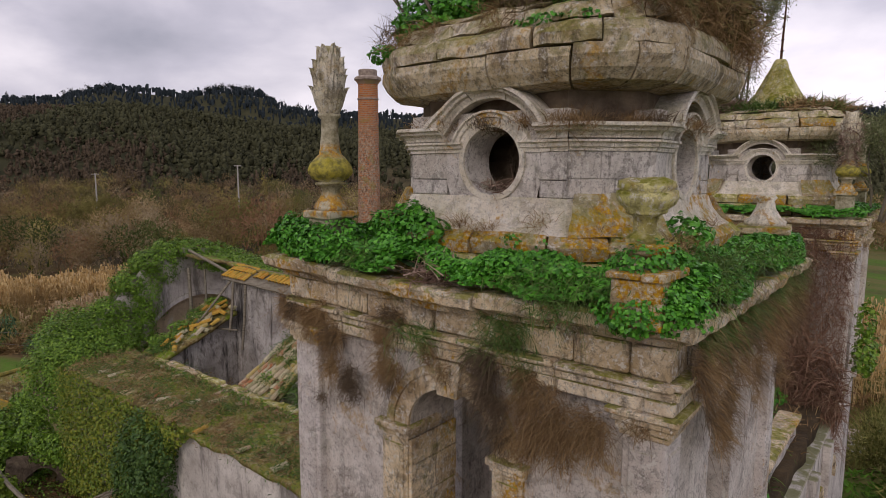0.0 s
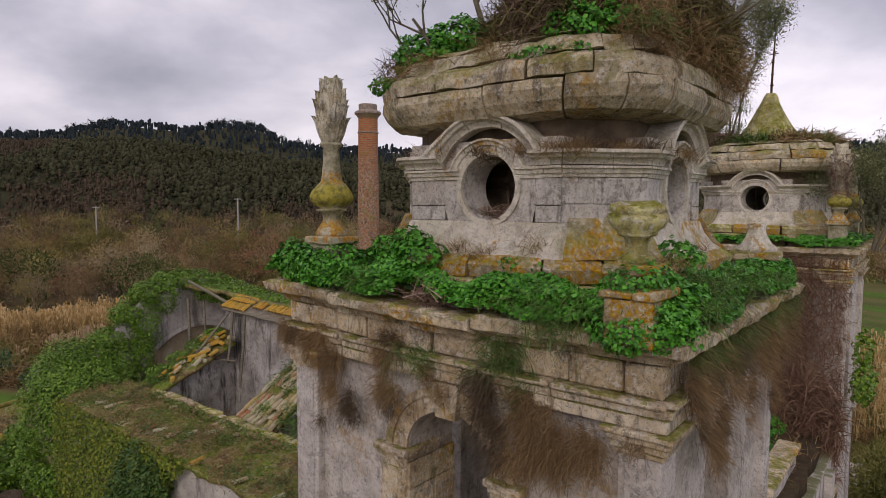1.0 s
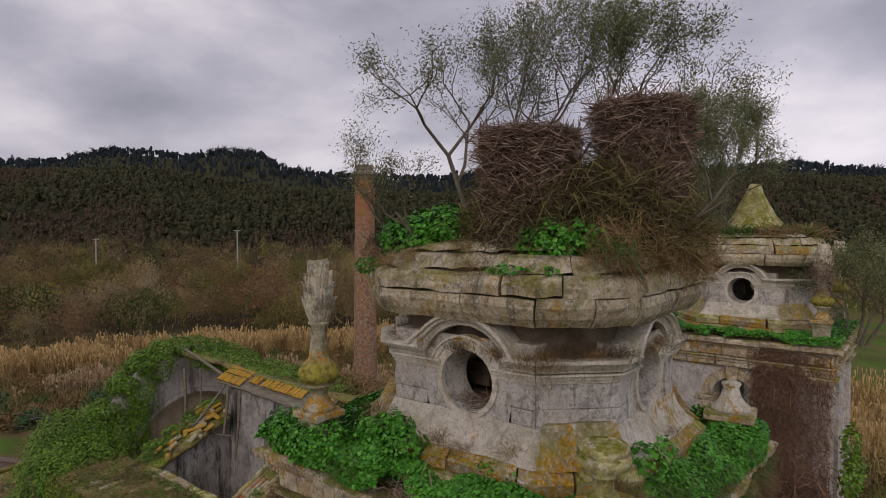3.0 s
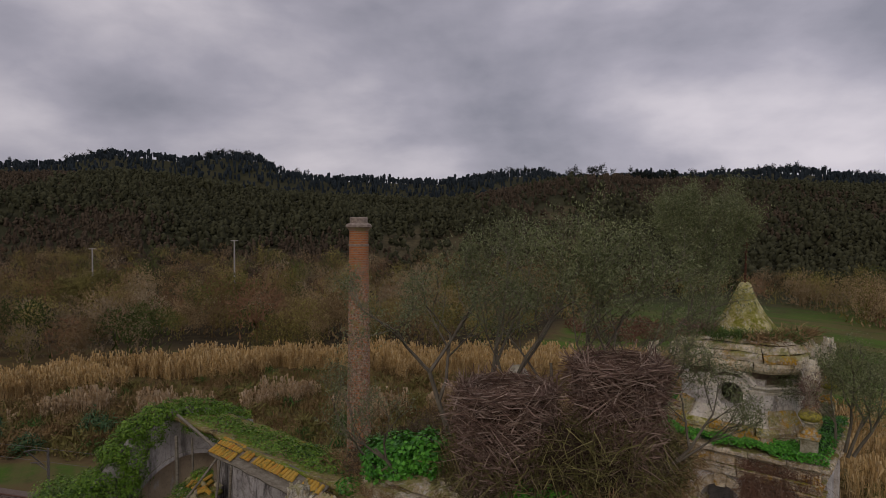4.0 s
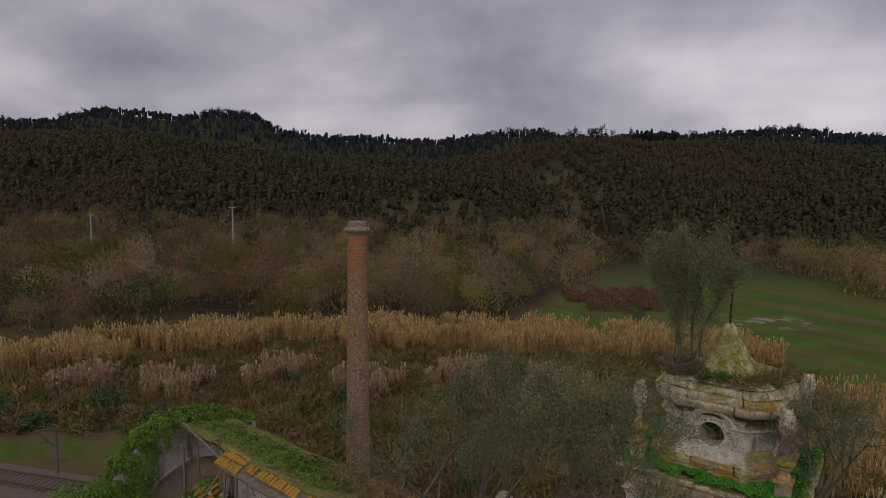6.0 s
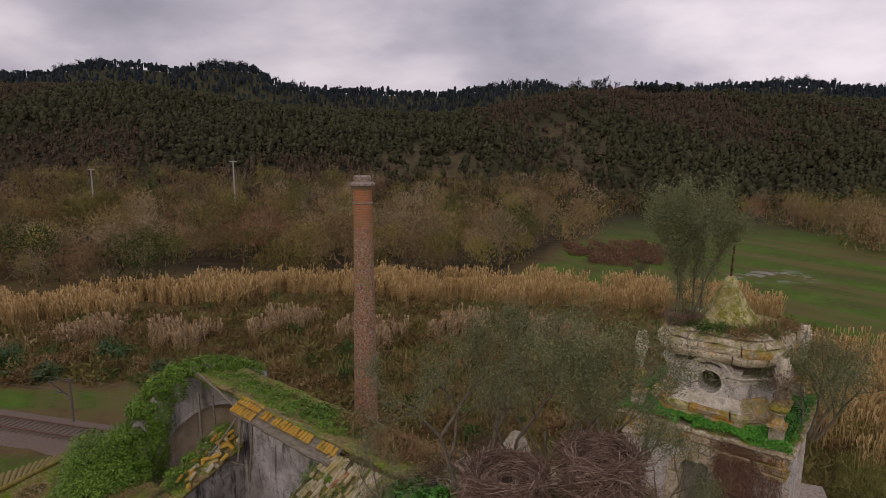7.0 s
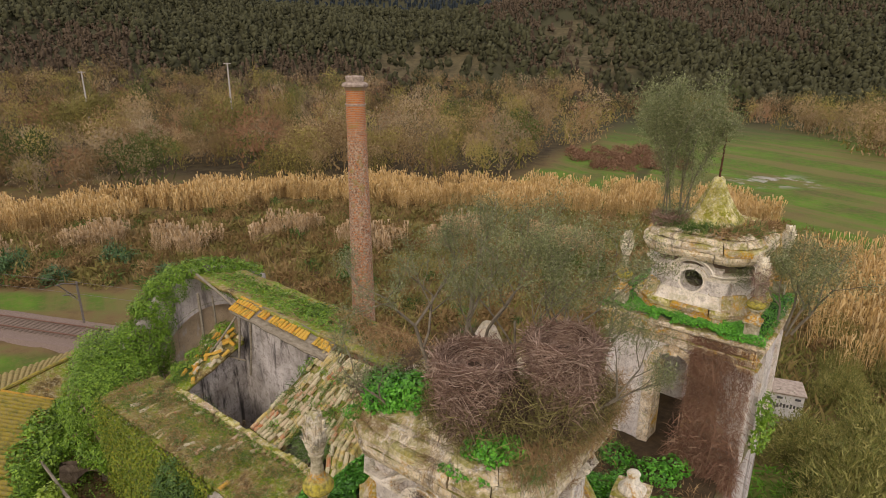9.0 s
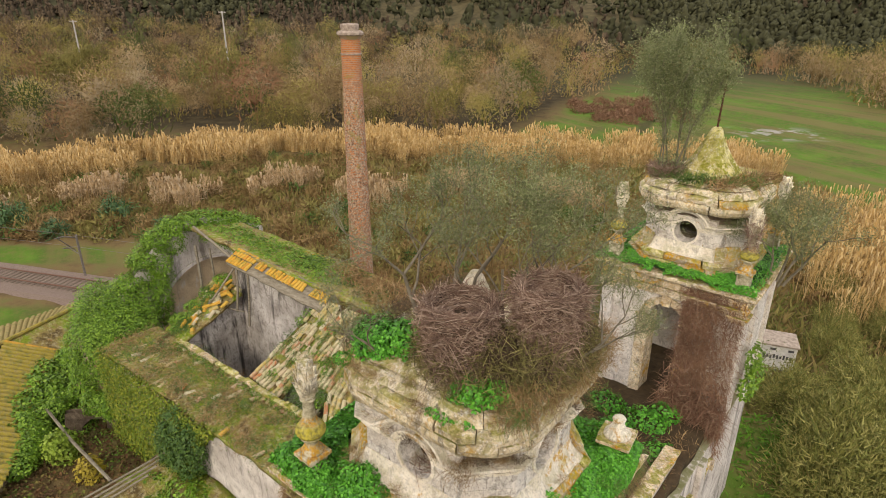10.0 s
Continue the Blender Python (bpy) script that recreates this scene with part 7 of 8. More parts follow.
leaf_mound([(-20.5, 9.4, 1.6), (-18.8, 9.2, 1.5), (-17.4, 9.0, 1.5), (-21.0, 8.4, 1.2), (-22.6, 9.2, 0.8)], [(1.2, 0.8, 0.5), (1.0, 0.9, 0.45), (0.9, 0.8, 0.4), (1.0, 0.9, 0.4), (1.0, 0.8, 0.8)], 4200, 0.15, IVY, "bramble", "green brambles over the lean-to roof", "bramble", PL)
leaf_mound([(-33.8, 9.4, 0.8), (-35.0, 8.6, 0.9), (-33.6, 8.0, 0.6), (-32.4, 7.0, 0.2), (-33.2, 6.2, 0.2), (-35.6, 9.6, 1.2), (-31.2, 5.8, 0.0)], [(1.0, 0.8, 0.7), (0.9, 0.8, 0.6), (0.9, 0.8, 0.9), (0.9, 0.9, 0.9), (0.9, 0.9, 0.8), (0.8, 0.7, 0.5), (1.0, 0.9, 0.7)], 6000, 0.18, IVY, "courtyard_ivy", "green ivy along the courtyard wall", "ivy", PL)
leaf_mound([(-29.4, 7.8, 0.2), (-29.0, 7.4, 0.8)], [(0.9, 0.8, 0.9), (0.6, 0.6, 0.6)], 1500, 0.17, foliage_material("lime_leaf", (0.12, 0.20, 0.02), (0.20, 0.30, 0.03), (0.27, 0.36, 0.06), 0.5), "lime_bush", "bright lime-green bush in the courtyard", "bush", PL)
leaf_mound([(-26.8, 7.9, 0.2)], [(0.7, 0.6, 0.7)], 700, 0.14, foliage_material("golden_leaf", (0.25, 0.20, 0.02), (0.36, 0.28, 0.03), (0.42, 0.33, 0.05), 0.5), "golden_bush", "golden-yellow bush in the courtyard", "bush", PL)
sp = []
for k in range(420):
    x, y = PL.uniform(-28.5, -10), PL.uniform(10.4, 12.9)
    sp.append(((x, y, 4.98 + 0.06 * y - 0.62), (PL.normal() * 0.4, -0.2 + PL.normal() * 0.4, 0.6), 0.22, 0.6, 60, 0.26))
tufts(sp[:210], GRASS_GREEN, "roof_grass", "green grass growing on the mossy roof", PL, 0.012)
tufts(sp[210:], GRASS_DRY, "roof_dry_grass", "dry stalks on the mossy roof", PL, 0.010)
sp = []
for k in range(60):
    u = PL.uniform()
    y = PL.uniform(13.3, 15.8)
    sp.append(((PL.uniform(-20.0, -14.0), y, 5.2 + (y - 13.2) * 0.98), (PL.normal() * 0.4, -0.5, 0.5), 0.3, 0.6, 70, 0.22))
for k in range(26):
    y = PL.uniform(13.0, 16.0)
    sp.append(((PL.uniform(-27.4, -26.2), y, 5.25 + (y - 12.9) * 0.5), (PL.normal() * 0.4, -0.3, 0.6), 0.3, 0.6, 70, 0.22))
tufts(sp, GRASS_GREEN, "tile_grass", "green grass sprouting between the roof tiles", PL, 0.016)
brush([(L2(2.3, -2.28, 13.9), (0.34, 0.34, 0.6)), (L2(2.3, -2.28, 13.2), (0.25, 0.25, 0.4))], 900, 0.3, 0.008, TWIG, "vase_creeper", "grey leafless creeper wrapped round the corner vase", PL, 0.2)
LITTER = foliage_material("brown_leaf_litter", (0.07, 0.035, 0.015), (0.15, 0.08, 0.035), (0.13, 0.14, 0.03), 0.9)
n = 9000
lx, ly = PL.uniform(-37, -12, n), PL.uniform(3.5, 10.2, n)
lz = ground_height(lx, ly) + PL.uniform(0.02, 0.22, n)
stuff("leaf_litter", leaves(np.stack([lx, ly, lz], 1), np.tile([[0, 0, 1.0]], (n, 1)), 0.2, PL, 0.7), LITTER, "brown dead leaves and low weeds on the courtyard soil", "leaf litter")
leaf_mound([(-30.4, 9.9, 1.2), (-29.2, 10.0, 1.4), (-31.6, 10.2, 1.0)], [(0.8, 0.6, 0.7), (0.7, 0.4, 0.8), (0.7, 0.5, 0.6)], 2600, 0.13, IVY, "courtyard_ivy", "green ivy over the broken arch", "ivy", PL)
leaf_mound([(-36.4, 11.0, 0.9), (-35.4, 10.2, 0.8), (-34.5, 9.5, 0.75), (-33.5, 8.8, 0.7), (-32.6, 8.1, 0.6), (-31.6, 7.4, 0.5), (-30.6, 6.6, 0.4), (-29.6, 5.9, 0.3), (-35.0, 9.8, 0.2), (-33.0, 8.6, 0.0), (-31.0, 7.2, -0.1)], [(0.8, 0.75, 0.55)] * 8 + [(0.8, 0.8, 0.8)] * 3, 15000, 0.12, IVY, "eave_ivy", "green ivy smothering the low house's eave", "ivy", PL)
leaf_mound([(PL.uniform(-33.5, -24.5), PL.uniform(5.0, 10.0), -0.35) for _ in range(26)], [(0.7, 0.7, 0.35)] * 26, 5200, 0.11, IVY, "courtyard_weeds", "low green weeds scattered over the courtyard", "weeds", PL)
brush([((-17.2, 18.0, 8.6), (1.6, 1.0, 0.7)), ((-14.8, 18.2, 8.5), (1.8, 1.0, 0.8)), ((-12.6, 18.0, 8.5), (1.4, 1.0, 0.9)), ((-20.0, 18.4, 8.5), (1.4, 0.8, 0.5))], 5200, 0.7, 0.012, GRASS_DRY, "roof_scrub", "dry grey-brown scrub growing on the rear roof", PL, 0.5)
leaf_mound([(-22.5 + 1.5 * k, 18.6 + 0.3 * math.sin(k * 1.7), 8.3) for k in range(6)], [(1.0, 0.9, 0.3)] * 6, 5200, 0.10, IVY_DARK, "roof_ivy", "dark weeds matted on the rear roof", "ivy", PL)
leaf_mound([(-26.9, 13.3 + 0.7 * k, 5.4 + 0.36 * k) for k in range(5)] + [(-27.4, 13.6 + 0.9 * k, 5.6 + 0.42 * k) for k in range(4)], [(0.35, 0.45, 0.2)] * 5 + [(0.4, 0.5, 0.25)] * 4, 3600, 0.09, IVY, "rubble_weeds", "green weeds over the fallen strip of roof", "weeds", PL)
leaf_mound([(x, y, 5.22 + (y - 13.2) * 0.98) for x, y in ((PL.uniform(-20.0, -14.0), PL.uniform(13.4, 15.9)) for _ in range(24))], [(0.32, 0.3, 0.14)] * 24, 3400, 0.08, IVY, "tile_weeds", "green weed patches between the roof tiles", "weeds", PL)
leaf_mound([(x, 12.55 + PL.normal() * 0.12, 5.12) for x in np.arange(-25.5, -12.0, 0.55)], [(0.35, 0.2, 0.14)] * 25, 3200, 0.08, IVY, "curb_weeds", "green weeds along the mossy roof's inner kerb", "weeds", PL)
plate = thing("red_sheet", "crumpled orange-red plastic sheet lying in the courtyard", "sheet", (-33.0, 10.7, 0.25))
bm = bmesh.new()
bmesh.ops.create_grid(bm, x_segments=6, y_segments=4, size=0.5)
bmesh.ops.scale(bm, verts=bm.verts, vec=(1.0, 0.55, 1.0))
roughen(bm, 0.14, 2.5, 3.0)
part("sheet", bm, plain_material("orange_red_plastic", (0.55, 0.07, 0.02), (0.75, 0.13, 0.04), 6, 0.5), plate)
leaf_mound([(-31.9, 7.2, 0.7), (-31.9, 8.6, 0.8), (-32.2, 10.0, 1.1), (-33.2, 10.3, 1.7), (-31.4, 8.0, -0.4), (-31.4, 9.6, -0.2), (-34.4, 10.4, 2.1)], [(0.5, 0.9, 0.6), (0.5, 0.9, 0.7), (0.6, 0.8, 0.7), (0.9, 0.5, 0.5), (0.5, 0.9, 0.9), (0.5, 0.9, 0.9), (0.8, 0.5, 0.4)], 7500, 0.14, IVY, "house_ivy", "green ivy spilling over the low house's end", "ivy", PL)
leaf_mound([(-32.6, 7.2, 0.8), (-31.4, 7.1, 0.7), (-33.8, 7.3, 0.9), (-30.6, 6.6, 0.2)], [(0.9, 0.6, 0.5), (0.8, 0.6, 0.5), (0.8, 0.6, 0.5), (0.9, 0.8, 0.6)], 4200, 0.14, IVY, "courtyard_ivy", "green ivy over the low courtyard wall", "ivy", PL)

# ---- valley: woods, reeds, scrub, hills ----
def at_fs(f, s):
    f, s = np.asarray(f, float), np.asarray(s, float)
    x, y = -0.624 * f + 0.781 * s, 0.781 * f + 0.624 * s
    return np.stack([x, y, ground_height(x, y)], -1)


def strips(a, b, width, rng, facing=None):
    """Thin triangles from a to b, turned at random or towards the directions given."""
    d = unit(b - a)
    turn = rng.normal(size=d.shape) if facing is None else unit(facing) + rng.normal(scale=0.3, size=d.shape)
    side = unit(np.cross(d, turn)) * np.reshape(width, (-1, 1))
    V = np.stack([a - side, a + side, b], 1).reshape(-1, 3)
    return V, np.arange(len(V)).reshape(-1, 3)


def bare_tree(rng, h, r, twigs=420):
    """A leafless crown: trunk and limbs, and a domed haze of fine rising twigs in rounded puffs."""
    n = 15
    top = np.array([[0, 0, h * 0.75], [0.1 * r, 0, h * 0.7], [-0.1 * r, 0.1 * r, h * 0.72]])
    sets = [strips(rng.normal(scale=0.05, size=(3, 3)), top, 0.012 * h * np.ones(3), rng)]
    d = unit(rng.normal(size=(n, 3)) + np.array([0, 0, 0.45]))
    d[:, 2] = np.abs(d[:, 2]) - 0.15
    c = d * np.array([r * 0.62, r * 0.62, h * 0.36]) + np.array([0, 0, h * 0.52])
    sets.append(strips(np.tile([[0, 0, h * 0.3]], (n, 1)), c, np.full(n, 0.008 * h), rng))
    k = rng.integers(n, size=twigs)
    e = unit(rng.normal(size=(twigs, 3)) + d[k] * 0.5)
    p = c[k] + e * (r * 0.42 * rng.uniform(0.1, 1.0, twigs) ** 0.4)[:, None]
    way = unit(e * 0.45 + np.array([0, 0, 0.35]) + rng.normal(scale=0.55, size=(twigs, 3)))
    ln = (h * rng.uniform(0.028, 0.068, twigs))[:, None]
    sets.append(strips(p - way * ln * 0.6, p + way * ln * 0.6, np.full(twigs, 0.0105 * h), rng, e + 0.7 * d[k]))
    low = np.stack([rng.normal(scale=0.4 * r, size=40), rng.normal(scale=0.4 * r, size=40), rng.uniform(0, 0.4, 40) * h], 1)
    sets.append(strips(low, low + rng.normal(scale=0.06 * h, size=(40, 3)) + np.array([0, 0, 0.08 * h]), np.full(40, 0.02 * h), rng))
    return joined(*sets)


def wood_material(name, a, b, c):
    """Winter crowns: tone goes from tree to tree more than from twig to twig."""
    m = Nodes(name)
    isl = m.t.nodes.new("ShaderNodeNewGeometry").outputs["Random Per Island"]
    tone = m.t.nodes.new("ShaderNodeAttribute")
    tone.attribute_name = "tone"
    v = m.math("ADD", m.math("MULTIPLY", isl, 0.06), m.math("MULTIPLY", tone.outputs["Fac"], 0.94))
    return m.done(m.ramp(v, (0.0, a), (0.5, b), (1.0, c)), 0.95, None, 0.0, 0.1)


def spread(templates, places, rng, lo=0.8, hi=1.25):
    """Templates set down at many places, turned and scaled, as one mesh's arrays."""
    V, F, T, k = [], [], [], 0
    for p in places:
        v, f = templates[rng.integers(len(templates))]
        a, s = rng.uniform(0, 6.28), rng.uniform(lo, hi)
        c, q = math.cos(a), math.sin(a)
        w = v @ np.array([[c, q, 0], [-q, c, 0], [0, 0, 1]]) * s * np.array([1, 1, rng.uniform(0.85, 1.15)])
        V.append(w + p)
        F.append(f + k)
        T.append(np.full(len(v), rng.uniform()))
        k += len(v)
    return np.concatenate(V), np.concatenate(F), np.concatenate(T)


def shrub(rng, r, h, n=160, leafy=0.5):
    """A rounded bramble: leaf triangles and twigs on an uneven hull."""
    d = unit(rng.normal(size=(n, 3)))
    d[:, 2] = np.abs(d[:, 2])
    lump = 0.75 + 0.25 * np.sin(d[:, 0] * 5 + rng.uniform(0, 6)) * np.cos(d[:, 1] * 4 + rng.uniform(0, 6))
    p = d * lump[:, None] * np.array([r, r, h]) * rng.uniform(0.65, 1.0, n)[:, None]
    k = int(n * leafy)
    sets = [strips(p[:k], p[:k] + rng.normal(scale=0.16 * r, size=(k, 3)), np.full(k, 0.042 * r), rng, p[:k])]
    q = p[k:]
    sets.append(strips(q * 0.7, q + unit(q) * 0.2 * r + rng.normal(scale=0.1 * r, size=q.shape), np.full(len(q), 0.012 * r), rng, q))
    return joined(*sets)


FAR = np.random.default_rng(21)

# leafless wood behind the reeds
n = 1750
f_, s_ = FAR.uniform(128, 330, n), FAR.uniform(-300, 190, n)
edge_ = 134 - 22 * smooth(-55, -95, s_) + 8 * np.sin(s_ * 0.09) + 4 * np.sin(s_ * 0.23)
inside = (f_ > edge_) & ((s_ < 12 + 0.5 * (f_ - 140) - 6 * np.sin(f_ * 0.08)) | (s_ > 128 + 3 * np.sin(f_ * 0.1)) | (f_ > 258)) & ((s_ < 70) | (f_ < 277))
front = f_ < edge_ + 45
keep = inside & (front | (FAR.uniform(size=n) < 0.85))
wood_places = at_fs(f_[keep], s_[keep])
tone = FAR.uniform(size=len(wood_places)) + 0.25 * np.sin(wood_places[:, 0] * 0.06) * np.cos(wood_places[:, 1] * 0.05)
WOOD_TONES = [
    ("brown_wood", (0.132, 0.092, 0.0437), (0.259, 0.182, 0.092), (0.414, 0.305, 0.163), -9, 0.40),
    ("grey_wood", (0.155, 0.12, 0.0713), (0.276, 0.216, 0.132), (0.414, 0.333, 0.213), 0.40, 0.55),
    ("olive_wood", (0.109, 0.0954, 0.0287), (0.224, 0.191, 0.0575), (0.368, 0.31, 0.103), 0.55, 0.84),
    ("russet_wood", (0.161, 0.0897, 0.0483), (0.27, 0.152, 0.0851), (0.38, 0.23, 0.132), 0.84, 0.94),
    ("ivied_wood", (0.0403, 0.0575, 0.0161), (0.0805, 0.106, 0.0299), (0.132, 0.155, 0.046), 0.94, 9),
]
leading = f_[keep] < edge_[keep] + 50
for name, c0, c1, c2, lo, hi in WOOD_TONES:
    chosen = (tone >= lo) & (tone < hi)
    sets = []
    for near, twigs in ((True, 880), (False, 280)):
        temps = [bare_tree(FAR, FAR.uniform(9.0, 12.0), FAR.uniform(5.6, 7.6), twigs) for _ in range(5)]
        sets.append(spread(temps, wood_places[chosen & (leading == near)], FAR, 0.62, 1.28))
    VF = joined(*[q[:2] for q in sets])
    stuff(name, (*VF, np.concatenate([q[2] for q in sets])), wood_material(name, c0, c1, c2), "leafless winter wood of mixed trees on the valley floor", "woodland")

tall = at_fs(np.array([200, 203, 206, 209, 204, 208, 212, 200, 204, 207, 210, 205]), np.array([-121, -116, -124, -119, -112, -128, -115, -72, -68, -75, -70, -64]))
stuff("tall_wood", spread([bare_tree(FAR, 14.5, 6.0, 560) for _ in range(3)], tall, FAR, 0.95, 1.15), wood_material("tall_wood", (0.11, 0.10, 0.03), (0.18, 0.16, 0.055), (0.26, 0.235, 0.085)), "taller leafless trees standing out of the wood", "woodland")

# pine and eucalyptus plantations on the hills
def conifer(rng, h, r, n=4, tiers=4):
    """A plantation tree: one ragged hull of drooping tiers up to a thin tip."""
    rows = []
    for j in range(tiers):
        f = 0.24 + 0.6 * j / max(tiers - 1, 1)
        w = r * (1.1 - f) ** 0.6 * (1.1 if j % 2 else 0.8) * (0.55 if j == 0 else 1.0)
        a = np.arange(n) * 6.283 / n + 0.7 * j + rng.uniform(-0.35, 0.35, n)
        q = w * rng.uniform(0.4, 1.55, n)
        rows.append(np.stack([q * np.cos(a), q * np.sin(a), h * (f + rng.uniform(-0.11, 0.11, n))], 1))
    V = np.concatenate(rows + [np.array([[rng.normal() * 0.04 * h, rng.normal() * 0.04 * h, h]])])
    F = []
    for j in range(tiers - 1):
        for i in range(n):
            a, b, c, d = j * n + i, j * n + (i + 1) % n, (j + 1) * n + (i + 1) % n, (j + 1) * n + i
            F += [(a, b, c), (a, c, d)]
    F += [((tiers - 1) * n + i, (tiers - 1) * n + (i + 1) % n, tiers * n) for i in range(n)]
    stem = strips(np.array([[0, 0, -0.05 * h]]), np.array([[0, 0, h * 0.6]]), np.array([0.16]), rng)
    return joined((V, np.array(F)), stem)


def clearing(f, s):
    """Thinned terraces on the slope."""
    w = 0.35 * np.sin(f * 0.05) + 0.3 * np.sin(s * 0.11 + 1) + 0.2 * np.sin((f + s) * 0.17)
    a = ((f - 385) / 60) ** 2 + ((s + 8) / 42) ** 2 + w < 0.8
    b = ((f - 410) / 75) ** 2 + ((s - 92) / 34) ** 2 + w < 0.8
    rows = np.sin(f * 0.42 + 0.05 * s) > -0.55
    return (a | b) & rows


n = 24500
f_ = np.concatenate([272 + 420 * FAR.uniform(size=19000) ** 0.9, FAR.uniform(735, 1010, n - 19000)])
s_ = (FAR.uniform(size=n) - 0.5) * 2 * (f_ * 0.80 + 40)
keep = ~clearing(f_, s_)
f_, s_ = f_[keep], s_[keep]
places = at_fs(f_, s_)
patch = np.sin(places[:, 0] * 0.013 + 1) + np.sin(places[:, 1] * 0.017 + 2) + 0.7 * np.sin((places[:, 0] + places[:, 1]) * 0.031) + FAR.normal(scale=0.35, size=len(places))
patch = patch - 1.6 * smooth(480, 330, f_) * smooth(-90, -220, s_)
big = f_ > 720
for name, c0, c1, c2, sel, hh in (
    ("pine_slope", (0.049, 0.050, 0.027), (0.062, 0.064, 0.034), (0.079, 0.080, 0.042), (patch > -0.55) & ~big, 6.6),
    ("brown_slope", (0.070, 0.052, 0.035), (0.088, 0.066, 0.044), (0.11, 0.083, 0.055), (patch <= -0.55) & ~big, 4.8),
    # the far ridge's bluish haze is painted into its tree colours
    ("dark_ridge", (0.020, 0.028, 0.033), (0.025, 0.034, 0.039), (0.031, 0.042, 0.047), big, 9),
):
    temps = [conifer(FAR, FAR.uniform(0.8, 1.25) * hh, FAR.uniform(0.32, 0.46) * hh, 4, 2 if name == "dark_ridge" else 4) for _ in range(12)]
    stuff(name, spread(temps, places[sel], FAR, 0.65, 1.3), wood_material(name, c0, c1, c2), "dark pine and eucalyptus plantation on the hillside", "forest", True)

# taller trees that break the skyline
def sky_tree(rng, h):
    sets = [strips(np.zeros((2, 3)) + rng.normal(scale=0.1, size=(2, 3)), np.array([[0.0, 0, h * 0.9], [0.2, 0.1, h * 0.8]]), np.array([0.35, 0.3]), rng)]
    k = 90
    c = np.array([[rng.normal() * 0.12 * h, rng.normal() * 0.12 * h, h * rng.uniform(0.55, 0.95)] for _ in range(6)])
    p = c[rng.integers(6, size=k)] + rng.normal(scale=0.07 * h, size=(k, 3))
    sets.append(strips(p, p + rng.normal(scale=0.09 * h, size=(k, 3)), np.full(k, 0.03 * h), rng))
    return joined(*sets)


fs = []
for p0, p1, count in ((110, 200, 26), (340, 495, 60), (500, 620, 14), (630, 720, 8), (820, 880, 14), (900, 985, 30), (1003, 1085, 16), (1105, 1195, 36), (1210, 1300, 16), (1310, 1440, 40), (1450, 1568, 20), (0, 110, 14)):
    px = FAR.uniform(p0, p1, count)
    ff = FAR.uniform(628, 652, count) if p0 in (1003, 1105) else FAR.uniform(940, 985, count)
    fs.append(np.stack([ff, ff * (px - 784) / 1091], 1))
fs = np.concatenate(fs)
stuff("skyline_trees", spread([sky_tree(FAR, FAR.uniform(10, 15)) for _ in range(8)], at_fs(fs[:, 0], fs[:, 1]), FAR, 0.7, 1.2),
      foliage_material("skyline_leaf", (0.010, 0.015, 0.012), (0.016, 0.023, 0.016), (0.024, 0.03, 0.02), 0.95), "tall eucalyptus and pines along the hill crest", "trees")


# reed beds
def reed_clump(rng, h, n=16, r=0.55, fine=1.0):
    a = np.concatenate([rng.normal(scale=r * 0.5, size=(n, 2)), np.zeros((n, 1))], 1)
    lean = rng.normal(scale=0.12, size=(n, 2)) * h
    hh = h * rng.uniform(0.65, 1.1, n)
    b = a + np.concatenate([lean, hh[:, None]], 1)
    sets = [strips(a, b, np.full(n, 0.05 * fine), rng)]
    for k in (0.45, 0.62, 0.78):
        m = a + (b - a) * k
        sets.append(strips(m, m + np.concatenate([rng.normal(scale=0.32, size=(n, 2)), rng.uniform(-0.1, 0.5, (n, 1))], 1), np.full(n, 0.05 * fine), rng))
    m = a + (b - a) * 0.82
    sets.append(strips(b + np.array([0, 0, 0.15]), m + rng.normal(scale=0.1, size=(n, 3)), np.full(n, 0.16 * fine), rng))
    return joined(*sets)


n = 3600
s_ = FAR.uniform(-120, 62, n)
line = np.interp(s_, [-120, -73, -51, -25, 2, 40, 62], [86, 98, 113, 122, 118, 113, 106])
f_ = line + 16 * FAR.uniform(size=n) ** 1.2 + 2.5 * np.sin(s_ * 0.35)
gaps = np.sin(s_ * 0.21 + 1) + np.sin(f_ * 0.5 + s_ * 0.09) < 0.75
places = at_fs(f_, s_)[gaps]
n = 620
s2 = FAR.uniform(-66, 24, n)
f2 = np.interp(s2, [-66, -40, 0, 24], [88, 97, 98, 96]) + 7 * FAR.uniform(size=n) - 3 + 4 * np.sin(s2 * 0.2)
low = at_fs(f2, s2)[np.sin(s2 * 0.42) + 0.5 * np.sin(f2 * 0.8) > -0.25]
REED = foliage_material("dry_reed", (0.38, 0.245, 0.095), (0.56, 0.385, 0.165), (0.67, 0.51, 0.28), 0.9)
stuff("reed_bed", spread([reed_clump(FAR, FAR.uniform(3.6, 4.8)) for _ in range(8)], places, FAR, 0.65, 0.95), REED, "tall dry golden reeds across the wet valley floor", "reeds")
stuff("low_reeds", spread([reed_clump(FAR, FAR.uniform(2.0, 3.0), 12) for _ in range(6)], low, FAR), foliage_material("pale_reed", (0.34, 0.23, 0.12), (0.46, 0.33, 0.19), (0.52, 0.41, 0.28), 0.9), "low pale dry reeds among brambles", "reeds")
rp = at_fs(FAR.normal(68, 9, 240), FAR.normal(57, 8, 240))
stuff("cane_clump", spread([reed_clump(FAR, FAR.uniform(3.6, 5.2), 40, 1.2, 0.6) for _ in range(6)], rp, FAR), REED, "tall dry giant cane clumps beside the meadow", "cane")

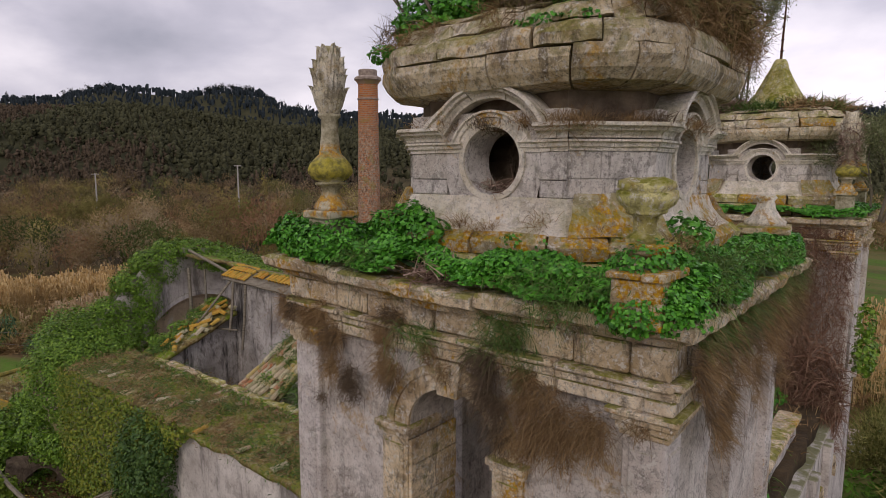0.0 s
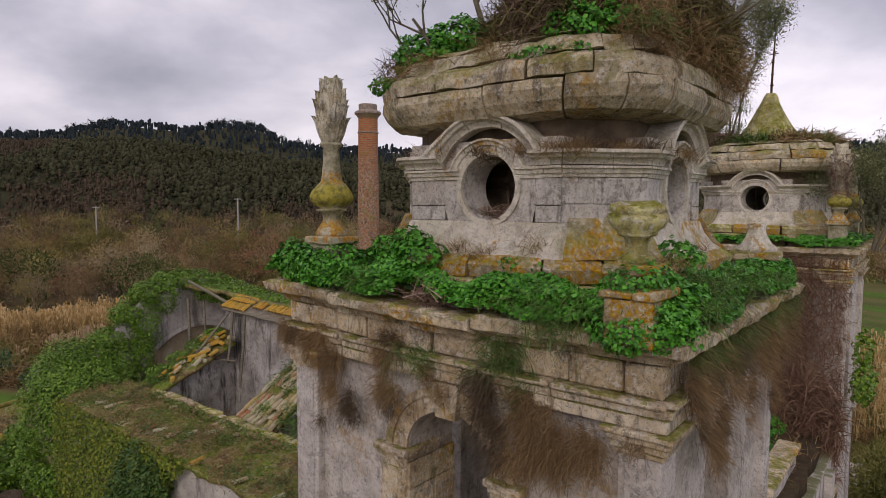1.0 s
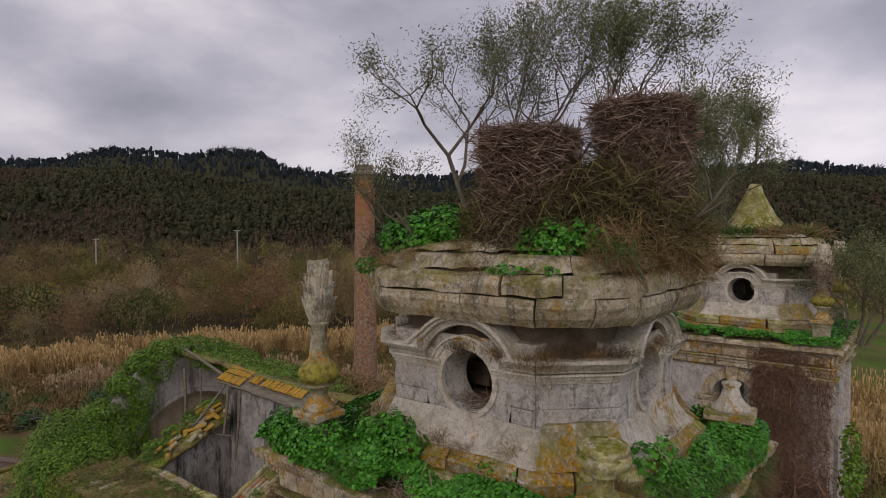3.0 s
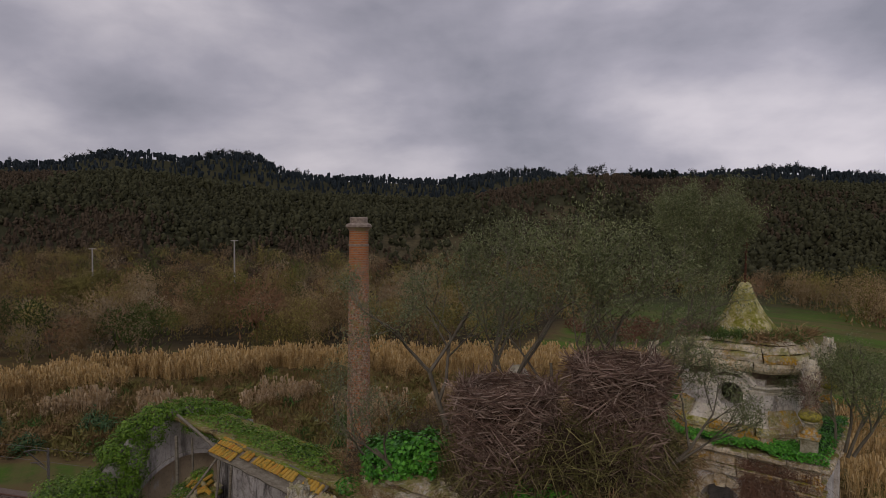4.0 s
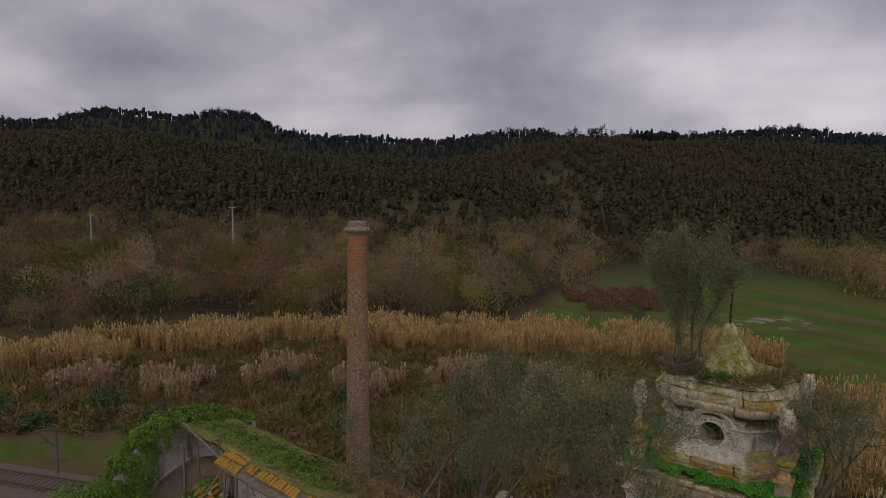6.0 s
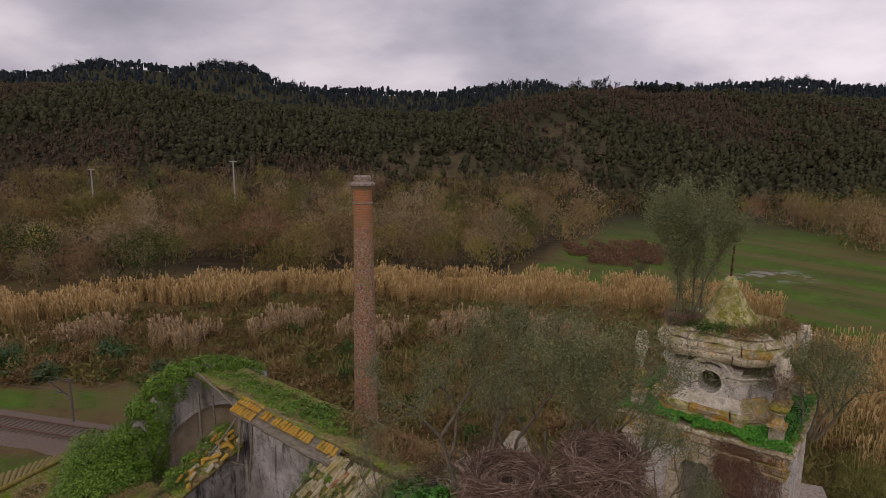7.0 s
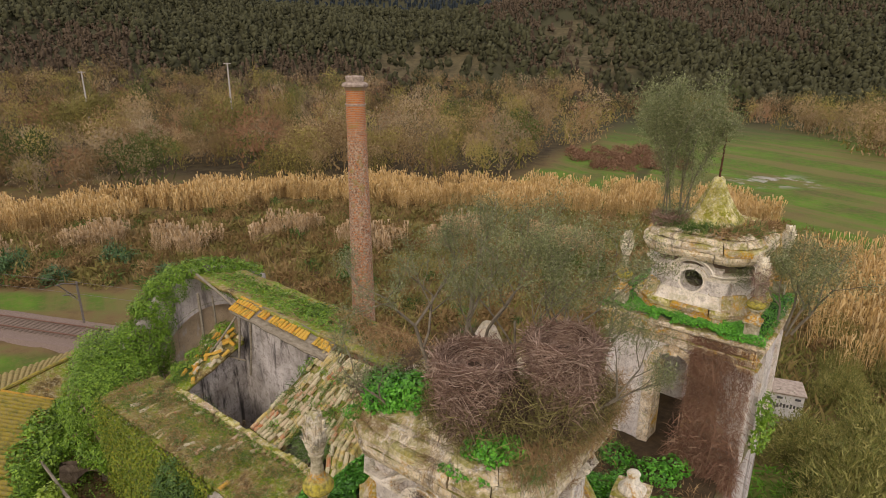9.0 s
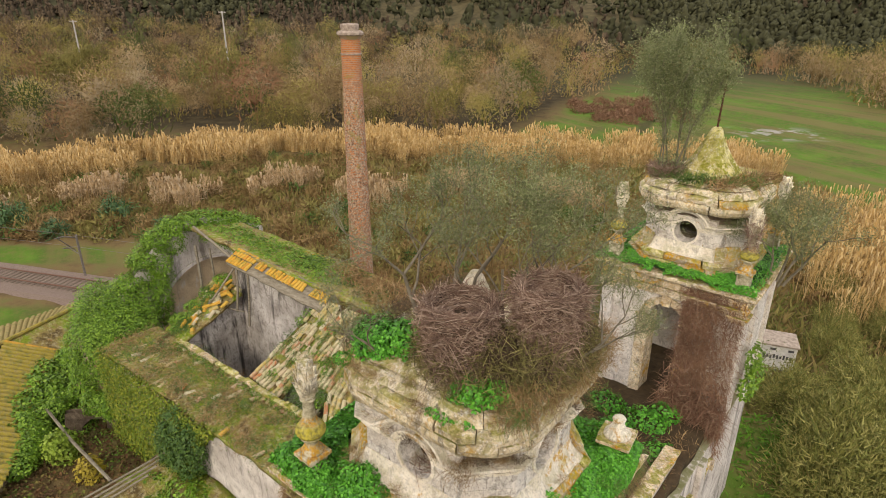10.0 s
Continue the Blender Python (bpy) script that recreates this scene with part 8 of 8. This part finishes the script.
# bramble and scrub between the building and the reeds
n = 2200
f_, s_ = FAR.uniform(38, 124, n), FAR.uniform(-95, 70, n)
edge_ = np.interp(s_, [-120, -73, -51, -25, 2, 40, 62], [86, 98, 113, 122, 118, 113, 106])
keep = (f_ < edge_ + 2) & ~((f_ > 60) & (f_ < 77) & (s_ < -22)) & ~((s_ > 62) & (f_ > 84)) & ~((s_ > 26) & (f_ < 58)) & ~((s_ < -18) & (f_ < 60))
pl = at_fs(f_[keep], s_[keep])
tone = FAR.uniform(size=len(pl))
for name, c0, c1, c2, lo, hi in (("brown_bramble", (0.13, 0.08, 0.035), (0.21, 0.14, 0.06), (0.29, 0.20, 0.10), 0, 0.58),
                                 ("olive_bramble", (0.11, 0.10, 0.03), (0.18, 0.155, 0.05), (0.25, 0.22, 0.08), 0.58, 0.92),
                                 ("green_bramble", (0.035, 0.07, 0.02), (0.06, 0.12, 0.03), (0.10, 0.16, 0.045), 0.92, 2)):
    stuff(name, spread([shrub(FAR, FAR.uniform(1.8, 3.0), FAR.uniform(1.2, 2.6), 170, 0.45) for _ in range(6)], pl[(tone >= lo) & (tone < hi)], FAR, 0.6, 1.3),
          wood_material(name, c0, c1, c2), "rough bramble scrub on the slope below the building", "scrub")

sE = FAR.uniform(-100, 10, 230)
fE = np.interp(sE, [-120, -73, -51, -25, 2, 40, 62], [86, 98, 113, 122, 118, 113, 106]) + 15 + 7 * FAR.uniform(size=230)
stuff("edge_scrub", spread([shrub(FAR, FAR.uniform(1.8, 3.0), FAR.uniform(1.8, 3.0), 260, 0.35) for _ in range(5)], at_fs(fE, sE), FAR, 0.8, 1.4),
      wood_material("edge_scrub", (0.10, 0.068, 0.034), (0.165, 0.115, 0.06), (0.22, 0.165, 0.085)), "brown thicket along the foot of the wood", "scrub")

# bushes and small trees by the hut and meadow
def broom(rng, r, h, n=5200):
    """A bushy upright shrub of many fine stems, paler at the tips."""
    d = unit(rng.normal(size=(n, 3)) * np.array([1, 1, 0.9]))
    d[:, 2] = np.abs(d[:, 2])
    lump = 0.8 + 0.2 * np.sin(d[:, 0] * 5 + 1) * np.cos(d[:, 1] * 6)
    p = d * np.array([r, r, h]) * (lump * rng.uniform(0.45, 0.95, n))[:, None]
    way = unit(d * 0.6 + np.array([0, 0, 0.3]) + rng.normal(scale=0.6, size=(n, 3)))
    return strips(p, p + way * (r * rng.uniform(0.06, 0.17, n))[:, None], np.full(n, 0.009 * r), rng)


temps = [broom(FAR, FAR.uniform(1.9, 2.6), FAR.uniform(2.4, 3.4)) for _ in range(5)]
bp = at_fs(np.array([22, 23, 25, 27, 30, 32, 24, 21, 29, 43, 47, 52, 50, 41, 55, 58, 60, 62, 20, 26, 34, 37]), np.array([18, 20.5, 20, 23, 25, 27, 22.5, 20, 20, 36, 41, 44, 37, 42, 40, 46, 50, 44, 17.5, 25, 30, 33]))
stuff("olive_bushes", spread(temps, bp, FAR, 0.95, 1.45), foliage_material("olive_bush_leaf", (0.10, 0.115, 0.025), (0.19, 0.195, 0.05), (0.34, 0.31, 0.11), 0.8), "rough olive-green bushes beside the hut", "bushes")
gp = at_fs(np.array([78, 82, 86, 80, 60, 64]), np.array([-52, -60, -48, -38, 30, 28]))
stuff("evergreen_bushes", spread([shrub(FAR, 2.4, 3.4, 420, 0.7) for _ in range(3)], gp, FAR, 0.9, 1.4), foliage_material("evergreen_leaf", (0.03, 0.07, 0.025), (0.05, 0.11, 0.04), (0.085, 0.16, 0.06), 0.7), "dark evergreen bushes in the scrub", "bushes")

rs = at_fs(FAR.uniform(158, 196, 90), FAR.uniform(38, 66, 90))
stuff("russet_scrub", spread([shrub(FAR, 2.6, 2.2, 240, 0.4) for _ in range(4)], rs, FAR, 0.8, 1.3), foliage_material("russet_bramble", (0.13, 0.07, 0.04), (0.20, 0.11, 0.065), (0.27, 0.16, 0.10), 0.9), "russet bramble patch beside the meadow", "scrub")

# rough grass between the wall, the hut and the bushes
n = 42000
gf, gs = FAR.uniform(17, 62, n), FAR.uniform(11, 46, n)
gp_ = at_fs(gf, gs)
lawn_ = (gf < 28) & (gs > 12.5)
for name, sel, c in (("lawn_grass", lawn_, ((0.05, 0.13, 0.012), (0.08, 0.20, 0.018), (0.13, 0.26, 0.03))), ("rough_grass", ~lawn_, ((0.09, 0.085, 0.022), (0.16, 0.14, 0.045), (0.12, 0.17, 0.03)))):
    p = gp_[sel]
    tip = p + np.concatenate([FAR.normal(scale=0.22, size=(len(p), 2)), FAR.uniform(0.12, 0.5, (len(p), 1)) * (0.5 if name == "lawn_grass" else 1.0)], 1)
    stuff(name, strips(p, tip, np.full(len(p), 0.07), FAR), foliage_material(name, *c, 0.9), "rough winter grass beside the building", "grass")

# tawny grass over the wet ground between the railway and the reeds
n = 46000
gf, gs = FAR.uniform(44, 124, n), FAR.uniform(-100, 66, n)
edge_ = np.interp(gs, [-120, -73, -51, -25, 2, 40, 62], [86, 98, 113, 122, 118, 113, 106])
sel = (gf < edge_) & ~((gf > 58) & (gf < 77) & (gs < -20)) & ~((gs < -18) & (gf < 60))
p = at_fs(gf[sel], gs[sel])
tip = p + np.concatenate([FAR.normal(scale=0.45, size=(len(p), 2)), FAR.uniform(0.4, 1.3, (len(p), 1))], 1)
stuff("tawny_grass", strips(p, tip, np.full(len(p), 0.17), FAR), foliage_material("tawny_grass", (0.15, 0.105, 0.04), (0.25, 0.19, 0.075), (0.15, 0.165, 0.04), 0.9), "rank tawny winter grass among the brambles", "grass")
